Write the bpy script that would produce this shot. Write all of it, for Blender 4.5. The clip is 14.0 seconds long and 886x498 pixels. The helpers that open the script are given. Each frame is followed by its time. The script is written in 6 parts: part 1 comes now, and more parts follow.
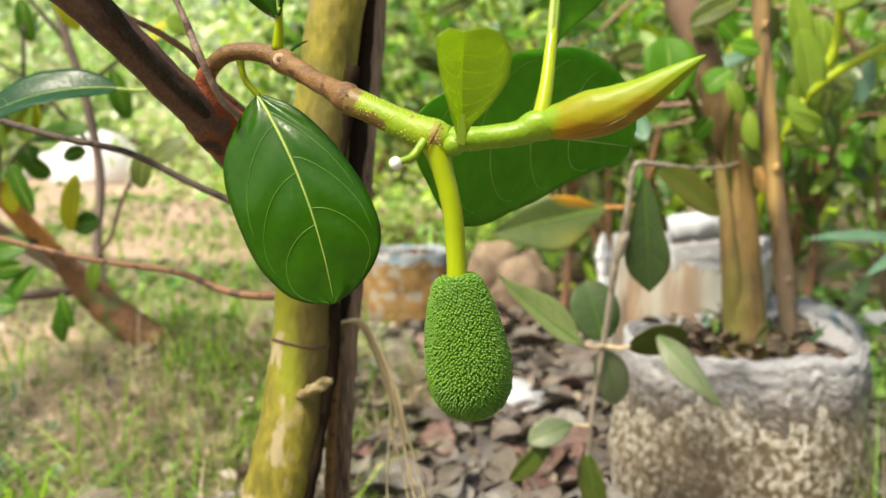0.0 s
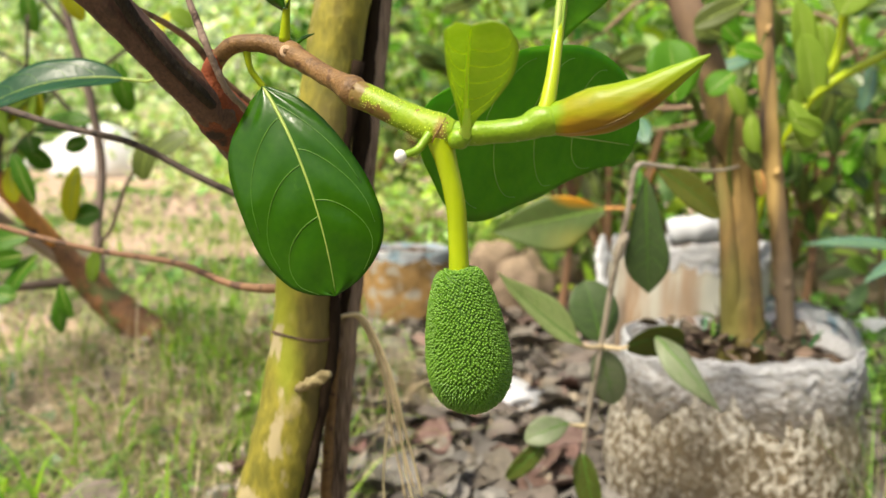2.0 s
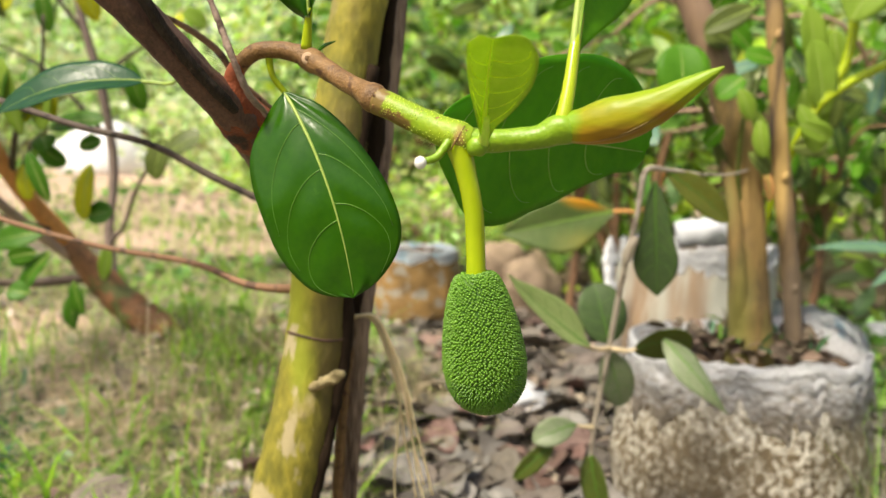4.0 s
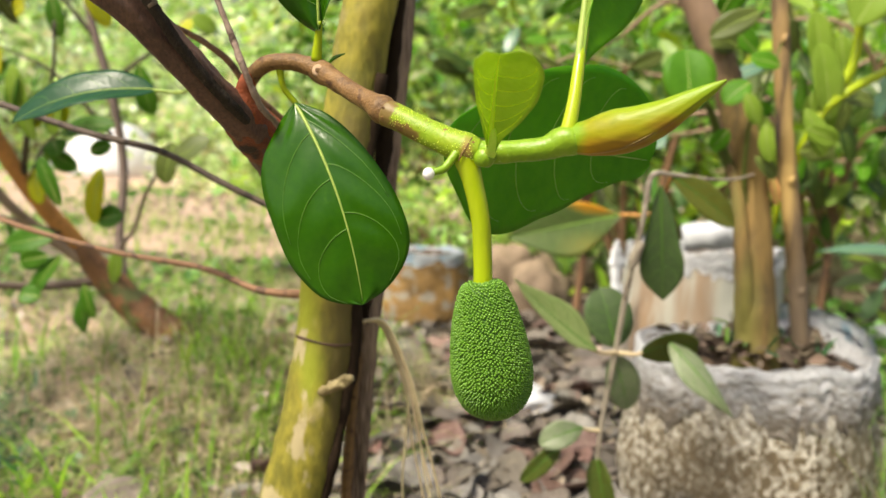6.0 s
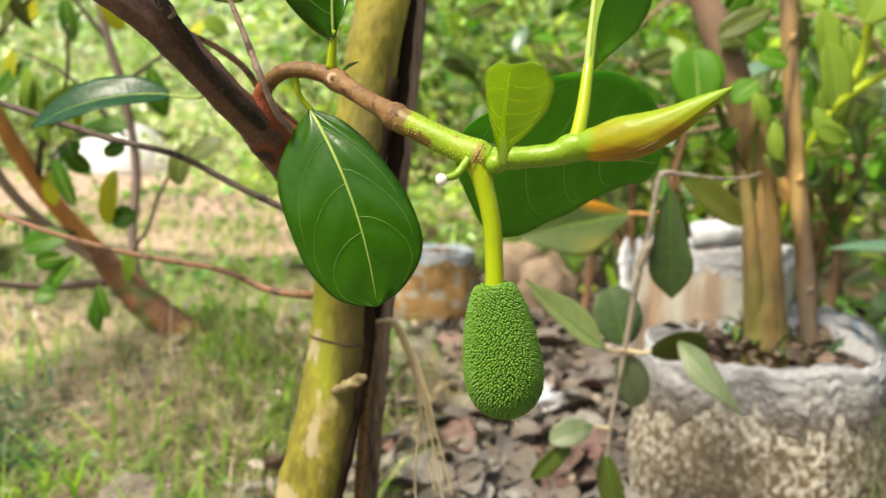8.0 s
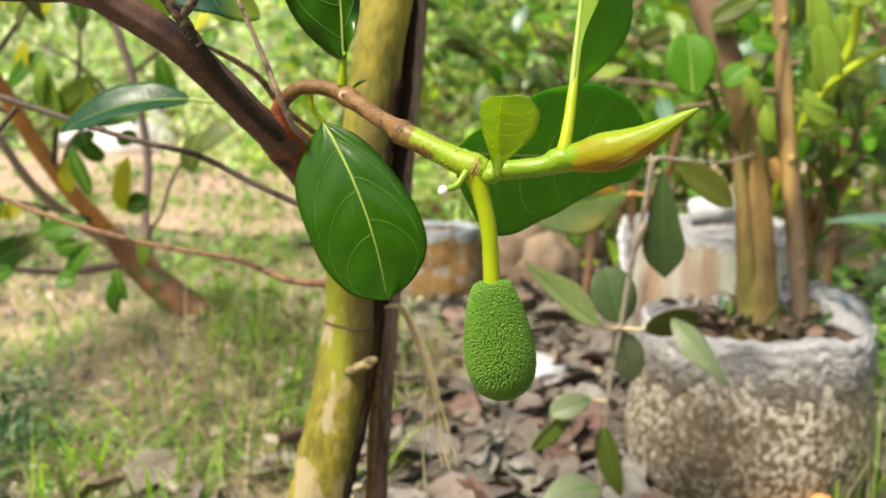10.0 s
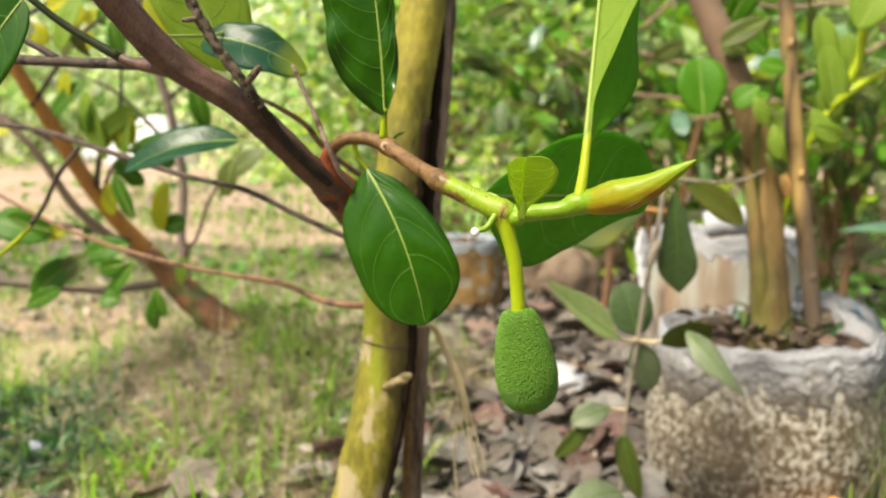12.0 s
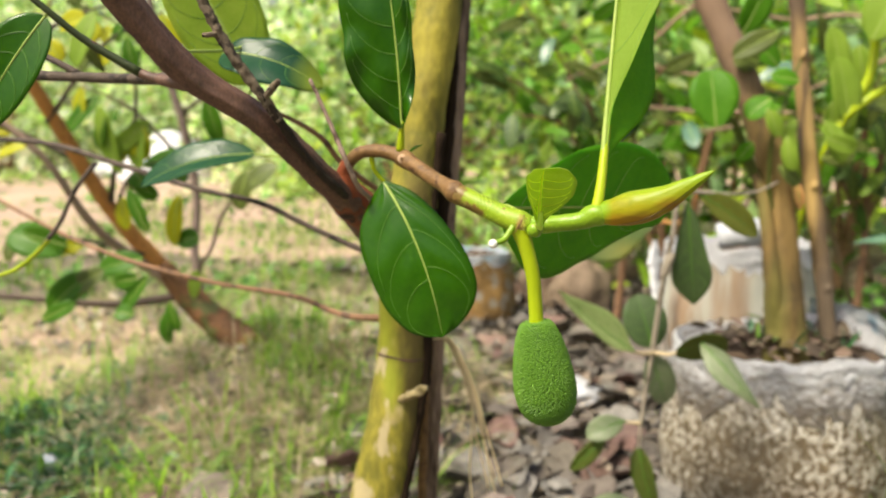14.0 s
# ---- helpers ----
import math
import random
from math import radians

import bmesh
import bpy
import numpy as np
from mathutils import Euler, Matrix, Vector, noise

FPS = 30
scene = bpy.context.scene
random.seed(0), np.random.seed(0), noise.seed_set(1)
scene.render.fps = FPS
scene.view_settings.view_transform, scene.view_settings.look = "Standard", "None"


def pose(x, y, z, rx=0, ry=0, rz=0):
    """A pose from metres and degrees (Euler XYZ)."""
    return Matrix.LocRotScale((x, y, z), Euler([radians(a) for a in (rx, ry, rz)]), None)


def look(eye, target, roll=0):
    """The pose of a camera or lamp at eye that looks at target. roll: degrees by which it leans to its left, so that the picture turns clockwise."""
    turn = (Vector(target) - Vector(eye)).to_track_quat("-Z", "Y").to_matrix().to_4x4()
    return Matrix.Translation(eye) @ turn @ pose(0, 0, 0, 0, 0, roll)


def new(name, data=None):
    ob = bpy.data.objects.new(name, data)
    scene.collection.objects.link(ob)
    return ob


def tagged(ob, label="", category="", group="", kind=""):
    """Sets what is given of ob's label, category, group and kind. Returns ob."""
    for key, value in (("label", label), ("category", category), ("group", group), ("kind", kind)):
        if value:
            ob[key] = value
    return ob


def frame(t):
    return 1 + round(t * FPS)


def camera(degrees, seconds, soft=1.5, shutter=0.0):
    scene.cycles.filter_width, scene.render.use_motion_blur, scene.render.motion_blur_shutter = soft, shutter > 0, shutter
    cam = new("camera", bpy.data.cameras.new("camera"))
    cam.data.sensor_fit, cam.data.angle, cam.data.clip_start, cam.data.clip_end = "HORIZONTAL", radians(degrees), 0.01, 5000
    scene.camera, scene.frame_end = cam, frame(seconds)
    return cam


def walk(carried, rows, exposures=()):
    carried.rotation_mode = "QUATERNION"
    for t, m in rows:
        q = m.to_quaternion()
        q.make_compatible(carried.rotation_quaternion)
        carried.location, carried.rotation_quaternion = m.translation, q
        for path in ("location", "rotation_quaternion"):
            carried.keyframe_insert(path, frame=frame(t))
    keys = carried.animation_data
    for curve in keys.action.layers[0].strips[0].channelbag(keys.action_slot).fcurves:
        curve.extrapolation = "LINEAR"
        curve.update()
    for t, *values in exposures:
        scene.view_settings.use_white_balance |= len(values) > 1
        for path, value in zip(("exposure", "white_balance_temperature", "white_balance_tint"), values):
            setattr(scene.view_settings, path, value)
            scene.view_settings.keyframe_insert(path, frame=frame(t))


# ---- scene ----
cam = camera(58.0, 14.0)
cam.data.dof.use_dof = True
cam.data.dof.focus_distance = 0.475
cam.data.dof.aperture_fstop = 6.9
PATH = [
    (0, (-0.002, 0.009, 0.671), (-0.015, 1.995, 0.434), -0.0),
    (0.5, (-0.003, 0.008, 0.669), (-0.018, 1.994, 0.429), 0.4),
    (1, (-0.003, 0.007, 0.667), (-0.018, 1.992, 0.425), 0.7),
    (1.5, (-0.003, 0.008, 0.668), (-0.014, 1.994, 0.427), 0.9),
    (2, (-0.004, 0.006, 0.668), (-0.014, 1.991, 0.43), 1.1),
    (2.5, (-0.006, 0.001, 0.671), (-0.018, 1.987, 0.43), 1.2),
    (3, (-0.009, 0.0, 0.67), (-0.027, 1.985, 0.428), 1.4),
    (5.5, (-0.011, -0.012, 0.676), (-0.042, 1.974, 0.441), 1.6),
    (6, (-0.011, -0.013, 0.677), (-0.053, 1.972, 0.441), 1.5),
    (6.5, (-0.01, -0.017, 0.679), (-0.063, 1.968, 0.443), 1.4),
    (7, (-0.011, -0.018, 0.679), (-0.07, 1.967, 0.443), 1.3),
    (7.5, (-0.012, -0.019, 0.68), (-0.072, 1.967, 0.443), 1.2),
    (8, (-0.013, -0.025, 0.682), (-0.077, 1.959, 0.439), 1.2),
    (8.5, (-0.012, -0.031, 0.686), (-0.082, 1.95, 0.421), 1.1),
    (11, (-0.01, -0.131, 0.729), (-0.097, 1.841, 0.409), -0.3),
    (11.5, (-0.017, -0.151, 0.738), (-0.124, 1.822, 0.428), -0.5),
    (12, (-0.017, -0.153, 0.74), (-0.139, 1.821, 0.445), -0.6),
    (12.5, (-0.016, -0.152, 0.74), (-0.147, 1.824, 0.457), -0.8),
    (13, (-0.015, -0.151, 0.738), (-0.153, 1.825, 0.464), -1.0),
    (13.5, (-0.017, -0.153, 0.739), (-0.161, 1.824, 0.471), -1.0),
    (14, (-0.023, -0.155, 0.739), (-0.169, 1.822, 0.478), -0.9),
]
walk(cam, [(t, look(eye, target, roll)) for t, eye, target, roll in PATH], [(0.0, 0.66, 6720.0, 10.5), (14.0, 0.66, 6720.0, 10.5)])

# ---- light ----
world = bpy.data.worlds.new("sky")
scene.world = world
world.use_nodes = True
wn = world.node_tree.nodes
sky = wn.new("ShaderNodeTexSky")
sky.sky_type = "NISHITA"
sky.sun_disc = False
sky.sun_elevation, sky.sun_rotation = radians(59), radians(-136)
sky.air_density, sky.dust_density = 1.0, 6.0
world.node_tree.links.new(sky.outputs[0], wn["Background"].inputs[0])
wn["Background"].inputs[1].default_value = 0.10
sun_data = bpy.data.lights.new("sun", "SUN")
sun_data.energy, sun_data.angle, sun_data.color = 3.5, radians(9), (1.0, 0.93, 0.775)
sun = new("sun", sun_data)
sun.matrix_world = look((-2.7, -2.5, 6.5), (0, 0.3, 0.3))


# ---- materials ----
def shader(name, dark, light, rough=0.6, scale=30.0, bump=0.3, stretch=(1, 1, 1), spots=None, spot_scale=60.0, spot_amount=0.5,
           translucent=0.0, island=0.0, per_object=0.0, fine=8.0, spec=0.5, coat=0.0, contrast=0.25, bump_depth=0.002, spot_detail=3, spot_edge=0.06, palette=None, patches=(), origin=(0, 0, 0)):
    """Two noises from dark to light, optional spots of a third colour, ragged patches of pigment, dirt and other tones
    at given places, relief, and light that passes through leaves."""
    m = bpy.data.materials.new(name)
    m.use_nodes = True
    n, k = m.node_tree.nodes, m.node_tree.links
    b = n["Principled BSDF"]
    tc, mp = n.new("ShaderNodeTexCoord"), n.new("ShaderNodeMapping")
    mp.inputs["Scale"].default_value = stretch
    k.new(tc.outputs["Object"], mp.inputs["Vector"])
    big, small = n.new("ShaderNodeTexNoise"), n.new("ShaderNodeTexNoise")
    big.inputs["Scale"].default_value, big.inputs["Detail"].default_value = scale, 4
    small.inputs["Scale"].default_value, small.inputs["Detail"].default_value = scale * fine, 5
    for node in (big, small):
        k.new(mp.outputs[0], node.inputs["Vector"])
    mixf = n.new("ShaderNodeMix")
    mixf.inputs["Factor"].default_value = 0.4
    k.new(big.outputs["Fac"], mixf.inputs["A"])
    k.new(small.outputs["Fac"], mixf.inputs["B"])
    ramp = n.new("ShaderNodeValToRGB")
    ramp.color_ramp.elements[0].position, ramp.color_ramp.elements[1].position = 0.5 - contrast, 0.5 + contrast
    ramp.color_ramp.elements[0].color, ramp.color_ramp.elements[1].color = (*dark, 1), (*light, 1)
    k.new(mixf.outputs["Result"], ramp.inputs["Fac"])
    col = ramp.outputs["Color"]
    if palette:
        pal, frac, mul, tint = n.new("ShaderNodeValToRGB"), n.new("ShaderNodeMath"), n.new("ShaderNodeMath"), n.new("ShaderNodeMix")
        while len(pal.color_ramp.elements) < len(palette):
            pal.color_ramp.elements.new(0.5)
        for i, q in enumerate(palette):
            pal.color_ramp.elements[i].position, pal.color_ramp.elements[i].color = (i + 0.5) / len(palette), (*q, 1)
        mul.operation, frac.operation, mul.inputs[1].default_value = "MULTIPLY", "FRACT", 3.7
        k.new(n.new("ShaderNodeNewGeometry").outputs["Random Per Island"], mul.inputs[0])
        k.new(mul.outputs[0], frac.inputs[0])
        k.new(frac.outputs[0], pal.inputs["Fac"])
        tint.data_type, tint.blend_type, tint.inputs["Factor"].default_value = "RGBA", "MIX", 0.75
        k.new(col, tint.inputs["A"])
        k.new(pal.outputs["Color"], tint.inputs["B"])
        col = tint.outputs["Result"]
    if spots:
        sn, sr, sm = n.new("ShaderNodeTexNoise"), n.new("ShaderNodeValToRGB"), n.new("ShaderNodeMix")
        sn.inputs["Scale"].default_value, sn.inputs["Detail"].default_value = spot_scale, spot_detail
        sr.color_ramp.elements[0].position, sr.color_ramp.elements[1].position = 1 - spot_amount, 1 + spot_edge - spot_amount
        k.new(mp.outputs[0], sn.inputs["Vector"])
        k.new(sn.outputs["Fac"], sr.inputs["Fac"])
        sm.data_type = "RGBA"
        k.new(sr.outputs["Color"], sm.inputs["Factor"])
        k.new(col, sm.inputs["A"])
        sm.inputs["B"].default_value = (*spots, 1)
        col = sm.outputs["Result"]
    for centre, radii, colour, soft, amount, grain in patches:
        sub, div, length = n.new("ShaderNodeVectorMath"), n.new("ShaderNodeVectorMath"), n.new("ShaderNodeVectorMath")
        sub.operation, div.operation, length.operation = "SUBTRACT", "DIVIDE", "LENGTH"
        sub.inputs[1].default_value = [c - o for c, o in zip(centre, origin)]
        div.inputs[1].default_value = radii
        k.new(tc.outputs["Object"], sub.inputs[0])
        k.new(sub.outputs[0], div.inputs[0])
        k.new(div.outputs[0], length.inputs[0])
        rag, add, edge, mixp = n.new("ShaderNodeTexNoise"), n.new("ShaderNodeMath"), n.new("ShaderNodeMapRange"), n.new("ShaderNodeMix")
        rag.inputs["Scale"].default_value, rag.inputs["Detail"].default_value = grain, 6
        k.new(mp.outputs[0], rag.inputs["Vector"])
        add.operation = "MULTIPLY_ADD"
        add.inputs[1].default_value = 2.0 * amount
        k.new(rag.outputs["Fac"], add.inputs[0])
        k.new(length.outputs["Value"], add.inputs[2])
        edge.inputs["From Min"].default_value, edge.inputs["From Max"].default_value = 1 + amount - soft, 1 + amount + soft
        edge.inputs["To Min"].default_value, edge.inputs["To Max"].default_value = 0.86, 0
        k.new(add.outputs[0], edge.inputs["Value"])
        mixp.data_type = "RGBA"
        k.new(edge.outputs[0], mixp.inputs["Factor"])
        k.new(col, mixp.inputs["A"])
        mixp.inputs["B"].default_value = (*colour, 1)
        col = mixp.outputs["Result"]
    if island or per_object:
        src = n.new("ShaderNodeNewGeometry").outputs["Random Per Island"] if island else n.new("ShaderNodeObjectInfo").outputs["Random"]
        amount = island or per_object
        hsv = n.new("ShaderNodeHueSaturation")
        for sock, lo, hi, seed in (("Value", 1 - amount, 1 + amount, 1.0), ("Hue", 0.5 - 0.05 * amount, 0.5 + 0.04 * amount, 7.3)):
            mul, frac, rng = n.new("ShaderNodeMath"), n.new("ShaderNodeMath"), n.new("ShaderNodeMapRange")
            mul.operation, frac.operation = "MULTIPLY", "FRACT"
            mul.inputs[1].default_value = seed
            k.new(src, mul.inputs[0])
            k.new(mul.outputs[0], frac.inputs[0])
            rng.inputs["To Min"].default_value, rng.inputs["To Max"].default_value = lo, hi
            k.new(frac.outputs[0], rng.inputs["Value"])
            k.new(rng.outputs[0], hsv.inputs[sock])
        k.new(col, hsv.inputs["Color"])
        col = hsv.outputs["Color"]
    k.new(col, b.inputs["Base Color"])
    b.inputs["Roughness"].default_value = rough
    b.inputs["Specular IOR Level"].default_value = spec
    b.inputs["Coat Weight"].default_value, b.inputs["Coat Roughness"].default_value = coat, 0.16
    if bump:
        bp = n.new("ShaderNodeBump")
        bp.inputs["Strength"].default_value, bp.inputs["Distance"].default_value = bump, bump_depth
        k.new(small.outputs["Fac"], bp.inputs["Height"])
        k.new(bp.outputs[0], b.inputs["Normal"])
    if translucent:
        tr, mx = n.new("ShaderNodeBsdfTranslucent"), n.new("ShaderNodeMixShader")
        gain = n.new("ShaderNodeHueSaturation")
        gain.inputs["Value"].default_value, gain.inputs["Saturation"].default_value = 1.5, 1.05
        k.new(col, gain.inputs["Color"])
        k.new(gain.outputs[0], tr.inputs["Color"])
        mx.inputs["Fac"].default_value = translucent
        k.new(b.outputs[0], mx.inputs[1])
        k.new(tr.outputs[0], mx.inputs[2])
        k.new(mx.outputs[0], n["Material Output"].inputs["Surface"])
    return m


M_LEAF = shader("glossy_leaf", (0.016, 0.094, 0.001), (0.040, 0.148, 0.001), 0.25, 22, 0.12, translucent=0.30, spec=0.37, coat=0.10, fine=9, spots=(0.058, 0.176, 0.003), spot_scale=120, spot_amount=0.33, spot_edge=0.2)
M_LEAF_DARK = shader("dark_leaf", (0.020, 0.110, 0.004), (0.050, 0.190, 0.008), 0.45, 25, 0.05, translucent=0.5, fine=12, spec=0.22)
# backlight through this blade is put into its brighter green
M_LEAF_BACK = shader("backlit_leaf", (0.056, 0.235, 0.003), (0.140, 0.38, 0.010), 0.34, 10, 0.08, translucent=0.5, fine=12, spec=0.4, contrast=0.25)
# light that the shaded inner half lacks is put into this green
M_LEAF_UP = shader("upright_leaf", (0.13, 0.38, 0.008), (0.22, 0.50, 0.02), 0.40, 25, 0.1, translucent=0.6, fine=9, spec=0.3)
M_LEAF_BLUE = shader("waxy_leaf", (0.008, 0.050, 0.016), (0.019, 0.080, 0.030), 0.32, 30, 0.2, translucent=0.12, fine=8, spec=0.26)
M_LEAF_BLUETIP = shader("waxy_leaf_lime_tip", (0.007, 0.050, 0.022), (0.018, 0.082, 0.036), 0.36, 30, 0.15, translucent=0.2, fine=8, spec=0.28, origin=(-0.22, 0.73, 0.0), patches=[((-0.188, 0.60, 0.796), (0.022, 0.05, 0.03), (0.22, 0.30, 0.03), 0.4, 0.3, 40)])
M_LEAF_PALE = shader("pale_leaf", (0.20, 0.33, 0.03), (0.30, 0.44, 0.06), 0.45, 25, 0.06, translucent=0.35, fine=12, spec=0.25)
M_LEAF_YOUNG = shader("young_leaf", (0.28, 0.41, 0.038), (0.405, 0.51, 0.075), 0.38, 60, 0.35, translucent=0.55, fine=6, spec=0.4)
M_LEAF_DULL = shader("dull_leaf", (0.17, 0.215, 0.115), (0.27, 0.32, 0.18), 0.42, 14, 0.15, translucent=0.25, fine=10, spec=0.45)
# brighter copy of dull_leaf, the light on the leaf put into its colour
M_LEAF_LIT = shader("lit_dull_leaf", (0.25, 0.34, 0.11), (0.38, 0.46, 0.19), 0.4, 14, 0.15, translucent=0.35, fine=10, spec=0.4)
M_LEAF_OLIVE = shader("olive_leaf", (0.070, 0.105, 0.014), (0.145, 0.185, 0.028), 0.5, 14, 0.1, translucent=0.32, fine=10)
M_LEAF_TURN = shader("turning_leaf", (0.078, 0.135, 0.034), (0.140, 0.195, 0.058), 0.45, 9, 0.1, translucent=0.3, spec=0.35, origin=(0.197, 1.15, 0.0), patches=[((0.262, 1.6, 0.597), (0.062, 0.3, 0.027), (0.66, 0.32, 0.02), 0.3, 0.3, 20), ((0.255, 1.6, 0.50), (0.05, 0.3, 0.020), (0.23, 0.23, 0.045), 0.7, 0.5, 25)])
M_LEAF_OCHRE = shader("olive_yellow_leaf", (0.125, 0.140, 0.014), (0.205, 0.220, 0.028), 0.5, 14, 0.1, translucent=0.35, fine=10)
M_GREENTIP = shader("green_tip_bark", (0.014, 0.024, 0.005), (0.045, 0.066, 0.010), 0.5, 60, 0.3)
M_VEIN = shader("leaf_vein", (0.25, 0.38, 0.06), (0.40, 0.50, 0.11), 0.45, 60, 0.05)
M_VEINPALE = shader("young_vein", (0.66, 0.76, 0.20), (0.78, 0.86, 0.28), 0.45, 60, 0.0, translucent=0.6)
M_VEINYOUNG = shader("young_leaf_vein", (0.72, 0.80, 0.13), (0.84, 0.90, 0.19), 0.45, 60, 0.0, translucent=0.7)
M_VEIN_DIM = shader("side_vein", (0.075, 0.215, 0.014), (0.115, 0.265, 0.022), 0.35, 60, 0.05)
M_VEIN_MID = shader("pale_side_vein", (0.18, 0.38, 0.04), (0.26, 0.45, 0.06), 0.4, 60, 0.05)
M_DARKBARK = shader("dark_fissured_bark", (0.014, 0.010, 0.007), (0.054, 0.039, 0.026), 0.8, 90, 0.8, stretch=(1, 1, 0.4), contrast=0.22, spec=0.3, spots=(0.28, 0.21, 0.13), spot_scale=60, spot_amount=0.35, spot_edge=0.1, spot_detail=5)
M_PALETWIG = shader("pale_twig_bark", (0.17, 0.115, 0.085), (0.42, 0.31, 0.24), 0.8, 80, 0.8, spots=(0.11, 0.07, 0.05), spot_scale=120, spot_amount=0.40, spot_detail=6)
M_RIND = shader("rind", (0.040, 0.125, 0.006), (0.070, 0.170, 0.009), 0.55, 40, 0.1)
M_SPINE = shader("spine_green", (0.066, 0.180, 0.008), (0.110, 0.255, 0.013), 0.40, 60, 0.05)
M_SPINE_TIP = shader("spine_tip", (0.105, 0.255, 0.014), (0.165, 0.340, 0.026), 0.38, 60, 0.0)
M_STALK = shader("fruit_stalk", (0.30, 0.42, 0.004), (0.41, 0.50, 0.010), 0.24, 40, 0.06, stretch=(1, 1, 0.25))
M_SHOOT = shader("green_shoot", (0.145, 0.285, 0.008), (0.25, 0.40, 0.015), 0.38, 50, 0.25, spots=(0.40, 0.52, 0.16), spot_scale=420, spot_amount=0.33, spec=0.45)
M_GREENBARK = shader("green_bark", (0.17, 0.30, 0.008), (0.29, 0.385, 0.014), 0.46, 45, 0.25, spec=0.4, spots=(0.20, 0.10, 0.032), spot_scale=150, spot_amount=0.36, spot_edge=0.04, origin=(-0.22, 0.73, 0.0), patches=[
    ((-0.057, 0.462, 0.7005), (0.0085, 0.014, 0.012), (0.185, 0.092, 0.036), 0.14, 1.0, 150), ((-0.040, 0.450, 0.688), (0.010, 0.006, 0.004), (0.17, 0.085, 0.026), 0.15, 1.0, 170), ((-0.047, 0.452, 0.692), (0.006, 0.006, 0.003), (0.16, 0.07, 0.026), 0.12, 1.0, 220),
    ((-0.009, 0.428, 0.678), (0.003, 0.006, 0.008), (0.36, 0.22, 0.07), 0.5, 0.5, 200)])
M_TWIG = shader("brown_bark", (0.11, 0.056, 0.018), (0.29, 0.165, 0.060), 0.5, 90, 0.5, spots=(0.075, 0.034, 0.014), spot_scale=110, spot_amount=0.43, spot_detail=6, spot_edge=0.12, contrast=0.2, spec=0.4)
M_RUST = shader("rusty_bark", (0.16, 0.034, 0.010), (0.38, 0.088, 0.022), 0.7, 80, 0.5)
M_RUSTLIMB = shader("rust_limb_bark", (0.11, 0.030, 0.012), (0.30, 0.085, 0.028), 0.6, 60, 0.5, spots=(0.030, 0.016, 0.010), spot_scale=70, spot_amount=0.46, spot_detail=6, spot_edge=0.12)
M_LIMB = shader("limb_bark", (0.055, 0.028, 0.019), (0.175, 0.090, 0.058), 0.55, 60, 0.3, stretch=(1, 1, 0.6), spots=(0.026, 0.015, 0.011), spot_scale=70, spot_amount=0.37, contrast=0.18, spot_detail=6, spot_edge=0.15)
M_DEAD = shader("dead_bark", (0.050, 0.036, 0.022), (0.30, 0.23, 0.15), 0.9, 140, 1.0, spots=(0.04, 0.027, 0.018), spot_scale=150, spot_amount=0.45, contrast=0.20, bump_depth=0.002, spot_detail=6)
M_GREYTWIG = shader("grey_twig", (0.050, 0.036, 0.027), (0.135, 0.10, 0.075), 0.75, 80, 0.6, spots=(0.03, 0.021, 0.016), spot_scale=90, spot_amount=0.45)
M_REDTWIG = shader("reddish_twig", (0.17, 0.088, 0.044), (0.34, 0.19, 0.10), 0.7, 60, 0.6, spots=(0.11, 0.06, 0.035), spot_scale=60, spot_amount=0.44)
M_OCHRE = shader("ochre_bark", (0.42, 0.185, 0.045), (0.72, 0.32, 0.085), 0.65, 22, 0.7, stretch=(1, 1, 0.5), spots=(0.20, 0.10, 0.04), spot_scale=16, spot_amount=0.35, spot_detail=6, contrast=0.18)
M_MOSS = shader("mossy_bark", (0.098, 0.100, 0.011), (0.38, 0.325, 0.034), 0.75, 20, 0.7, stretch=(1, 1, 0.5), spots=(0.40, 0.32, 0.15), spot_scale=17, spot_amount=0.43, fine=7, contrast=0.16, bump_depth=0.003, spot_detail=7, origin=(-0.22, 0.73, 0.0), patches=[
    # first patch: browner down the stake side of the trunk
    ((-0.110, 0.735, 0.45), (0.026, 0.05, 0.30), (0.115, 0.085, 0.022), 0.3, 0.9, 30), ((-0.160, 0.73, 0.545), (0.014, 0.04, 0.07), (0.30, 0.34, 0.015), 0.6, 0.6, 25), ((-0.150, 0.73, 0.47), (0.010, 0.03, 0.028), (0.28, 0.32, 0.018), 0.6, 0.6, 35),
    ((-0.170, 0.72, 0.492), (0.010, 0.03, 0.022), (0.46, 0.38, 0.23), 0.16, 1.7, 60), ((-0.163, 0.70, 0.402), (0.017, 0.03, 0.045), (0.46, 0.38, 0.22), 0.16, 1.9, 55),
    ((-0.190, 0.70, 0.32), (0.020, 0.03, 0.05), (0.46, 0.38, 0.21), 0.16, 1.9, 55)])
M_STAKE = shader("weathered_stake", (0.066, 0.045, 0.032), (0.40, 0.29, 0.21), 0.9, 60, 1.0, stretch=(1, 1, 0.08), contrast=0.13, spec=0.12)
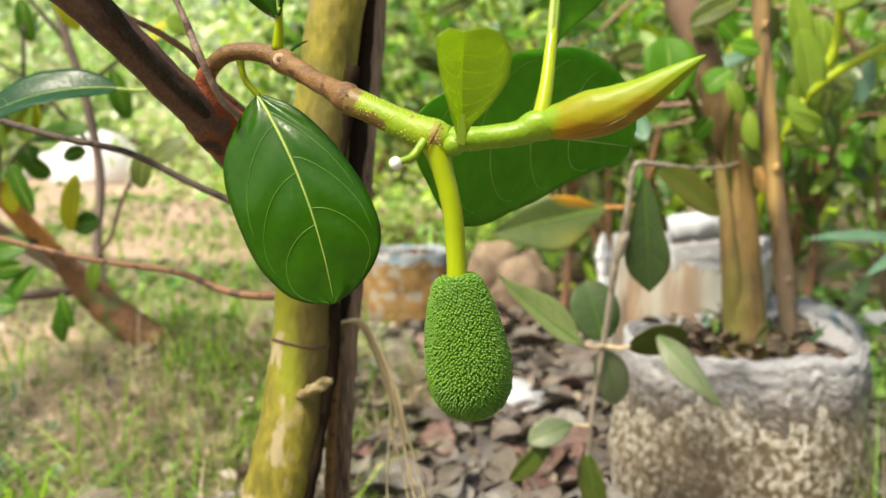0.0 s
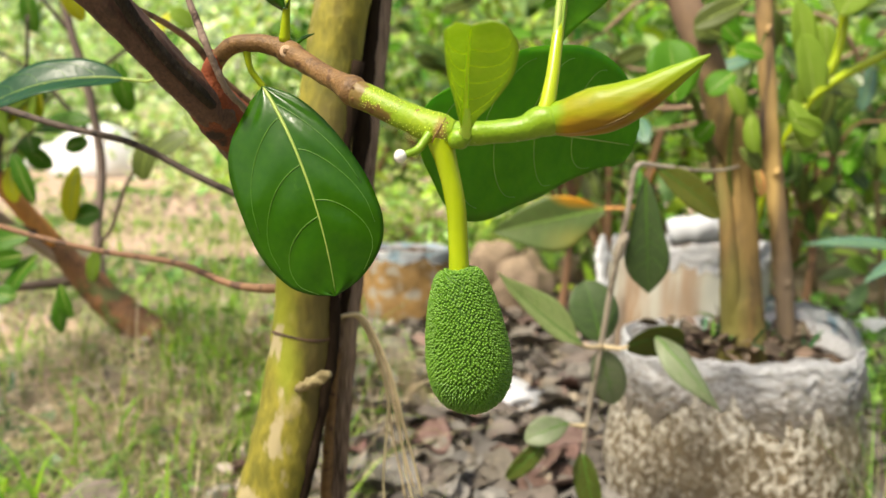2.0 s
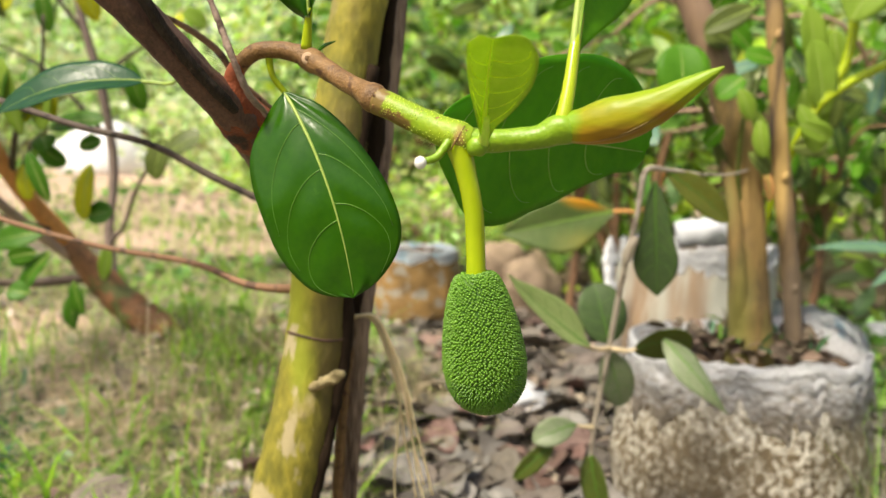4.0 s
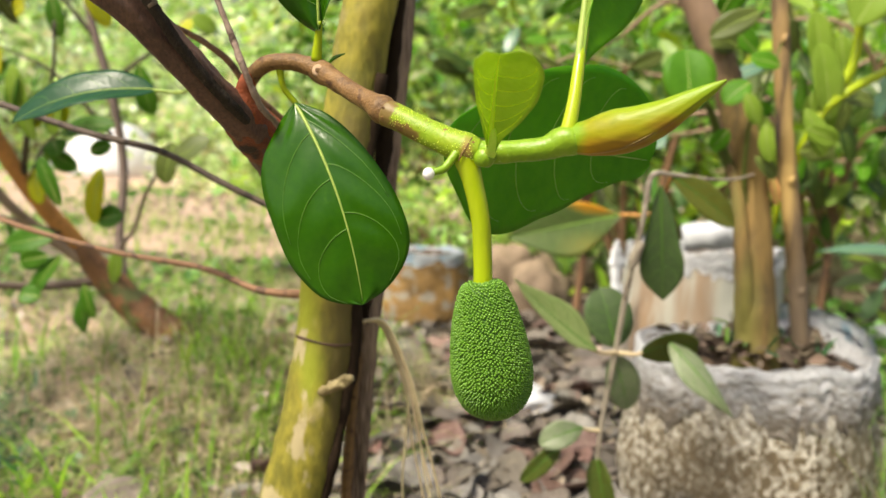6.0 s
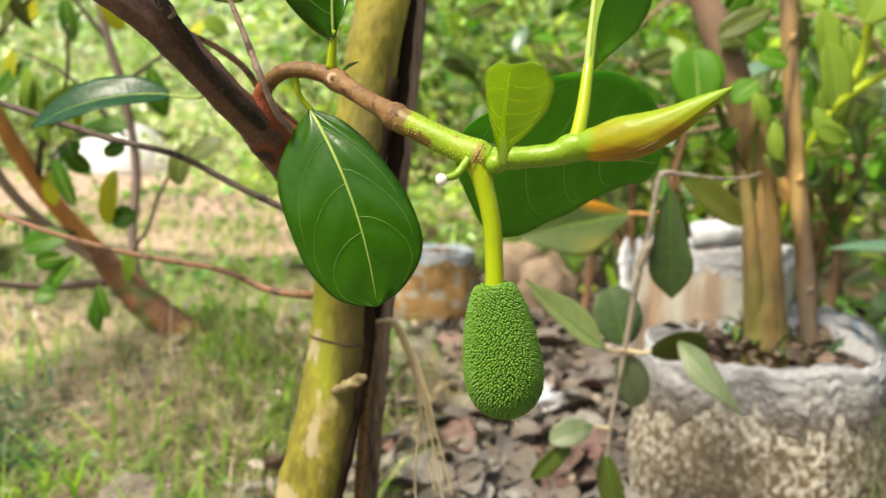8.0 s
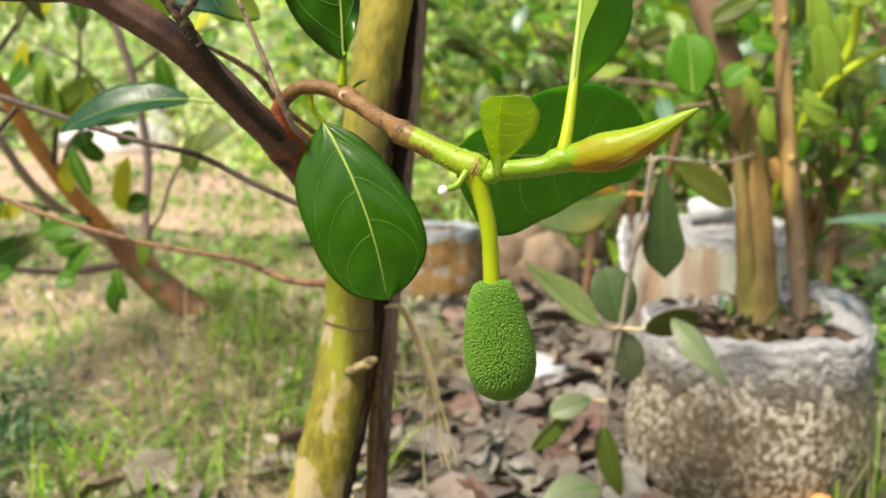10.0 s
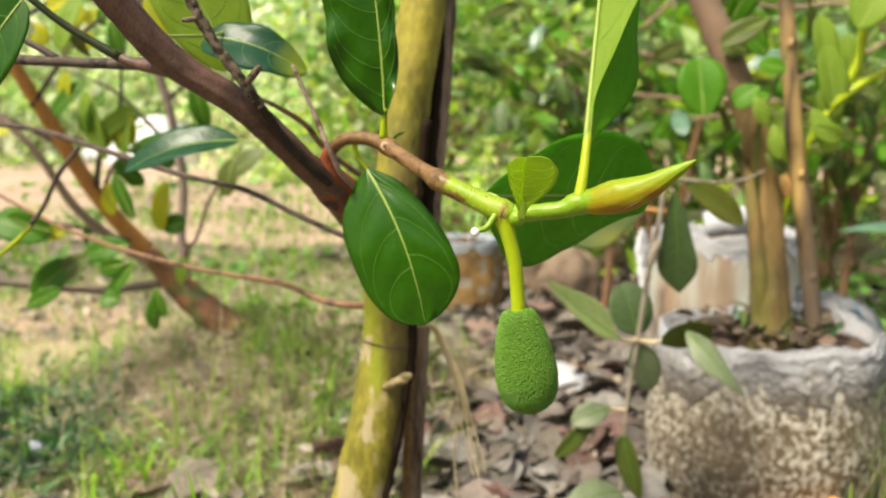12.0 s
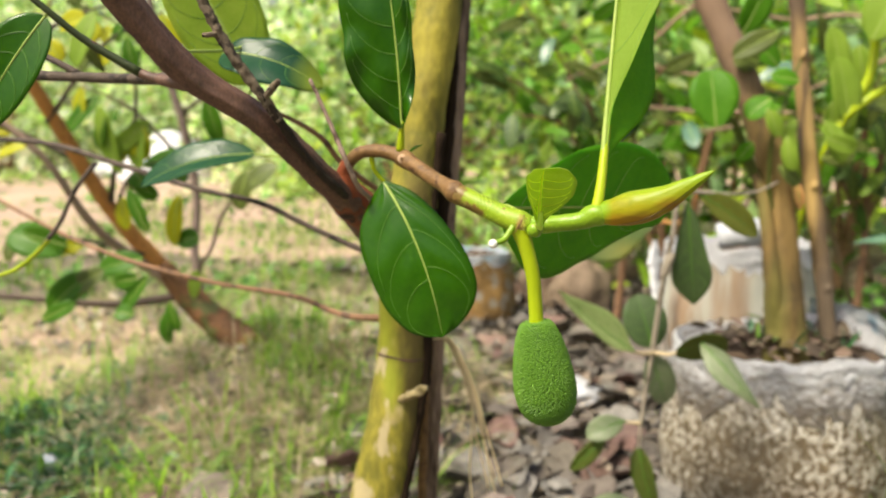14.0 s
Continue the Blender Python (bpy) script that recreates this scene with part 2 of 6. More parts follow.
M_POLE = shader("stake_wood", (0.12, 0.080, 0.045), (0.52, 0.34, 0.13), 0.75, 30, 0.8, stretch=(1, 1, 0.05), spots=(0.075, 0.052, 0.040), spot_scale=34, spot_amount=0.47, contrast=0.15, origin=(0.654, 1.50, 0.29), patches=[((0.59, 1.49, 0.66), (0.012, 0.1, 0.20), (0.62, 0.42, 0.15), 0.5, 0.6, 25), ((0.645, 1.5, 0.30), (0.06, 0.1, 0.22), (0.125, 0.095, 0.068), 0.35, 0.5, 25), ((0.55, 1.5, 1.02), (0.05, 0.1, 0.06), (0.11, 0.075, 0.05), 0.4, 0.5, 25)])
M_SAPBARK = shader("sapling_bark", (0.070, 0.050, 0.020), (0.25, 0.16, 0.050), 0.8, 16, 0.8, stretch=(1, 1, 0.3), spots=(0.15, 0.15, 0.035), spot_scale=14, spot_amount=0.46, spot_edge=0.15, contrast=0.15, origin=(0.559, 1.47, 0.30), patches=[((0.55, 1.44, 0.66), (0.05, 0.1, 0.13), (0.33, 0.21, 0.062), 0.5, 0.8, 20), ((0.40, 1.5, 1.02), (0.12, 0.2, 0.20), (0.24, 0.155, 0.10), 0.4, 0.5, 20), ((0.515, 1.44, 0.36), (0.022, 0.06, 0.12), (0.16, 0.15, 0.03), 0.5, 0.6, 25)])
TREE_AT = (-0.22, 0.73, 0.0)
M_BUD = shader("bud_sheath", (0.185, 0.205, 0.004), (0.37, 0.335, 0.008), 0.44, 35, 0.45, stretch=(0.12, 1, 1), spec=0.28, contrast=0.2, bump_depth=0.0008, origin=TREE_AT, patches=[
    ((0.075, 0.42, 0.710), (0.030, 0.03, 0.010), (0.20, 0.34, 0.010), 0.6, 0.3, 40), ((0.112, 0.407, 0.716), (0.020, 0.02, 0.010), (0.19, 0.33, 0.012), 0.6, 0.3, 40),
    ((0.060, 0.42, 0.6805), (0.013, 0.03, 0.0050), (0.52, 0.27, 0.012), 0.7, 0.5, 60), ((0.048, 0.43, 0.690), (0.006, 0.02, 0.016), (0.17, 0.33, 0.010), 0.5, 0.3, 60),
    ((0.066, 0.418, 0.6815), (0.011, 0.03, 0.0042), (0.27, 0.155, 0.010), 0.7, 0.5, 90), ((0.080, 0.412, 0.6855), (0.016, 0.03, 0.0042), (0.22, 0.11, 0.012), 0.6, 0.5, 120),
    ((0.097, 0.41, 0.6935), (0.010, 0.03, 0.005), (0.24, 0.12, 0.015), 0.6, 0.5, 120)])
M_LATEX = shader("latex_drop", (0.80, 0.80, 0.76), (0.86, 0.86, 0.83), 0.2, 200, 0.05)
M_CUT = shader("cut_scar", (0.38, 0.24, 0.13), (0.60, 0.42, 0.27), 0.7, 200, 0.3)
M_STUB = shader("dry_stub", (0.16, 0.12, 0.045), (0.52, 0.43, 0.22), 0.8, 90, 0.9, contrast=0.16)
M_CORK = shader("cork", (0.15, 0.075, 0.02), (0.26, 0.14, 0.04), 0.8, 200, 0.5)
M_SEAM = shader("bud_seam", (0.10, 0.07, 0.012), (0.20, 0.13, 0.02), 0.5, 200, 0.2)
M_STRAW = shader("dry_straw", (0.52, 0.41, 0.22), (0.78, 0.66, 0.40), 0.7, 60, 0.2, per_object=0.2)
M_VINE = shader("dry_vine", (0.30, 0.25, 0.19), (0.50, 0.44, 0.34), 0.75, 60, 0.6, spots=(0.20, 0.16, 0.12), spot_scale=50, spot_amount=0.42)
M_SACK = shader("woven_sack", (0.57, 0.585, 0.61), (0.85, 0.86, 0.875), 0.5, 16, 0.8, stretch=(1, 1, 2.2), spots=(0.33, 0.285, 0.20), spot_scale=32, spot_amount=0.41, fine=6, bump_depth=0.005, spot_detail=10, spot_edge=0.22, origin=(0.553, 1.50, -0.01), patches=[((0.553, 1.5, 0.215), (9, 9, 0.058), (0.20, 0.155, 0.10), 0.7, 1.5, 60)])
M_SACKBLUE = shader("printed_sack", (0.58, 0.63, 0.66), (0.84, 0.86, 0.87), 0.5, 18, 0.8, spots=(0.32, 0.54, 0.66), spot_scale=22, spot_amount=0.52, spot_edge=0.2, spot_detail=6, bump_depth=0.008)
M_MUDSACK = shader("muddy_sack", (0.066, 0.050, 0.028), (0.215, 0.163, 0.092), 0.9, 26, 1.0, stretch=(1, 1, 0.8), spots=(0.56, 0.525, 0.44), spot_scale=85, spot_amount=0.55, contrast=0.17, bump_depth=0.005, spot_detail=10, spot_edge=0.14, fine=6, origin=(0.553, 1.50, -0.01), patches=[((0.553, 1.5, 0.31), (9, 9, 0.07), (0.58, 0.56, 0.50), 0.5, 2.2, 75), ((0.42, 1.30, 0.13), (0.09, 0.2, 0.10), (0.11, 0.085, 0.05), 0.8, 2.2, 90), ((0.70, 1.30, 0.20), (0.06, 0.2, 0.05), (0.11, 0.09, 0.05), 0.8, 2.2, 90)])
M_PRINT = shader("orange_print", (0.28, 0.175, 0.095), (0.33, 0.28, 0.22), 0.6, 16, 0.4, stretch=(1, 1, 0.12), spots=(0.42, 0.42, 0.36), spot_scale=13, spot_amount=0.58, spot_edge=0.12, spot_detail=6)
M_OCHRESACK = shader("ochre_sack", (0.145, 0.088, 0.030), (0.35, 0.205, 0.062), 0.8, 14, 0.7, spots=(0.30, 0.27, 0.21), spot_scale=22, spot_amount=0.47, spot_detail=8, contrast=0.15)
M_SOIL = shader("potting_soil", (0.045, 0.03, 0.02), (0.14, 0.095, 0.06), 0.95, 30, 1.0)
M_GROUND = shader("yard_soil", (0.075, 0.062, 0.042), (0.25, 0.205, 0.15), 0.95, 8, 0.9, spots=(0.11, 0.10, 0.06), spot_scale=12, spot_amount=0.46, fine=9, bump_depth=0.01, contrast=0.15, spot_detail=6)
# pale sand, raised further to hold the sunlight on the path
M_PATH = shader("sunlit_sandy_soil", (0.32, 0.225, 0.165), (0.55, 0.405, 0.305), 0.95, 1.6, 0.6, spots=(0.30, 0.235, 0.15), spot_scale=2.5, spot_amount=0.42, fine=14, spot_detail=6)
# brown, bleached and russet leaves darkened: tree shade is put into their tones
M_DRY = shader("fallen_leaf", (0.090, 0.075, 0.059), (0.198, 0.170, 0.138), 0.7, 14, 0.4, spots=(0.066, 0.050, 0.038), spot_scale=22, spot_amount=0.42, per_object=0.45, spot_detail=6)
M_DRYPALE = shader("bleached_leaf", (0.138, 0.130, 0.115), (0.255, 0.242, 0.220), 0.7, 14, 0.4, spots=(0.105, 0.09, 0.075), spot_scale=22, spot_amount=0.42, per_object=0.3, spot_detail=6)
M_DRYRED = shader("russet_leaf", (0.110, 0.062, 0.050), (0.22, 0.135, 0.110), 0.65, 14, 0.4, spots=(0.08, 0.042, 0.032), spot_scale=22, spot_amount=0.42, per_object=0.3, spot_detail=6)
M_DRYORANGE = shader("orange_leaf", (0.50, 0.22, 0.05), (0.66, 0.36, 0.12), 0.6, 14, 0.3, spots=(0.30, 0.14, 0.04), spot_scale=30, spot_amount=0.40)
M_STONE = shader("tan_stone", (0.125, 0.090, 0.058), (0.33, 0.245, 0.165), 0.85, 12, 0.9, contrast=0.15)
M_PLASTER = shader("white_bag", (0.42, 0.44, 0.465), (0.60, 0.62, 0.65), 0.6, 6, 0.4)
M_TARP = shader("white_tarp", (0.70, 0.71, 0.73), (0.86, 0.87, 0.88), 0.55, 3, 0.4)
M_GRASS = shader("grass", (0.075, 0.20, 0.014), (0.33, 0.55, 0.06), 0.6, 16, 0.0, translucent=0.4, island=0.45, contrast=0.13, fine=4)
M_GRASSLIGHT = shader("bright_grass", (0.19, 0.40, 0.030), (0.36, 0.58, 0.07), 0.5, 16, 0.0, translucent=0.4, island=0.3, fine=4)
M_DRYGRASS = shader("dry_grass", (0.27, 0.225, 0.13), (0.77, 0.66, 0.46), 0.8, 22, 0.0, translucent=0.3, island=0.5, contrast=0.12, fine=4)
M_BUSH = shader("bush_leaf", (0.08, 0.23, 0.018), (0.21, 0.42, 0.045), 0.36, 3, 0.0, translucent=0.5, island=0.65, palette=[(0.04, 0.11, 0.03), (0.11, 0.33, 0.03), (0.60, 0.52, 0.40), (0.18, 0.46, 0.05), (0.48, 0.56, 0.06), (0.24, 0.33, 0.20)])
# brighter copy of bush_leaf, with sunlight put into its palette
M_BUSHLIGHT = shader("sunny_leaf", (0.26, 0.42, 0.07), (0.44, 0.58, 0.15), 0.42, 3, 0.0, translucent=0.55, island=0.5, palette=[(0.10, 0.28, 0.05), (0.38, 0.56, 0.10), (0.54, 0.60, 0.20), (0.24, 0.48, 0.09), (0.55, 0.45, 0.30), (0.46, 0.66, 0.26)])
# far copy: sun glare and white sky gaps put into the palette
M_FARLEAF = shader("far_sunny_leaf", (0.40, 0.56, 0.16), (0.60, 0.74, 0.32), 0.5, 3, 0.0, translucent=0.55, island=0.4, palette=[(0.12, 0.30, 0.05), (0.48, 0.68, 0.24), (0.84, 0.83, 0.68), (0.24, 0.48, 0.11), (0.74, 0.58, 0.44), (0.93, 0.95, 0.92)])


# ---- builders ----
def thing(name, at, label, category, group="", kind=""):
    ob = new(name)
    ob.empty_display_size = 0.02
    ob.location = at
    return tagged(ob, label, category, group, kind)


def root_of(ob):
    while ob.parent:
        ob = ob.parent
    return ob


def mesh_from(bm, material, smooth=True):
    me = bpy.data.meshes.new("mesh")
    bmesh.ops.recalc_face_normals(bm, faces=bm.faces)
    bm.to_mesh(me)
    bm.free()
    for mm in material if isinstance(material, (list, tuple)) else (material,):
        me.materials.append(mm)
    if smooth:
        me.polygons.foreach_set("use_smooth", [True] * len(me.polygons))
    return me


def part(name, bm, material, parent, label="", smooth=True):
    """Links a bmesh, drawn in world metres, as one mesh under a thing or under a part."""
    bmesh.ops.translate(bm, verts=bm.verts, vec=-Vector(root_of(parent).location))
    ob = new(name, mesh_from(bm, material, smooth))
    ob.parent = parent
    if label:
        ob["label"] = label
    return ob


def spline(pts, per=8):
    """Catmull-Rom through rows of numbers."""
    p = [np.array(q, float) for q in pts]
    p = [2 * p[0] - p[1]] + p + [2 * p[-1] - p[-2]]
    out = []
    for i in range(1, len(p) - 2):
        for j in range(per):
            t = j / per
            a, b, c, d = p[i - 1:i + 3]
            out.append(0.5 * (2 * b + (c - a) * t + (2 * a - 5 * b + 4 * c - d) * t * t + (3 * b - a - 3 * c + d) * t ** 3))
    out.append(p[-2])
    return out


def tube(pts, sides=12, per=8, rough=0.0, freq=60.0, bm=None, flat=1.0, ribs=0, rib_depth=0.06, twist=0.0):
    """A round stem through (x, y, z, radius) rows, closed at both ends, uneven by rough times its radius."""
    bm = bm or bmesh.new()
    rows = spline(pts, per)
    n = None
    rings = []
    for i, q in enumerate(rows):
        c = Vector(q[:3])
        a = Vector(rows[min(i + 1, len(rows) - 1)][:3]) - Vector(rows[max(i - 1, 0)][:3])
        a.normalize()
        if n is None:
            n = a.orthogonal().normalized()
        n = (n - a * n.dot(a)).normalized()
        b = a.cross(n)
        ring = []
        for s in range(sides):
            an = 2 * math.pi * s / sides
            d = n * math.cos(an) + b * math.sin(an) * flat
            r = max(q[3], 0.0002)
            if ribs:
                r *= 1 + rib_depth * math.cos(ribs * an + twist * i / len(rows))
            if rough:
                r *= 1 + rough * (noise.noise(Vector(c + d * r) * freq) + 0.5 * noise.noise(Vector(c + d * r) * freq * 2.7))
            ring.append(bm.verts.new(c + d * r))
        rings.append(ring)
    for r0, r1 in zip(rings, rings[1:]):
        for s in range(sides):
            bm.faces.new((r0[s], r0[(s + 1) % sides], r1[(s + 1) % sides], r1[s]))
    bm.faces.new(rings[0][::-1])
    bm.faces.new(rings[-1])
    return bm


class Blade:
    """The surface of a leaf: u from base to tip, v from -1 to 1 across."""

    def __init__(self, base, tip, normal, width, peak=(0.75, 0.5), droop=0.0, bow=0.0, fold=0.0, wave=0.0, twist=0.0, curl=0.0, sides=(1, 1), notch=0.0, seed=0.0, quilt=0.0, peak2=None, outline=None):
        self.base, self.tip = Vector(base), Vector(tip)
        self.a = self.tip - self.base
        self.len = self.a.length
        self.a.normalize()
        n = Vector(normal)
        self.n = (n - self.a * n.dot(self.a)).normalized()
        self.s = self.a.cross(self.n)
        self.w, self.peak, self.droop, self.bow, self.fold = width / 2, peak, droop, bow, radians(fold)
        self.wave, self.twist, self.curl, self.sides, self.notch, self.seed = wave, radians(twist), curl, sides, notch, seed
        self.quilt, self.peak2 = quilt, peak2 or peak
        self.outline = [np.array(spline(o, 6)) for o in outline] if outline else None

    def half(self, u, v=-1):
        if self.outline:
            rows = self.outline[0 if v < 0 else 1]
            return float(np.interp(u, rows[:, 0], rows[:, 1]))
        p, q = self.peak if v < 0 else self.peak2
        top = p / (p + q)
        return max(u, 0) ** p * max(1 - u, 0) ** q / (top ** p * (1 - top) ** q)

    def __call__(self, u, v):
        mid = 4 * u * (1 - u)
        c = self.base + self.a * self.len * u + self.n * self.droop * self.len * mid + self.s * self.bow * self.len * mid
        d = v * self.w * self.half(u, v) * (self.sides[0] if v < 0 else self.sides[1])
        tw = self.twist * u
        s = self.s * math.cos(tw) + self.n * math.sin(tw)
        n = self.n * math.cos(tw) - self.s * math.sin(tw)
        p = c + s * d * math.cos(self.fold) + n * abs(d) * math.sin(self.fold)
        p += n * (self.curl * d * d / max(self.w, 1e-6))
        if self.wave:
            p += n * self.wave * self.w * abs(v) * noise.noise(Vector((u * 5 + self.seed, v * 1.5, self.seed)))
        if self.quilt:
            q = u - 0.46 * abs(v) ** 1.5 * (1 - u * 0.5) - (0.10 if v < 0 else 0.172)
            p += n * self.quilt * self.w * math.sqrt(math.sin(math.pi * q / 0.24) ** 2 + 0.02) * min(1, 3 * abs(v)) * (1 - v * v)
        if self.notch:
            p -= self.a * self.len * self.notch * u ** 6 * (1 - min(abs(v) * 1.6, 1)) 
        return p

    def normal(self, u, v):
        e = 0.01
        d1, d2 = self(min(u + e, 0.99), v) - self(max(u - e, 0.01), v), self(u, v + e) - self(u, v - e)
        n = d2.cross(d1)
        n.normalize()
        return n if n.dot(self.n) > 0 else -n


def lamina(f, nu=24, nv=12, thick=0.0005):
    bm = bmesh.new()
    layers = []
    us = [0.5 - 0.5 * math.cos(math.pi * min(max(i / nu, 0), 1)) for i in range(nu + 1)]
    us[0], us[-1] = 0.004, 0.9985
    for side in (1, -1):
        layers.append([[bm.verts.new(f(u, v) + f.normal(u, v) * side * thick / 2) for v in [2 * j / nv - 1 for j in range(nv + 1)]] for u in us])
    for k, g in enumerate(layers):
        for i in range(nu):
            for j in range(nv):
                q = (g[i][j], g[i][j + 1], g[i + 1][j + 1], g[i + 1][j])
                fc = bm.faces.new(q if k == 0 else q[::-1])
                fc.material_index = k
    a, b = layers
    edge = [(i, 0) for i in range(nu + 1)] + [(nu, j) for j in range(1, nv + 1)] + [(i, nv) for i in range(nu - 1, -1, -1)] + [(0, j) for j in range(nv - 1, 0, -1)]
    for (i, j), (i2, j2) in zip(edge, edge[1:] + edge[:1]):
        bm.faces.new((a[i][j], a[i2][j2], b[i2][j2], b[i][j]))
    return bm


def leaf(parent, f, material, veins=0, rib=0.0011, nu=24, nv=12, side=1, label="", rib_mat=None, vein_mat=None, vein_r=0.00035, thick=0.0005, name="leaf", reach=0.30, under=None):
    """A leaf blade with its midrib and arched side veins as sub-parts."""
    ob = part(name, lamina(f, nu, nv, thick), (material, under or material), parent, label)
    rows = [(*(f(u, 0) + f.normal(u, 0) * side * rib * 0.35), rib * (1.15 - u)) for u in np.linspace(0.0, 0.98, 12)]
    part("midrib", tube(rows, 8, 3), rib_mat or M_VEIN, ob, "pale raised midrib")
    for sgn in (-1, 1):
        for i in range(veins):
            u0 = 0.10 + 0.72 * (i + (0.3 if sgn > 0 else 0)) / max(veins, 1)
            rows = []
            for s in np.linspace(0, 1, 8):
                u, v = min(u0 + reach * (1 - u0 * 0.5) * s ** 1.6, 0.97), sgn * 0.86 * (1 - (1 - s) ** 1.7)
                rows.append((*(f(u, v) + f.normal(u, v) * side * (thick * 0.5 + vein_r * 0.3)), vein_r * (1.1 - 0.7 * s)))
            part("side_vein", tube(rows, 5, 2), vein_mat or M_VEIN_DIM, ob)
    return ob


def simple_leaf_rows(n, rng):
    """Unit leaves for crowns: 8 points, folded along the rib, from base (0) to tip (1) along x."""
    pts = np.array([(0, 0, 0), (0.30, 0.22, 0.05), (0.30, 0, -0.02), (0.30, -0.22, 0.05), (0.68, 0.24, 0.03), (0.68, 0, -0.03), (0.68, -0.24, 0.03), (1, 0, -0.12)])
    tris = np.array([(0, 2, 1), (0, 3, 2), (1, 2, 4), (2, 5, 4), (2, 3, 5), (3, 6, 5), (4, 5, 7), (5, 6, 7)])
    return pts, tris


def crown_mesh(places, sizes, rng, material, hang=0.35, wide=1.0):
    """Many separate leaves at given places as one mesh."""
    pts, tris = simple_leaf_rows(1, rng)
    n = len(places)
    yaw = rng.uniform(0, 2 * np.pi, n)
    pitch = rng.normal(-hang, 0.5, n)
    roll = rng.normal(0, 0.7, n)
    cx, sx, cy, sy, cz, sz = np.cos(roll), np.sin(roll), np.cos(-pitch), np.sin(-pitch), np.cos(yaw), np.sin(yaw)
    R = np.zeros((n, 3, 3))
    R[:, 0, 0], R[:, 0, 1], R[:, 0, 2] = cz * cy, cz * sy * sx - sz * cx, cz * sy * cx + sz * sx
    R[:, 1, 0], R[:, 1, 1], R[:, 1, 2] = sz * cy, sz * sy * sx + cz * cx, sz * sy * cx - cz * sx
    R[:, 2, 0], R[:, 2, 1], R[:, 2, 2] = -sy, cy * sx, cy * cx
    local = pts[None] * sizes[:, None, None] * np.array([1, wide, 1])
    v = np.einsum("nij,nkj->nki", R, local) + places[:, None, :]
    f = (tris[None] + (np.arange(n) * len(pts))[:, None, None]).reshape(-1, 3)
    me = bpy.data.meshes.new("crown")
    me.from_pydata(v.reshape(-1, 3).tolist(), [], f.tolist())
    me.materials.append(material)
    return me


def bush(name, at, size, count, leaf_size, material, label, stems=5, clumps=18, seed=1, wide=1.0, category="bush", stem_mat=None, low=0.15):
    """A shrub: stems that fork, and a crown of separate leaves in uneven clumps."""
    rng = np.random.default_rng(seed)
    ob = thing(name, at, label, category)
    at = np.array(at)
    size = np.array(size)
    centres = rng.uniform(-1, 1, (clumps, 3)) * (0.8, 0.8, 0.5) + (0, 0, 0.5)
    centres = centres * size
    centres[:, 2] = np.clip(centres[:, 2], low * size[2], None)
    for i in range(stems):
        c = centres[i % clumps]
        mid = c * (0.45, 0.45, 0.55) + rng.normal(0, 0.03, 3) * size
        foot = rng.normal(0, 0.05, 3) * size * (1, 1, 0)
        r = 0.008 + 0.008 * size[2]
        part("stem", tube([(*(at + foot), r), (*(at + mid), r * 0.7), (*(at + c), r * 0.3)], 7, 5, 0.1), stem_mat or M_REDTWIG, ob)
    which = rng.integers(0, clumps, count)
    spread = rng.normal(0, 1, (count, 3)) * (0.20 + 0.14 * rng.random(clumps))[which][:, None]
    pl = centres[which] + spread * size * (1, 1, 0.75)
    pl[:, 2] = np.clip(pl[:, 2], 0.03, None)
    me = crown_mesh(pl, leaf_size * rng.uniform(0.55, 1.2, count), rng, material, wide=wide)
    crown = new("crown", me)
    crown.parent = ob
    crown["kind"] = "stuff"
    return ob


def height(x, y):
    """The yard: level near the trees, rising gently behind."""
    z = 0.030 * max(0.0, y - 2.6) if y < 40 else 0.030 * 37.4
    z += 0.25 * math.exp(-((x + 0.58) / 0.50) ** 2 - ((y - 1.90) / 0.36) ** 2)
    return z + 0.02 * noise.noise(Vector((x * 1.3, y * 1.3, 0))) + 0.008 * noise.noise(Vector((x * 6, y * 6, 3)))


# ---- ground ----
bm = bmesh.new()
xs = sorted(set([-400, -150, -60, -25, -12, -8] + [round(-6 + 0.12 * i, 3) for i in range(101)] + [8, 12, 25, 60, 150, 400]))
ys = sorted(set([-300, -100, -30, -10, -4] + [round(-2 + 0.12 * i, 3) for i in range(101)] + [12, 16, 24, 40, 80, 200, 500]))
grid = [[bm.verts.new((x, y, height(x, y))) for x in xs] for y in ys]
for j in range(len(ys) - 1):
    for i in range(len(xs) - 1):
        bm.faces.new((grid[j][i], grid[j][i + 1], grid[j + 1][i + 1], grid[j + 1][i]))
ground = new("ground", mesh_from(bm, M_GROUND))
tagged(ground, "bare tan soil of a garden yard strewn with litter", "ground", kind="structure")

# pale bare soil beyond the grass, with its sunlit brightness put into the colour
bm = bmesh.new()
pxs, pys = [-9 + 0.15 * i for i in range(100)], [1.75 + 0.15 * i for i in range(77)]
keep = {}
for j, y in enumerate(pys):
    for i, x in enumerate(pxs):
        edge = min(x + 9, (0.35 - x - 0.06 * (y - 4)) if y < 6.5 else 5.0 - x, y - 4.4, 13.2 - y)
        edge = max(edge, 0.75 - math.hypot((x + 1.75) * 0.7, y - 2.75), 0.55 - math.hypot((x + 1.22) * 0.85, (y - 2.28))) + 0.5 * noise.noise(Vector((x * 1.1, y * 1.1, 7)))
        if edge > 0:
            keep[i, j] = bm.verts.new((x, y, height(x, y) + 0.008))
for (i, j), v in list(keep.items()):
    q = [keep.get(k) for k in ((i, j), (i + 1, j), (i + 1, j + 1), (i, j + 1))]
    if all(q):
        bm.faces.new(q)
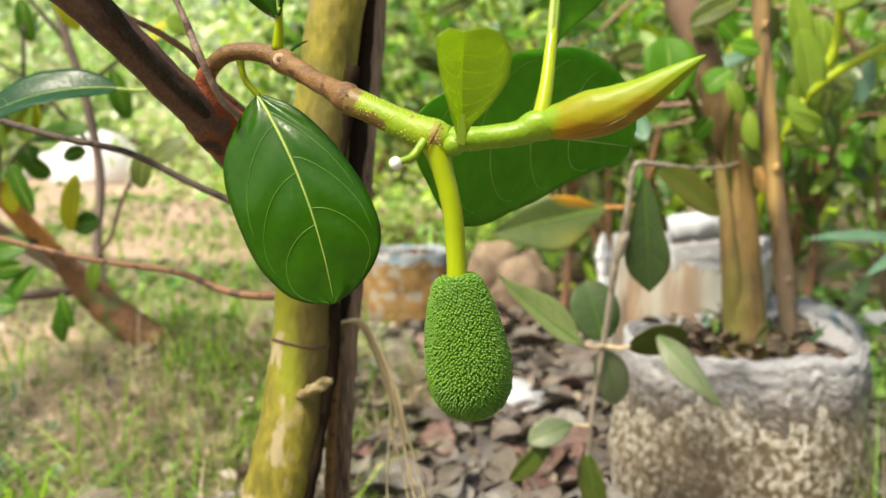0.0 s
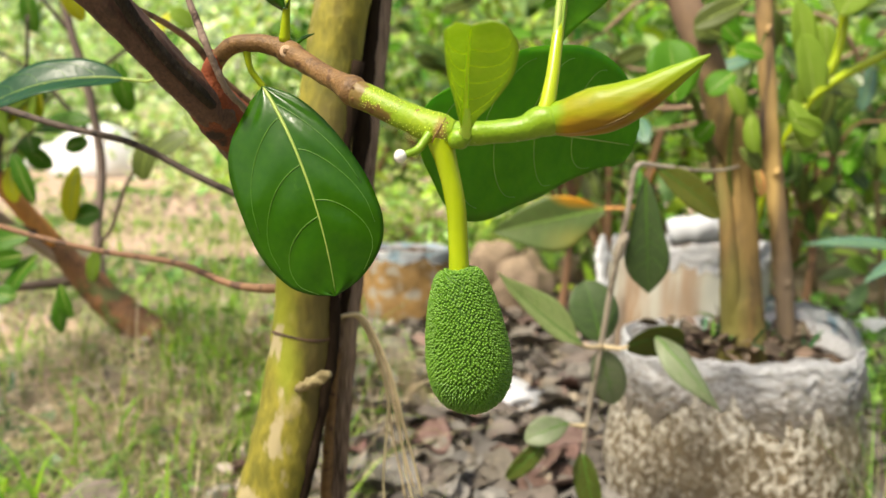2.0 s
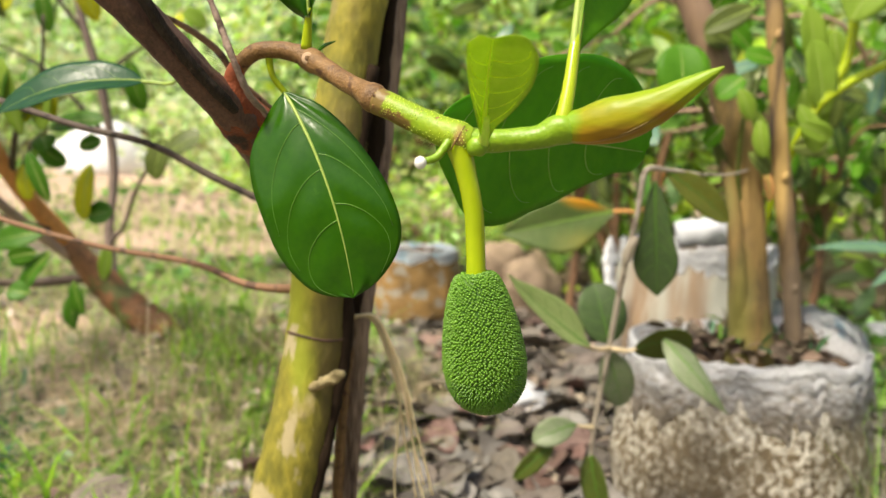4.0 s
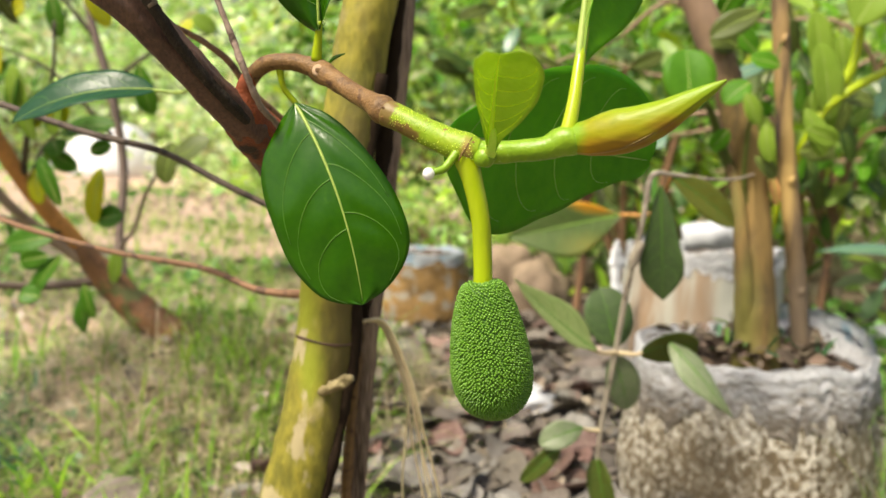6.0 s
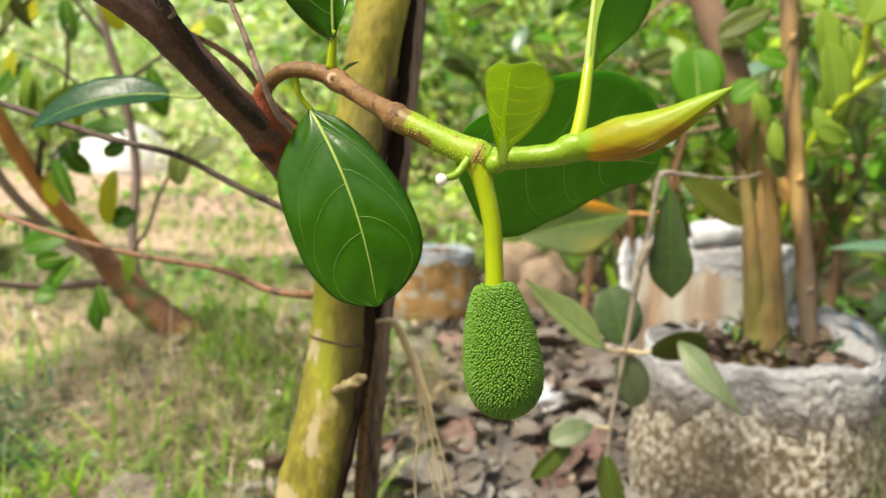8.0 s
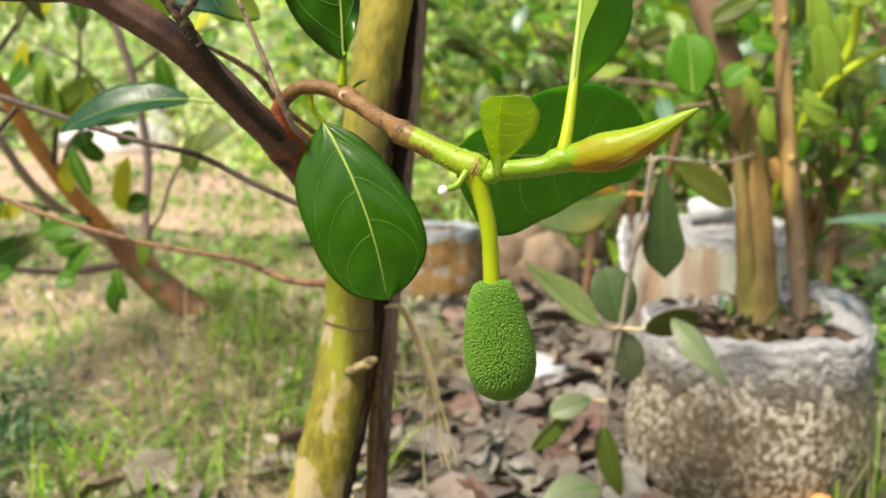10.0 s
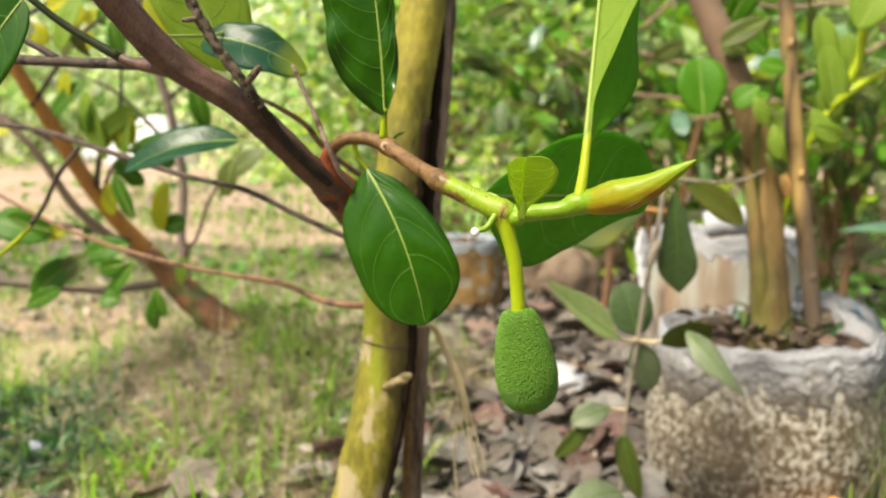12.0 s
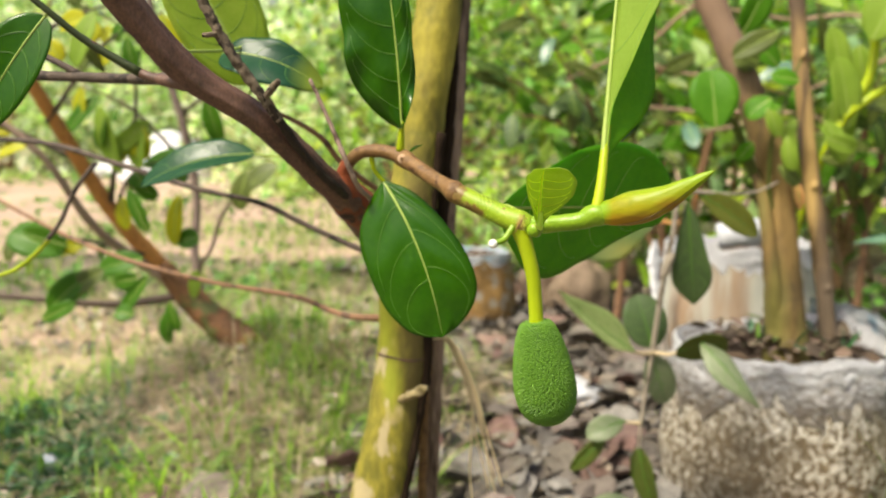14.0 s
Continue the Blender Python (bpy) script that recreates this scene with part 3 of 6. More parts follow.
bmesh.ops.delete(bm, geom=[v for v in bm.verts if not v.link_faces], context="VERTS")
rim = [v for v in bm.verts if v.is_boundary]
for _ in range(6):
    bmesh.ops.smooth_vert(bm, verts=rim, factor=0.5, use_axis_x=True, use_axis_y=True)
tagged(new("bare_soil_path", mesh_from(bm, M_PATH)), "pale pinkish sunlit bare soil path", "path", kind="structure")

# ---- jackfruit tree ----
TRUNK = [(-0.097, 0.800, 0.881, 0.0269), (-0.107, 0.790, 0.816, 0.0268), (-0.117, 0.785, 0.752, 0.0269), (-0.128, 0.775, 0.656, 0.0281), (-0.137, 0.770, 0.575, 0.0299),
         (-0.140, 0.765, 0.493, 0.0317), (-0.151, 0.757, 0.417, 0.0323), (-0.168, 0.750, 0.339, 0.0329), (-0.188, 0.740, 0.241, 0.0352), (-0.220, 0.730, 0.087, 0.0417), (-0.235, 0.728, -0.03, 0.052)]
LIMB = [(-0.320, 0.410, 0.881, 0.0115), (-0.296, 0.432, 0.842, 0.0124), (-0.262, 0.457, 0.795, 0.0114), (-0.219, 0.475, 0.764, 0.0112), (-0.199, 0.490, 0.744, 0.0113), (-0.176, 0.515, 0.714, 0.0118),
        (-0.157, 0.545, 0.688, 0.0126), (-0.146, 0.600, 0.655, 0.0140), (-0.135, 0.690, 0.610, 0.0165), (-0.130, 0.770, 0.575, 0.0180)]
tree = thing("jackfruit_tree", (-0.22, 0.73, 0.0), "young jackfruit tree with mossy yellow-green trunk and glossy leaves", "tree")
top = [(-0.02, 0.86, 1.5, 0.018), (-0.06, 0.83, 1.15, 0.024)]
trunk = part("trunk", tube(top + TRUNK, 32, 12, 0.07, 26), M_MOSS, tree, "mossy yellow-green bark with pale scars")
SCAR = [(-0.142, 0.730, 0.446, 0.0030), (-0.136, 0.725, 0.450, 0.0042), (-0.129, 0.719, 0.455, 0.0044), (-0.122, 0.714, 0.460, 0.0050), (-0.113, 0.711, 0.465, 0.0048), (-0.109, 0.7105, 0.4670, 0.0038), (-0.1065, 0.7103, 0.4682, 0.0020)]
ring_pts = [(-0.1400 + 0.0322 * math.cos(a), 0.765 + 0.0322 * math.sin(a), 0.494 + 0.003 * math.sin(a * 2), 0.0011) for a in np.linspace(-0.6, -2.6, 9)]
part("ring_scar", tube(ring_pts, 8, 4, 0.3, 100), M_LIMB, trunk, "dark ring crease in the bark")
part("branch_stub", tube(SCAR, 16, 10, 0.55, 150), M_STUB, trunk, "broken pale branch stub")
limb_top = [(-0.44, 0.34, 1.02, 0.010)]
limb = part("limb", tube(limb_top + LIMB, 36, 10, 0.12, 45, ribs=7, rib_depth=0.05, twist=1.2), M_LIMB, tree, "dark reddish-brown limb")
FORK_A = [(-0.258, 0.460, 0.788, 0.0075), (-0.278, 0.468, 0.790, 0.0052), (-0.311, 0.480, 0.799, 0.0038), (-0.349, 0.470, 0.824, 0.0030), (-0.374, 0.460, 0.847, 0.0026), (-0.405, 0.450, 0.877, 0.0022)]
FORK_B = [(-0.262, 0.462, 0.793, 0.0054), (-0.320, 0.500, 0.796, 0.0046), (-0.389, 0.520, 0.801, 0.0043), (-0.451, 0.540, 0.806, 0.0045), (-0.528, 0.560, 0.814, 0.0041)]
FORK_C = [(-0.384, 0.520, 0.803, 0.0034), (-0.403, 0.520, 0.814, 0.0029), (-0.430, 0.525, 0.826, 0.0024)]
fork_a = part("branch", tube(FORK_A[:4], 14, 8, 0.06, 80), M_LIMB, tree, "side branch turning green towards its tip")
part("green_tip", tube([(x, y, z, r * 1.04) for x, y, z, r in FORK_A[2:]], 14, 8, 0.06, 80), M_GREENTIP, fork_a, "dark green branch tip")
fork_b = part("branch", tube(FORK_B, 12, 8, 0.08, 80), M_GREYTWIG, tree)
part("twig", tube(FORK_C, 8, 6, 0.1, 120), M_GREYTWIG, fork_b)
DEAD = [(-0.250, 0.440, 0.868, 0.0036), (-0.243, 0.445, 0.845, 0.0038), (-0.225, 0.450, 0.808, 0.0042), (-0.206, 0.457, 0.778, 0.0040), (-0.1955, 0.466, 0.7590, 0.0036), (-0.1870, 0.477, 0.7420, 0.0034), (-0.1790, 0.487, 0.7285, 0.0034), (-0.1695, 0.498, 0.7150, 0.0035), (-0.1600, 0.510, 0.7030, 0.0036), (-0.1550, 0.522, 0.6950, 0.0026)]
dead = part("dead_branch", tube(DEAD[:5], 18, 26, 0.34, 210), M_DEAD, tree, "knobbly dead grey-brown side branch")
part("dead_base", tube(DEAD[3:], 18, 24, 0.14, 160, ribs=5, rib_depth=0.10), M_DARKBARK, dead, "dark base of the dead branch lying along the limb")
part("spur", tube([(-0.203, 0.457, 0.777, 0.0030), (-0.196, 0.453, 0.783, 0.0029), (-0.190, 0.449, 0.788, 0.0022)], 10, 5, 0.2, 200), M_DEAD, dead)
part("spur", tube([(-0.234, 0.447, 0.824, 0.0025), (-0.239, 0.442, 0.822, 0.0021), (-0.244, 0.441, 0.822, 0.0017)], 8, 5, 0.2, 200), M_DEAD, dead)
TWIG = [(-0.152, 0.555, 0.693, 0.0084), (-0.159, 0.535, 0.704, 0.0070), (-0.156, 0.527, 0.720, 0.0054), (-0.143, 0.520, 0.732, 0.0053), (-0.126, 0.515, 0.734, 0.0056),
        (-0.111, 0.510, 0.731, 0.0060), (-0.103, 0.507, 0.727, 0.0078), (-0.094, 0.498, 0.722, 0.0064), (-0.079, 0.484, 0.713, 0.0059), (-0.066, 0.470, 0.706, 0.0066), (-0.059, 0.464, 0.702, 0.0088), (-0.053, 0.4605, 0.6993, 0.0069), (-0.045, 0.457, 0.696, 0.0050)]
twig = part("fruiting_twig", tube(TWIG, 20, 10, 0.07, 110), M_TWIG, tree, "arched brown twig with swollen nodes")
part("twig_base", tube([(-0.150, 0.560, 0.686, 0.0145), (-0.157, 0.536, 0.701, 0.0112), (-0.1572, 0.5275, 0.7165, 0.0066), (-0.1510, 0.5235, 0.7275, 0.0056)], 18, 8, 0.15, 120), M_RUST, twig, "rust-red swollen twig base")
RUSTY = [(-0.168, 0.527, 0.7030, 0.0112), (-0.1600, 0.5400, 0.6920, 0.0129), (-0.1545, 0.5560, 0.6805, 0.0134), (-0.1500, 0.5750, 0.6690, 0.0138), (-0.1462, 0.5990, 0.6555, 0.0136)]
part("rusty_bark", tube(RUSTY, 20, 10, 0.16, 70), M_RUSTLIMB, limb, "rust-red bark around the twig base")
part("leaf_scar", tube([(-0.1035, 0.5020, 0.7270, 0.0042), (-0.1037, 0.4992, 0.7273, 0.0040), (-0.1038, 0.4982, 0.7274, 0.0028)], 14, 2), M_CUT, twig, "round pale leaf scar")
part("scar_pit", tube([(-0.1037, 0.4990, 0.7273, 0.0018), (-0.1038, 0.4978, 0.7274, 0.0016), (-0.1038, 0.4974, 0.7274, 0.0006)], 10, 2), M_TWIG, twig, "brown pit in the scar")
part("bud_scale", tube([(-0.099, 0.506, 0.732, 0.0010), (-0.094, 0.504, 0.736, 0.0016), (-0.087, 0.502, 0.7385, 0.0004)], 8, 4, flat=0.5), M_LEAF, twig, "tiny green bud scale")
GREEN = [(-0.056, 0.462, 0.700, 0.0082), (-0.048, 0.458, 0.697, 0.0077), (-0.042, 0.455, 0.694, 0.0077), (-0.031, 0.450, 0.689, 0.0078), (-0.017, 0.441, 0.683, 0.0084), (-0.008, 0.437, 0.680, 0.0091), (-0.001, 0.435, 0.679, 0.0062)]
green = part("green_twig", tube(GREEN, 20, 8, 0.05, 110), M_GREENBARK, tree, "yellow-green twig speckled with brown cork")
SHOOT = [(-0.009, 0.436, 0.679, 0.0066), (0.006, 0.4355, 0.6785, 0.0066), (0.018, 0.435, 0.6795, 0.0064), (0.034, 0.433, 0.6815, 0.0066), (0.044, 0.432, 0.6855, 0.0084), (0.051, 0.432, 0.6865, 0.0083)]
shoot = part("green_shoot", tube(SHOOT, 24, 8, 0.06, 130), M_SHOOT, tree, "smooth green end shoot")
part("collar", tube([(0.006, 0.431, 0.678, 0.0035), (0.002, 0.430, 0.676, 0.0058), (-0.001, 0.430, 0.674, 0.0050), (-0.003, 0.431, 0.672, 0.002)], 12, 5), M_SHOOT, shoot, "swollen collar under the young leaf")
for i in range(14):
    q = spline(GREEN, 8)[int(40 * ((i * 0.618) % 1.0) ** 2.4)]
    a = 0.5 - 2.9 * ((i * 0.43) % 1.0)
    r = q[3] * 0.96
    c = Vector((q[0] + r * 0.45 * math.cos(a), q[1] + r * math.sin(a), q[2] + r * 0.88 * math.cos(a)))
    bm = bmesh.new()
    bmesh.ops.create_icosphere(bm, subdivisions=2, radius=1.0)
    wide = 0.0005 + 0.0009 * ((i * 0.37) % 1.0) + 0.0010 * (1 - ((i * 0.618) % 1.0)) ** 3
    out = (c - Vector(q[:3])).normalized().to_track_quat("Z", "Y").to_matrix().to_4x4()
    for v in bm.verts:
        v.co *= 1 + 0.5 * noise.noise(v.co * 2 + Vector((i, 0, 0)))
    bmesh.ops.transform(bm, verts=bm.verts, matrix=Matrix.Translation(c) @ out @ Matrix.Diagonal((wide * 1.7, wide, 0.0003, 1)))
    part("cork_patch", bm, M_TWIG if i % 2 else M_CORK, green)
grains = bmesh.new()
green_rows = spline(GREEN, 8)
for i in range(150):
    f = 0.15 + 0.83 * ((i * 0.618) % 1.0)
    k = min(int(f * 47), len(green_rows) - 2)
    q, d = green_rows[k], (Vector(green_rows[k + 1][:3]) - Vector(green_rows[k][:3])).normalized()
    up = (Vector((0, 0, 1)) - d * d.z).normalized()
    front = up.cross(d)
    front = front if front.y < 0 else -front
    a = 0.15 + 2.3 * ((i * 0.377) % 1.0)
    c = Vector(q[:3]) + (up * math.cos(a) + front * math.sin(a)) * q[3] * 1.01
    bmesh.ops.create_icosphere(grains, subdivisions=1, radius=0.00020 + 0.00020 * ((i * 0.71) % 1.0), matrix=Matrix.Translation(c))
grain = part("lenticels", grains, M_VEINPALE, green, "pale raised specks")
grain["kind"] = "stuff"
part("scar_line", tube([(-0.013, 0.4295, 0.6735, 0.0004), (-0.0115, 0.4285, 0.677, 0.0005), (-0.0085, 0.4285, 0.682, 0.0005), (-0.006, 0.431, 0.6865, 0.0004)], 6, 5), M_TWIG, green, "brown ring scar")
BUD = [(0.046, 0.4335, 0.6865, 0.0070), (0.050, 0.4330, 0.687, 0.0083), (0.059, 0.4296, 0.688, 0.0102), (0.067, 0.4264, 0.690, 0.0119), (0.075, 0.4231, 0.692, 0.0123), (0.083, 0.4199, 0.6945, 0.0113), (0.093, 0.4156, 0.699, 0.0092),
       (0.104, 0.4108, 0.706, 0.0064), (0.110, 0.4081, 0.710, 0.0047), (0.116, 0.4055, 0.714, 0.0030), (0.122, 0.4030, 0.718, 0.0005)]


def sheathed_bud(rows, per=9, sides=56):
    """A pointed bud whose outer sheath wraps round and ends in a thin rolled edge low on one side."""
    bm = bmesh.new()
    rows = spline(rows, per)
    rings = []
    for i, q in enumerate(rows):
        f = i / (len(rows) - 1)
        c, d = Vector(q[:3]), Vector(rows[min(i + 1, len(rows) - 1)][:3]) - Vector(rows[max(i - 1, 0)][:3])
        d.normalize()
        up = (Vector((0, 0, 1)) - d * d.z).normalized()
        front = up.cross(d)
        front = front if front.y < 0 else -front
        ring = []
        lap = radians(150 - 42 * f)
        swell = min(1.0, 5 * f) * min(1.0, 4 * (1 - f))
        for s in range(sides):
            a = 2 * math.pi * s / sides
            r = max(q[3], 0.0004)
            off = (a - lap + math.pi) % (2 * math.pi) - math.pi
            fold = 0.075 * math.exp(-(off / 0.16) ** 2) - 0.085 * math.exp(-((off - 0.36) / 0.20) ** 2)
            second = 0.030 * math.exp(-((a - radians(62 - 30 * f)) / 0.22) ** 2)
            p = c + (up * math.cos(a) + front * math.sin(a)) * r
            r *= 1 + swell * (fold + second + 0.030 * noise.noise(p * 120) + 0.012 * math.sin(9 * a + 8 * f))
            ring.append(bm.verts.new(c + (up * math.cos(a) + front * math.sin(a)) * r))
        rings.append(ring)
    for r0, r1 in zip(rings, rings[1:]):
        for s in range(sides):
            bm.faces.new((r0[s], r0[(s + 1) % sides], r1[(s + 1) % sides], r1[s]))
    bm.faces.new(rings[0][::-1])
    bm.faces.new(rings[-1])
    return bm


bud = part("leaf_bud", sheathed_bud(BUD), M_BUD, tree, "pointed yellow-green leaf bud in its sheath")
part("sheath_seam", tube([(0.060, 0.4222, 0.6800, 0.0003), (0.068, 0.4172, 0.6815, 0.0004), (0.077, 0.4125, 0.6845, 0.0005), (0.086, 0.4095, 0.6895, 0.0005), (0.094, 0.4080, 0.6955, 0.0004), (0.104, 0.4065, 0.7035, 0.0003)], 8, 8, 0.2, 200), M_SEAM, bud, "thin brown seam")
FLOWER = [(-0.013, 0.434, 0.680, 0.0030), (-0.017, 0.430, 0.674, 0.0024), (-0.021, 0.427, 0.669, 0.0023), (-0.0265, 0.425, 0.667, 0.0019)]
spur = part("flower_stub", tube(FLOWER, 12, 6, 0.05, 200), M_SHOOT, tree, "small curled green stub")
bm = bmesh.new()
bmesh.ops.create_icosphere(bm, subdivisions=3, radius=0.0034, matrix=Matrix.Translation((-0.0292, 0.424, 0.6660)) @ Matrix.Diagonal((1, 1, 1.05, 1)))
part("latex_drop", bm, M_LATEX, spur, "white drop of latex")
THIN1 = [(-0.178, 0.500, 0.793, 0.0015), (-0.165, 0.500, 0.763, 0.0018), (-0.1545, 0.498, 0.738, 0.0023), (-0.149, 0.497, 0.724, 0.0021), (-0.1415, 0.507, 0.704, 0.0022), (-0.134, 0.527, 0.690, 0.0018), (-0.140, 0.570, 0.665, 0.0016)]
part("twig", tube(THIN1, 12, 14, 0.3, 200), M_PALETWIG, tree, "thin grey knotty twig")
THIN2 = [(-0.246, 0.620, 0.774, 0.0017), (-0.219, 0.620, 0.761, 0.0024), (-0.198, 0.625, 0.746, 0.0027), (-0.184, 0.640, 0.724, 0.0028), (-0.167, 0.660, 0.706, 0.0029), (-0.150, 0.740, 0.680, 0.0031)]
part("twig", tube(THIN2, 10, 10, 0.15, 120), M_REDTWIG, tree)
DARKTHIN = [(-0.751, 0.900, 0.757, 0.0032), (-0.628, 0.880, 0.748, 0.0037), (-0.503, 0.840, 0.717, 0.0035), (-0.393, 0.800, 0.689, 0.0033), (-0.310, 0.780, 0.672, 0.0033), (-0.242, 0.775, 0.640, 0.0033), (-0.150, 0.770, 0.600, 0.0035)]
dark_twig = part("branch", tube(DARKTHIN, 10, 10, 0.12, 90), M_GREYTWIG, tree, "thin dark grey branch")
part("twig", tube([(-0.546, 0.850, 0.722, 0.0034), (-0.577, 0.850, 0.686, 0.0030), (-0.600, 0.850, 0.645, 0.0030), (-0.630, 0.850, 0.610, 0.0028)], 8, 8, 0.1), M_GREYTWIG, dark_twig)
part("green_tip", tube([(-0.618, 0.850, 0.622, 0.0030), (-0.640, 0.850, 0.601, 0.0030), (-0.672, 0.850, 0.580, 0.0027), (-0.725, 0.850, 0.566, 0.0022)], 8, 8, 0.1), M_STALK, tree, "yellow-green tip of a thin curved twig")
REDTHIN = [(-0.940, 1.200, 0.669, 0.0034), (-0.753, 1.100, 0.608, 0.0031), (-0.592, 1.000, 0.575, 0.0034), (-0.437, 0.930, 0.552, 0.0032), (-0.294, 0.850, 0.546, 0.0034), (-0.216, 0.790, 0.534, 0.0037), (-0.150, 0.764, 0.535, 0.0051)]
part("branch", tube(REDTHIN, 10, 10, 0.12, 90), M_REDTWIG, tree, "thin reddish branch")

# leaves of the jackfruit tree
part("leaf_stalk", tube([(-0.132, 0.517, 0.730, 0.0026), (-0.131, 0.518, 0.722, 0.0021), (-0.129, 0.520, 0.716, 0.0020), (-0.122, 0.523, 0.707, 0.0021)], 10, 6), M_STALK, tree)
leaf(tree, Blade((-0.123, 0.522, 0.708), (-0.0728, 0.498, 0.5782), (-0.05, -0.95, 0.10), 0.0960, droop=0.085, bow=-0.066, fold=-7, wave=0.03, sides=(0.79, 1.0), seed=2.0, quilt=0.045,
                 outline=(((0, 0), (0.03, 0.15), (0.116, 0.42), (0.266, 0.65), (0.452, 0.84), (0.60, 0.96), (0.763, 1.0), (0.875, 0.84), (0.963, 0.45), (1, 0)),
                          ((0, 0), (0.03, 0.18), (0.08, 0.385), (0.2, 0.78), (0.33, 0.97), (0.52, 1.0), (0.71, 0.93), (0.87, 0.67), (0.95, 0.38), (1, 0)))),
     M_LEAF, 3, 0.0011, 44, 22, vein_r=0.00036, reach=0.50, label="large glossy dark green oval leaf hanging down")
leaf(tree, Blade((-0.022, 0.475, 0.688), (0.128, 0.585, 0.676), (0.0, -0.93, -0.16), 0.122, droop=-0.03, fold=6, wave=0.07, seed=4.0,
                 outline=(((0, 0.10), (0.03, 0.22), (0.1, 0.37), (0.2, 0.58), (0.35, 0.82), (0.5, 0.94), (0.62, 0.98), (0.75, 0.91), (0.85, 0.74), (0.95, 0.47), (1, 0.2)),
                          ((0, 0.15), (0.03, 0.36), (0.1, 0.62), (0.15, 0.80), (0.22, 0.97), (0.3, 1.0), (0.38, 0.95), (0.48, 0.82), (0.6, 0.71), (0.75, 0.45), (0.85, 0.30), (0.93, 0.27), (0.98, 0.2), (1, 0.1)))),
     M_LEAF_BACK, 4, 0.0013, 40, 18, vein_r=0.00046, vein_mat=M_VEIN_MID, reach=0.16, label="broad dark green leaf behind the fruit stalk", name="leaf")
part("leaf_stalk", tube([(-0.005, 0.440, 0.681, 0.0030), (-0.014, 0.46, 0.688, 0.0024), (-0.020, 0.475, 0.690, 0.0016)], 10, 5), M_VEIN, tree)
leaf(tree, Blade((0.0040, 0.4275, 0.678), (0.0045, 0.350, 0.7262), (0.1, -0.35, -0.9), 0.0445, droop=-0.05, fold=28, wave=0.12, notch=0.08, sides=(0.62, 1.05), seed=6.0,
                 outline=(((0, 0.10), (0.1, 0.2), (0.3, 0.46), (0.55, 0.78), (0.8, 0.95), (0.94, 1.02), (0.985, 1.0), (1, 0.92)),
                          ((0, 0.08), (0.1, 0.2), (0.25, 0.48), (0.4, 0.75), (0.6, 0.97), (0.78, 1.0), (0.9, 0.92), (0.97, 0.76), (1, 0.62)))),
     M_LEAF_YOUNG, 5, 0.0017, 32, 16, label="small yellow-green young leaf with a notched end", rib_mat=M_VEINYOUNG, vein_mat=M_VEINYOUNG, vein_r=0.00026)
PETIOLE_R = [(0.0455, 0.432, 0.688, 0.0058), (0.047, 0.432, 0.694, 0.0044), (0.050, 0.437, 0.710, 0.0037), (0.053, 0.445, 0.731, 0.0032), (0.057, 0.455, 0.754, 0.0027)]
part("leaf_stalk", tube([(0.003, 0.4300, 0.6765, 0.0042), (0.0042, 0.4255, 0.6795, 0.0033), (0.0047, 0.418, 0.6850, 0.0024), (0.0049, 0.410, 0.6905, 0.0014)], 12, 6), M_VEINPALE, tree, "short thick stalk of the young leaf")
part("leaf_stalk", tube(PETIOLE_R, 12, 6), M_STALK, tree, "thick yellow-green leaf stalk")
leaf(tree, Blade((0.0515, 0.442, 0.722), (0.078, 0.50, 0.960), (0.93, -0.10, -0.15), 0.120, fold=50, wave=0.10, sides=(0.76, 0.74), seed=8.0,
                 outline=(((0, 0.02), (0.1, 0.05), (0.2, 0.19), (0.33, 0.56), (0.52, 0.95), (0.65, 1.0), (0.8, 0.8), (0.93, 0.4), (1, 0)),
                          ((0, 0.02), (0.05, 0.18), (0.1, 0.38), (0.18, 0.76), (0.27, 1.0), (0.35, 1.0), (0.5, 0.92), (0.75, 0.7), (0.92, 0.35), (1, 0)))),
     M_LEAF_UP, 3, 0.0020, 36, 16, -1, label="upright folded leaf with pale green underside", rib_mat=M_VEIN, vein_mat=M_VEIN_MID, under=M_LEAF_PALE)
part("leaf_stalk", tube([(-0.106, 0.506, 0.734, 0.0036), (-0.1045, 0.503, 0.747, 0.0026), (-0.103, 0.500, 0.758, 0.0020)], 10, 5), M_STALK, tree)
leaf(tree, Blade((-0.1035, 0.500, 0.752), (-0.117, 0.500, 0.902), (0.05, -0.98, -0.1), 0.070, droop=0.03, bow=0.02, fold=6, wave=0.36, sides=(1.22, 0.42), seed=10.0, quilt=0.04,
                 outline=(((0, 0.06), (0.05, 0.32), (0.14, 0.62), (0.25, 0.86), (0.38, 0.97), (0.5, 0.95), (0.62, 0.98), (0.78, 0.9), (0.92, 0.5), (1, 0)),
                          ((0, 0.06), (0.06, 0.40), (0.16, 0.75), (0.3, 0.92), (0.45, 0.9), (0.6, 1.0), (0.8, 0.8), (0.93, 0.4), (1, 0)))),
     M_LEAF, 5, 0.0010, 36, 16, label="upright glossy green leaf with wavy margin")
part("leaf_stalk", tube([(-0.186, 0.510, 0.735, 0.0020), (-0.228, 0.63, 0.730, 0.0016), (-0.274, 0.74, 0.728, 0.0016), (-0.307, 0.75, 0.730, 0.0016)], 8, 5), M_VEIN, tree)
leaf(tree, Blade((-0.304, 0.75, 0.7305), (-0.438, 0.742, 0.695), (0.0, -0.66, 0.75), 0.054, (0.6, 0.70), droop=0.10, fold=14, wave=0.10, seed=12.0), M_LEAF_BLUE, 4, 0.0008, 30, 14, vein_r=0.00022, label="blue-green waxy leaf on a thin stalk")
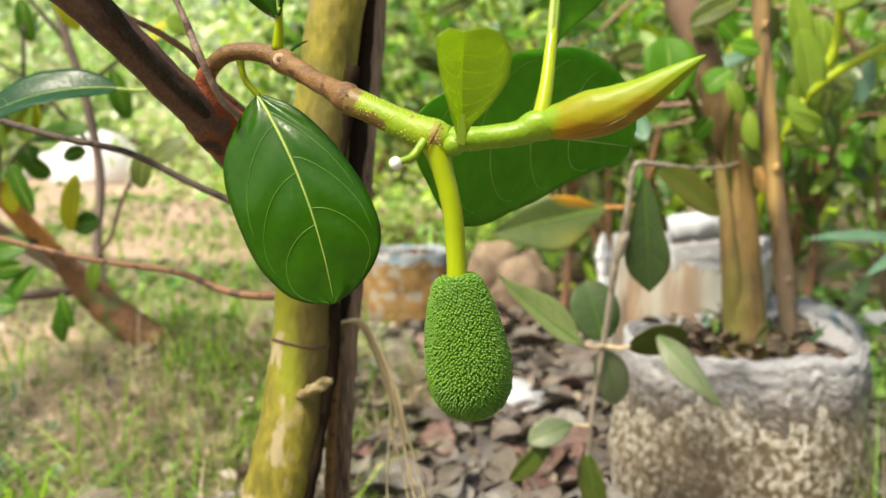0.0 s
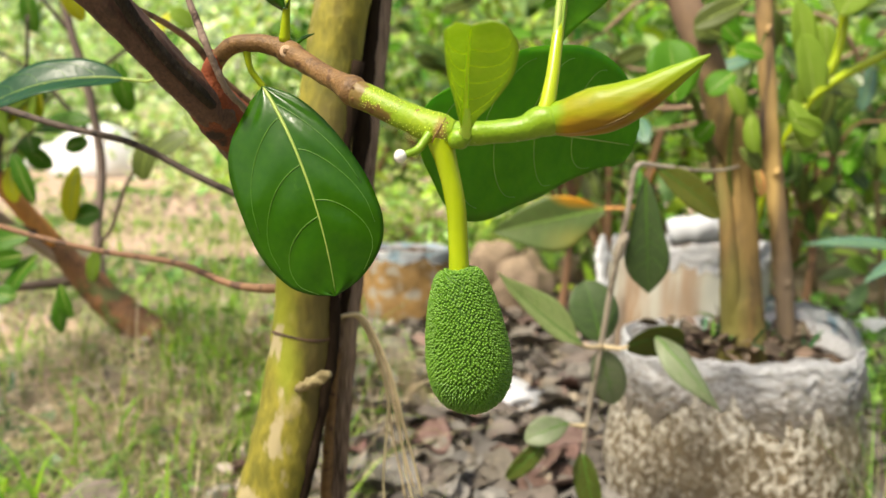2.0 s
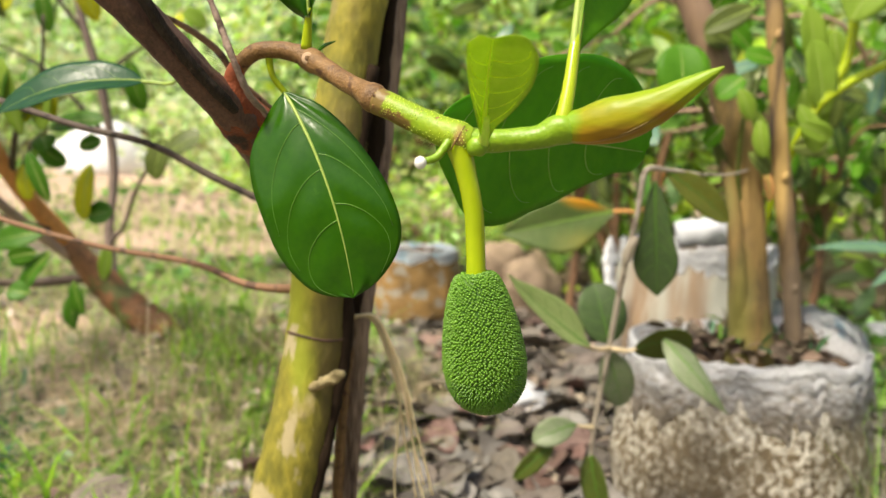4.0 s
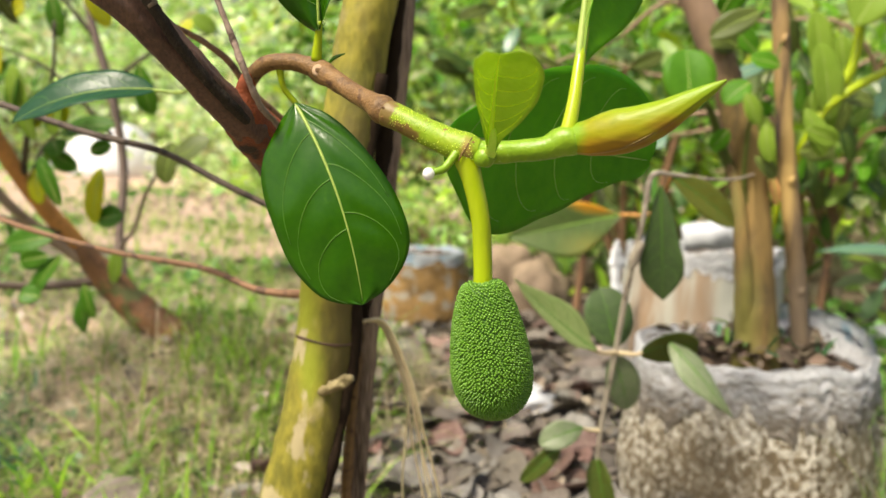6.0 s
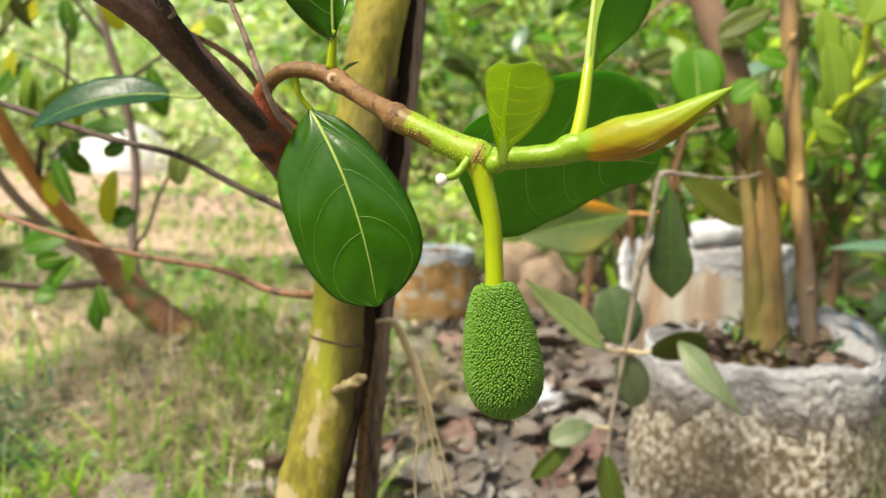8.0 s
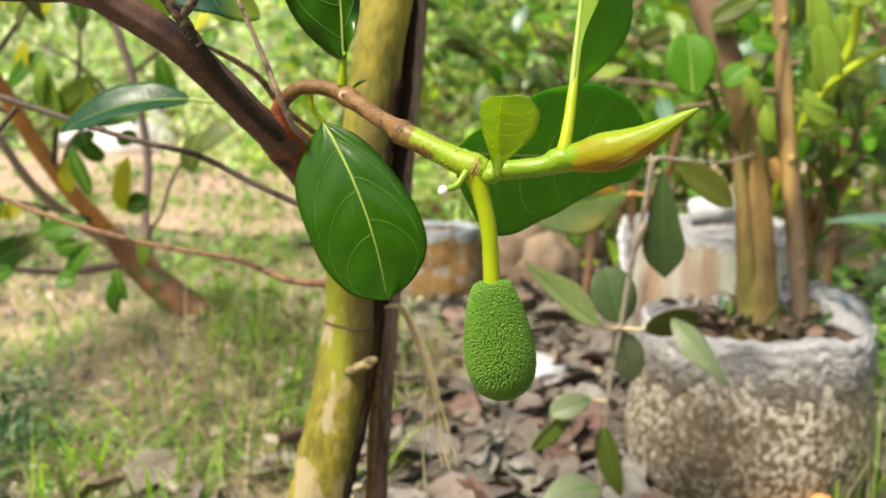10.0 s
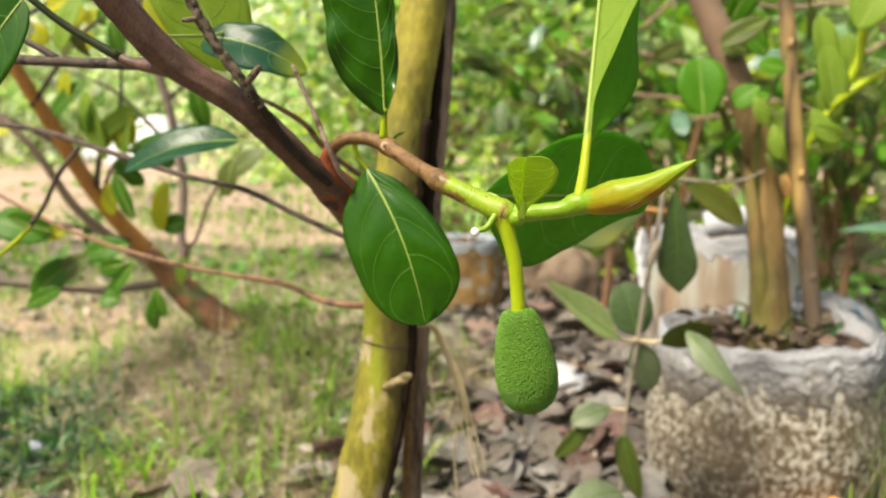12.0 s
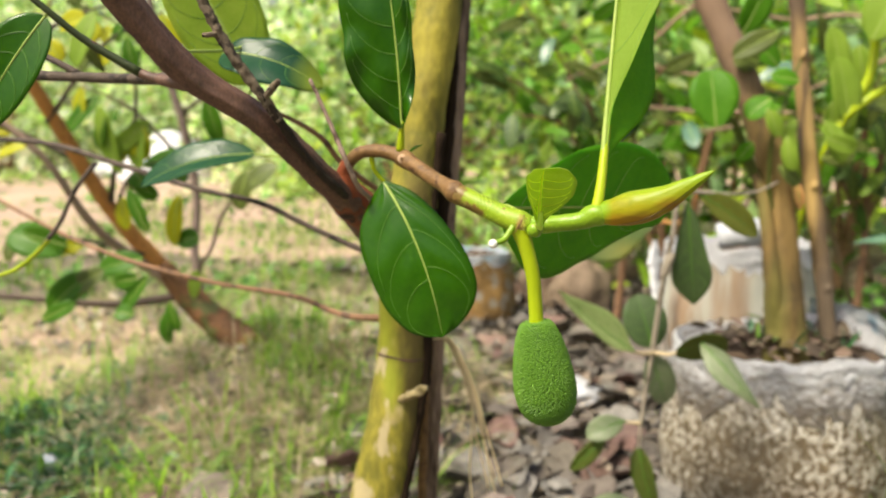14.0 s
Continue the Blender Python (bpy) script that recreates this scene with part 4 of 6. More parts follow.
leaf(tree, Blade((-0.284, 0.60, 0.827), (-0.188, 0.595, 0.793), (0.15, -0.80, 0.55), 0.056, (0.40, 0.55), droop=0.14, fold=12, sides=(0.75, 1.1), wave=0.16, seed=13.0), M_LEAF_BLUETIP, 3, 0.0008, 30, 14, vein_r=0.00022, label="blue-green leaf behind the limb")
part("leaf_stalk", tube([(-0.262, 0.602, 0.833, 0.0013), (-0.272, 0.57, 0.826, 0.0013), (-0.285, 0.48, 0.815, 0.0016)], 8, 5), M_VEIN, tree)
leaf(tree, Blade((-0.262, 0.62, 0.800), (-0.325, 0.60, 0.935), (0.3, -0.9, 0.2), 0.085, (0.5, 0.5), fold=8, wave=0.05, seed=14.0), M_LEAF_YOUNG, 4, 0.0012, 20, 12, label="sunlit yellow-green leaf behind the limb")
part("leaf_stalk", tube([(-0.262, 0.62, 0.800, 0.0015), (-0.255, 0.58, 0.785, 0.0015), (-0.245, 0.51, 0.765, 0.0018)], 8, 5), M_VEIN, tree)
leaf(tree, Blade((-0.375, 0.46, 0.842), (-0.439, 0.455, 0.752), (0.2, -0.9, 0.3), 0.052, (0.5, 0.6), droop=0.06, fold=10, wave=0.05, seed=15.0), M_LEAF, 4, 0.0009, 20, 12, label="pale-backed green leaf at the branch end")
part("leaf_stalk", tube([(-0.375, 0.46, 0.842, 0.0012), (-0.372, 0.46, 0.846, 0.0014)], 8, 3), M_VEIN, tree)

# ---- jackfruit ----
fruit = thing("jackfruit", (0.003, 0.437, 0.604), "small unripe green jackfruit with dense blunt spines on its stalk", "fruit")
PED = [(-0.010, 0.4365, 0.681, 0.0074), (-0.0085, 0.4365, 0.674, 0.0070), (-0.005, 0.436, 0.663, 0.0059), (-0.000, 0.436, 0.642, 0.0054), (0.002, 0.437, 0.620, 0.0054), (0.003, 0.437, 0.600, 0.0057)]
part("stalk", tube(PED, 24, 8, 0.03, 90), M_STALK, fruit, "smooth bright yellow-green stalk")
FRUIT_TOP, FRUIT_END = Vector((0.0022, 0.437, 0.6055)), Vector((0.0132, 0.437, 0.5272))
axis = (FRUIT_END - FRUIT_TOP)
FLEN = axis.length
axis.normalize()
fx = axis.orthogonal().normalized()
fy = axis.cross(fx)


FRUIT_SHAPE = spline([(0, 0.0060), (0.02, 0.0108), (0.08, 0.0138), (0.2, 0.0171), (0.35, 0.0198), (0.5, 0.0216), (0.65, 0.0224), (0.8, 0.0208), (0.9, 0.0169), (0.96, 0.0114), (0.99, 0.0058), (1, 0.0006)], 12)


def fruit_radius(s):
    """Blunt shoulder, widest below the middle, rounded end."""
    return float(np.interp(s, [q[0] for q in FRUIT_SHAPE], [q[1] for q in FRUIT_SHAPE]))


bm = bmesh.new()
rings = []
for i in range(33):
    s = 0.5 - 0.5 * math.cos(math.pi * i / 32)
    r = max(fruit_radius(s), 0.0005)
    rings.append([bm.verts.new(FRUIT_TOP + axis * FLEN * s + (fx * math.cos(a) + fy * math.sin(a)) * r) for a in [2 * math.pi * k / 40 for k in range(40)]])
for r0, r1 in zip(rings, rings[1:]):
    for k in range(40):
        bm.faces.new((r0[k], r0[(k + 1) % 40], r1[(k + 1) % 40], r1[k]))
bm.faces.new(rings[0])
bm.faces.new(rings[-1])
part("rind", bm, M_RIND, fruit, "matt green rind between the spines")


def spine_mesh(sharp):
    b = bmesh.new()
    prof = [(1.0, -0.25), (0.95, 0.28), (0.78 - 0.2 * sharp, 0.66), (0.48 - 0.16 * sharp, 0.91)]
    rr = [[b.verts.new((r * math.cos(2 * math.pi * k / 6), r * math.sin(2 * math.pi * k / 6), h)) for k in range(6)] for r, h in prof]
    tip = b.verts.new((0, 0, 1.0))
    for r0, r1 in zip(rr, rr[1:]):
        for k in range(6):
            b.faces.new((r0[k], r0[(k + 1) % 6], r1[(k + 1) % 6], r1[k]))
    for k in range(6):
        fc = b.faces.new((rr[-1][k], rr[-1][(k + 1) % 6], tip))
        fc.material_index = 1
    return mesh_from(b, (M_SPINE, M_SPINE_TIP))


SPINES = [spine_mesh(0.0), spine_mesh(1.0)]
rng = np.random.default_rng(5)
ss = np.linspace(0, 1, 2001)
rad = np.array([fruit_radius(s) for s in ss])
ds = np.hypot(np.diff(rad), FLEN / 2000)
area = np.concatenate([[0], np.cumsum(2 * np.pi * (rad[1:] + rad[:-1]) / 2 * ds)])
SPINE_COUNT = 4300
rest_verts, rest_faces, rest_tips = [], [], []
near = 0
for i in range(SPINE_COUNT):
    s = float(np.interp((i + 0.5) / SPINE_COUNT * area[-1], area, ss))
    an = i * 2.399963 + rng.normal(0, 0.017)
    s = min(max(s + rng.normal(0, 0.0027), 0.003), 0.9975)
    r = fruit_radius(s)
    slope = (fruit_radius(min(s + 0.004, 0.9999)) - fruit_radius(max(s - 0.004, 0.0))) / (0.008 * FLEN)
    out = fx * math.cos(an) + fy * math.sin(an)
    nrm = (out - axis * slope).normalized()
    pos = FRUIT_TOP + axis * FLEN * s + out * r
    size = 0.00092 * rng.uniform(0.86, 1.12)
    tall = 0.00112 + 0.0005 * s + 0.0006 * max(0.0, (s - 0.6) / 0.4) + rng.normal(0, 0.00012)
    m = Matrix.Translation(pos) @ nrm.to_track_quat("Z", "Y").to_matrix().to_4x4() @ Matrix.Rotation(rng.uniform(0, 6.28), 4, "Z") @ Matrix.Diagonal((size, size, tall, 1))
    kind = SPINES[1 if s > 0.72 else 0]
    if near < 300 and 0.36 < s < 0.68 and nrm.y < -0.45:
        ob = new("spine", kind)
        ob.parent = fruit
        ob.matrix_basis = Matrix.Translation(-fruit.location) @ m
        near += 1
    else:
        n0 = len(rest_verts)
        rest_verts += [m @ v.co for v in kind.vertices]
        rest_faces += [[n0 + k for k in p.vertices] for p in kind.polygons]
        rest_tips += [p.material_index for p in kind.polygons]
rest_mesh = bpy.data.meshes.new("spines")
rest_mesh.from_pydata(rest_verts, [], rest_faces)
rest_mesh.polygons.foreach_set("material_index", rest_tips)
rest = bmesh.new()
rest.from_mesh(rest_mesh)
spines = part("spines", rest, (M_SPINE, M_SPINE_TIP), fruit)
spines["kind"] = "stuff"

# ---- stake by the trunk ----
stake = thing("wooden_stake", (-0.136, 0.80, 0.0), "dark weathered wooden stake standing against the trunk", "stake")
STAKE = [(-0.045, 0.845, 1.35, 0.0130), (-0.070, 0.840, 0.934, 0.0135), (-0.078, 0.835, 0.824, 0.0136), (-0.091, 0.830, 0.655, 0.0133), (-0.108, 0.820, 0.480, 0.0129), (-0.118, 0.810, 0.312, 0.0130), (-0.136, 0.800, -0.03, 0.0134)]
part("pole", tube(STAKE, 14, 10, 0.18, 35), M_STAKE, stake)
part("bark_strip", tube([(-0.082, 0.823, 0.92, 0.003), (-0.091, 0.819, 0.80, 0.006), (-0.101, 0.816, 0.69, 0.006), (-0.108, 0.815, 0.60, 0.003)], 10, 8, 0.35, 60), M_LIMB, stake, "dark peeling bark strip")
part("bark_strip", tube([(-0.112, 0.804, 0.47, 0.003), (-0.120, 0.799, 0.40, 0.005), (-0.124, 0.796, 0.32, 0.006), (-0.129, 0.792, 0.20, 0.003)], 10, 8, 0.35, 60), M_TWIG, stake, "brown peeling bark strip")

# black strip stands in for the shade between trunk and stake
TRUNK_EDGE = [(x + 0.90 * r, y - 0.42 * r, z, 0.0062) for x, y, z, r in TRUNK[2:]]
M_BARK_SHADE = shader("black_bark_and_shade", (0.010, 0.007, 0.004), (0.045, 0.029, 0.018), 0.9, 60, 0.9, stretch=(1, 1, 0.15), spec=0.08)
part("dark_bark", tube(TRUNK_EDGE, 10, 8, 0.5, 60), M_BARK_SHADE, trunk, "black strip for the shade beside the stake")
part("bark_strip", tube([(-0.068, 0.820, 0.96, 0.005), (-0.084, 0.816, 0.78, 0.007), (-0.098, 0.810, 0.62, 0.008), (-0.108, 0.806, 0.50, 0.004)], 10, 10, 0.5, 70), M_BARK_SHADE, stake, "black fissured bark strip")

# ---- dry straw by the trunk ----
straw = thing("dry_straw", (-0.098, 0.80, 0.498), "bundle of dry straw strands hanging from the trunk", "dry grass")
STRANDS = (((-0.088, 0.792, 0.503), (-0.073, 0.79, 0.474), (-0.060, 0.785, 0.440), (-0.052, 0.78, 0.408), (-0.044, 0.78, 0.372), (-0.033, 0.775, 0.335)), ((-0.086, 0.790, 0.504), (-0.069, 0.788, 0.474), (-0.054, 0.785, 0.436), (-0.045, 0.78, 0.400), (-0.034, 0.78, 0.362), (-0.024, 0.775, 0.325)),
           ((-0.090, 0.793, 0.500), (-0.074, 0.790, 0.468), (-0.061, 0.785, 0.425), (-0.055, 0.78, 0.385), (-0.047, 0.78, 0.350), (-0.041, 0.775, 0.322)), ((-0.088, 0.790, 0.502), (-0.072, 0.786, 0.470), (-0.060, 0.781, 0.430), (-0.061, 0.776, 0.388), (-0.063, 0.772, 0.340), (-0.058, 0.770, 0.285)),
           ((-0.084, 0.791, 0.502), (-0.066, 0.788, 0.466), (-0.052, 0.784, 0.420), (-0.046, 0.78, 0.380), (-0.040, 0.777, 0.345), (-0.032, 0.772, 0.318)))
for i, rows in enumerate(STRANDS):
    rows = [(-0.118, 0.79, 0.500), (-0.103, 0.787, 0.506)] + list(rows)
    part("strand", tube([(*q, (0.0020, 0.0022, 0.0016, 0.0018, 0.0015)[i] * (1 - 0.06 * j)) for j, q in enumerate(rows)], 7, 6, 0.15, 80), M_STRAW, straw)

# ---- planter sacks ----
def sack(name, cx, cy, rx, ry, tall, drop, label, body_mat, collar_mat, seed=1.0, soil=0.03, flap=None, collar_name="folded_collar"):
    """A bulging bag of soil whose thin mouth is turned down over it in a crumpled, ragged collar."""
    z0 = height(cx, cy) - 0.01
    ob = thing(name, (cx, cy, z0), label, "sack planter")
    n = 168
    prof = np.array([(0.0, 0.88), (0.04, 0.97), (0.18, 1.03), (0.35, 1.05), (0.52, 1.03), (0.68, 1.0), (0.82, 0.98), (0.93, 0.95), (1.0, 0.93)])

    def wall(a, h):
        """The bag's radius at a turn and a height from 0 to 1."""
        ca, sa = math.cos(a), math.sin(a)
        w = float(np.interp(h, prof[:, 0], prof[:, 1]))
        w *= 1 + 0.050 * noise.noise(Vector((ca * 1.6, sa * 1.6, h * 2.2 + seed))) + 0.022 * noise.noise(Vector((ca * 5, sa * 5, h * 6 + seed)))
        return w * (1 + 0.008 * noise.noise(Vector((ca * 16, sa * 16, h * 22 + seed))))

    def rim(a):
        ca, sa = math.cos(a), math.sin(a)
        z = 0.040 * tall * noise.noise(Vector((ca * 2.2, sa * 2.2, seed + 5))) + 0.022 * tall * noise.noise(Vector((ca * 8, sa * 8, seed + 4)))
        if flap:
            z += flap[1] * max(0, math.cos(a - flap[0])) ** 10 * (1 + 0.35 * noise.noise(Vector((ca * 14, sa * 14, 5))))
        return z

    def skin(bm, rings):
        for r0, r1 in zip(rings, rings[1:]):
            for k in range(n):
                bm.faces.new((r0[k], r0[(k + 1) % n], r1[(k + 1) % n], r1[k]))

    turns = [2 * math.pi * k / n for k in range(n)]
    bm = bmesh.new()
    rings = [[bm.verts.new((cx + rx * wall(a, h) * math.cos(a), cy + ry * wall(a, h) * math.sin(a), z0 + h * tall)) for a in turns] for h in np.linspace(0, 0.96, 30)]
    skin(bm, rings)
    bm.faces.new(rings[0])
    part("bag_body", bm, body_mat, ob, "bulging bag body stained with mud")
    bm = bmesh.new()
    rings = []
    for i in range(47):
        f = i / 46
        out = []
        for a in turns:
            ca, sa = math.cos(a), math.sin(a)
            hang = drop * (1 + 0.60 * noise.noise(Vector((ca * 2.6, sa * 2.6, seed + 9))) + 0.48 * noise.noise(Vector((ca * 8, sa * 8, seed))) + 0.38 * noise.noise(Vector((ca * 21, sa * 21, seed + 3))))
            if f < 0.2:
                g = f / 0.2
                r, z = wall(a, 0.97) - 0.10 * (1 - g) ** 1.5, tall * (0.90 + 0.10 * math.sin(g * 1.57)) + rim(a) * g
            else:
                g = (f - 0.2) / 0.8
                z = tall - hang * g ** 1.1 + rim(a) * (1 - g) ** 0.6
                r = wall(a, min(max(z / tall, 0), 1)) + 0.028 * math.sin(min(1, g * 3.2) * 1.9) * (1 - 0.8 * g)
            roll = abs(noise.noise(Vector((ca * 3 + f * 0.8, sa * 3, f * 5.5 + seed)))) * 1.3 + 0.8 * abs(noise.noise(Vector((ca * 7, sa * 7 + f, f * 11 + seed))))
            fine = noise.noise(Vector((ca * 24, sa * 24, f * 14 + seed)))
            r += (0.030 * (roll - 0.30) + 0.010 * fine) * min(1, 4 * f)
            z += 0.006 * noise.noise(Vector((ca * 13, sa * 13, f * 9 + seed + 7))) * min(1, 4 * f)
            out.append(bm.verts.new((cx + rx * r * ca, cy + ry * r * sa, z0 + z)))
        rings.append(out)
    skin(bm, rings)
    bmesh.ops.solidify(bm, geom=bm.faces[:], thickness=0.0015)
    part(collar_name, bm, collar_mat, ob, "crumpled white collar turned down over the rim")
    bm = bmesh.new()
    mid = bm.verts.new((cx, cy, z0 + tall - soil + 0.01))
    rr = []
    for q in (0.2, 0.4, 0.6, 0.8, 0.95):
        rr.append([bm.verts.new((cx + rx * q * math.cos(2 * math.pi * k / 60), cy + ry * q * math.sin(2 * math.pi * k / 60), z0 + tall - soil + 0.016 * noise.noise(Vector((q * 5 * math.cos(k / 9.55), q * 5 * math.sin(k / 9.55), seed))))) for k in range(60)])
    for k in range(60):
        bm.faces.new((mid, rr[0][k], rr[0][(k + 1) % 60]))
        for a, b in zip(rr, rr[1:]):
            bm.faces.new((a[k], b[k], b[(k + 1) % 60], a[(k + 1) % 60]))
    part("soil", bm, M_SOIL, ob, "dark crumbly potting soil")
    return ob


sack_near = sack("planter_sack", 0.553, 1.50, 0.228, 0.20, 0.345, 0.085, "white woven sack planter caked with mud, rim turned down", M_MUDSACK, M_SACK, 1.7, flap=(0.62, 0.050), soil=0.040)
sack_back = sack("planter_sack", 0.660, 2.18, 0.215, 0.19, 0.455, 0.050, "tall white sack planter with a faded orange print", M_PRINT, M_SACK, 4.2, soil=0.03)
sack("planter_sack", -0.155, 3.05, 0.175, 0.16, 0.30, 0.04, "low ochre-brown sack planter with a grey rim", M_OCHRESACK, M_SACKBLUE, 7.9, soil=0.02)
bm = bmesh.new()
flap_rows = []
for i in range(25):
    a = -0.30 + 1.25 * i / 24
    col = []
    for j in range(15):
        g = j / 14
        h = 0.372 + 0.012 * math.sin(3.0 * a) - 0.125 * g
        r = 1.055 + 0.05 * math.sin(g * 3.1) + 0.07 * (abs(noise.noise(Vector((a * 4, g * 5, 3)))) - 0.2) + 0.03 * noise.noise(Vector((a * 14, g * 12, 8)))
        col.append(bm.verts.new((0.553 + 0.205 * r * math.cos(a) - 0.015, 1.50 + 0.195 * r * math.sin(a) - 0.01, h + 0.016 * noise.noise(Vector((a * 6, g * 4, 1))))))
    flap_rows.append(col)
for c0, c1 in zip(flap_rows, flap_rows[1:]):
    for j in range(14):
        bm.faces.new((c0[j], c1[j], c1[j + 1], c0[j + 1]))
bmesh.ops.solidify(bm, geom=bm.faces[:], thickness=0.002)
part("printed_flap", bm, M_SACKBLUE, sack_near, "crumpled flap with faded blue print")
bm = tube([(0.415, 1.93, 0.16, 0.016), (0.398, 1.98, 0.28, 0.020), (0.390, 2.02, 0.40, 0.024), (0.392, 2.03, 0.47, 0.012)], 20, 12, 0.6, 40, flat=0.4)
part("torn_flap", bm, M_SACK, sack_back, "torn faded strip hanging from the rim")
bm = tube([(0.565, 2.05, 0.475, 0.030), (0.63, 2.03, 0.49, 0.036), (0.70, 2.03, 0.485, 0.030), (0.73, 2.05, 0.475, 0.016)], 14, 6, 0.3, 25)
part("rolled_cloth", bm, M_PLASTER, sack_back, "rolled white cloth on the rim")

# ---- saplings in the sacks ----
M_LEAF_FRESH = shader("fresh_leaf", (0.080, 0.25, 0.012), (0.15, 0.36, 0.025), 0.45, 14, 0.05, translucent=0.5, fine=10, spec=0.2)
M_LEAF_GREYGREEN = shader("greygreen_leaf", (0.052, 0.098, 0.032), (0.112, 0.175, 0.058), 0.5, 14, 0.1, translucent=0.25, fine=10, spec=0.35)
M_LEAF_YELLOW = shader("yellow_leaf", (0.42, 0.46, 0.015), (0.58, 0.56, 0.03), 0.45, 14, 0.1, translucent=0.4, fine=10, spec=0.3)
LEAF_MATS = {"bright": M_LEAF_FRESH, "lime": M_LEAF_PALE, "yellow": M_LEAF_YELLOW, "olive": M_LEAF_OLIVE, "dull": M_LEAF_DULL, "green": M_LEAF_DARK, "orange": M_DRYORANGE}


def small_leaves(parent, rows, mats=LEAF_MATS, towards=(-0.2, -0.9, 0.35)):
    for i, (x0, y0, z0, x1, y1, z1, w, kind) in enumerate(rows):
        f = Blade((x0, y0, z0), (x1, y1, z1), (towards[0] + 0.4 * math.sin(i * 2.3), towards[1], towards[2] + 0.4 * math.cos(i * 1.7)), w, (0.6, 0.5), droop=0.06, fold=10, wave=0.08, seed=i * 1.3)
        leaf(parent, f, mats[kind], 0, 0.0014, 10, 6)


sapling = thing("jackfruit_sapling", (0.559, 1.47, 0.30), "jackfruit sapling with olive-brown trunk growing from a white sack", "tree")
SAP = [(0.553, 1.470, 0.250, 0.054), (0.551, 1.470, 0.300, 0.046), (0.547, 1.470, 0.371, 0.0400), (0.533, 1.480, 0.539, 0.0340), (0.514, 1.490, 0.690, 0.0300), (0.470, 1.500, 0.830, 0.0285), (0.428, 1.520, 0.940, 0.0290), (0.370, 1.550, 1.108, 0.0290), (0.33, 1.58, 1.40, 0.024)]
part("stem", tube([(0.532, 1.465, 0.33, 0.016), (0.520, 1.450, 0.42, 0.0150), (0.506, 1.452, 0.52, 0.0140), (0.492, 1.462, 0.62, 0.012), (0.475, 1.475, 0.68, 0.006)], 12, 8, 0.1, 30), M_SAPBARK, sapling, "second thin greenish stem")
part("trunk", tube(SAP, 20, 10, 0.10, 22), M_SAPBARK, sapling, "olive-brown trunk")
part("branch", tube([(0.505, 1.480, 0.600, 0.0150), (0.485, 1.478, 0.655, 0.0110), (0.459, 1.470, 0.709, 0.0085), (0.427, 1.450, 0.773, 0.0060), (0.382, 1.410, 0.785, 0.003)], 10, 6, 0.1), M_LEAF_OLIVE, sapling, "thin green side branch")
part("branch", tube([(0.56, 1.50, 0.48, 0.009), (0.585, 1.52, 0.58, 0.008), (0.612, 1.520, 0.663, 0.0075), (0.629, 1.500, 0.731, 0.0075), (0.674, 1.500, 0.807, 0.0080), (0.703, 1.500, 0.872, 0.0088), (0.708, 1.500, 0.968, 0.0098), (0.709, 1.500, 1.10, 0.0090)], 10, 6, 0.06), M_STALK, sapling, "lime-green young branch")
part("branch", tube([(0.650, 1.500, 0.775, 0.0089), (0.706, 1.500, 0.818, 0.0089), (0.790, 1.500, 0.864, 0.0080)], 10, 6, 0.06), M_STALK, sapling)
part("branch", tube([(0.440, 1.510, 0.915, 0.010), (0.50, 1.47, 0.93, 0.006), (0.52, 1.46, 0.945, 0.004)], 8, 6, 0.06), M_LEAF_OLIVE, sapling)
small_leaves(sapling, [
    (0.382, 1.400, 0.761, 0.376, 1.430, 0.871, 0.093, "bright"), (0.480, 1.480, 0.886, 0.431, 1.480, 0.903, 0.066, "olive"),
    (0.506, 1.450, 0.940, 0.423, 1.450, 0.897, 0.048, "olive"), (0.665, 1.500, 0.758, 0.637, 1.500, 0.895, 0.062, "lime"),
    (0.654, 1.520, 0.831, 0.631, 1.520, 0.957, 0.051, "lime"), (0.678, 1.450, 0.920, 0.743, 1.450, 1.041, 0.096, "lime"),
    (0.614, 1.500, 0.698, 0.679, 1.500, 0.708, 0.045, "olive"), (0.569, 1.520, 0.630, 0.547, 1.520, 0.766, 0.046, "lime"),
    (0.589, 1.550, 0.662, 0.648, 1.550, 0.736, 0.058, "lime"), (0.480, 1.600, 0.955, 0.528, 1.600, 1.056, 0.065, "bright"),
    (0.674, 1.560, 0.859, 0.688, 1.560, 0.721, 0.045, "lime"),
    (0.743, 1.620, 0.806, 0.805, 1.620, 0.800, 0.050, "olive"),
    (0.671, 1.600, 0.814, 0.665, 1.600, 0.741, 0.035, "lime"),
    (0.710, 1.580, 0.926, 0.730, 1.580, 0.830, 0.050, "lime"),
    (0.558, 1.600, 0.888, 0.500, 1.600, 0.941, 0.060, "bright"),
    (0.595, 1.660, 0.834, 0.637, 1.660, 0.807, 0.040, "bright"),
    (0.561, 1.620, 0.628, 0.629, 1.620, 0.550, 0.050, "olive"), (0.552, 1.462, 0.655, 0.562, 1.455, 0.600, 0.022, "orange"),
])
part("branch", tube([(0.556, 1.470, 0.890, 0.0020), (0.517, 1.430, 0.807, 0.0030), (0.496, 1.430, 0.748, 0.0035), (0.499, 1.450, 0.649, 0.0040), (0.521, 1.470, 0.567, 0.0045)], 8, 6, 0.08), M_LEAF_OLIVE, sapling, "thin green leafy shoot")
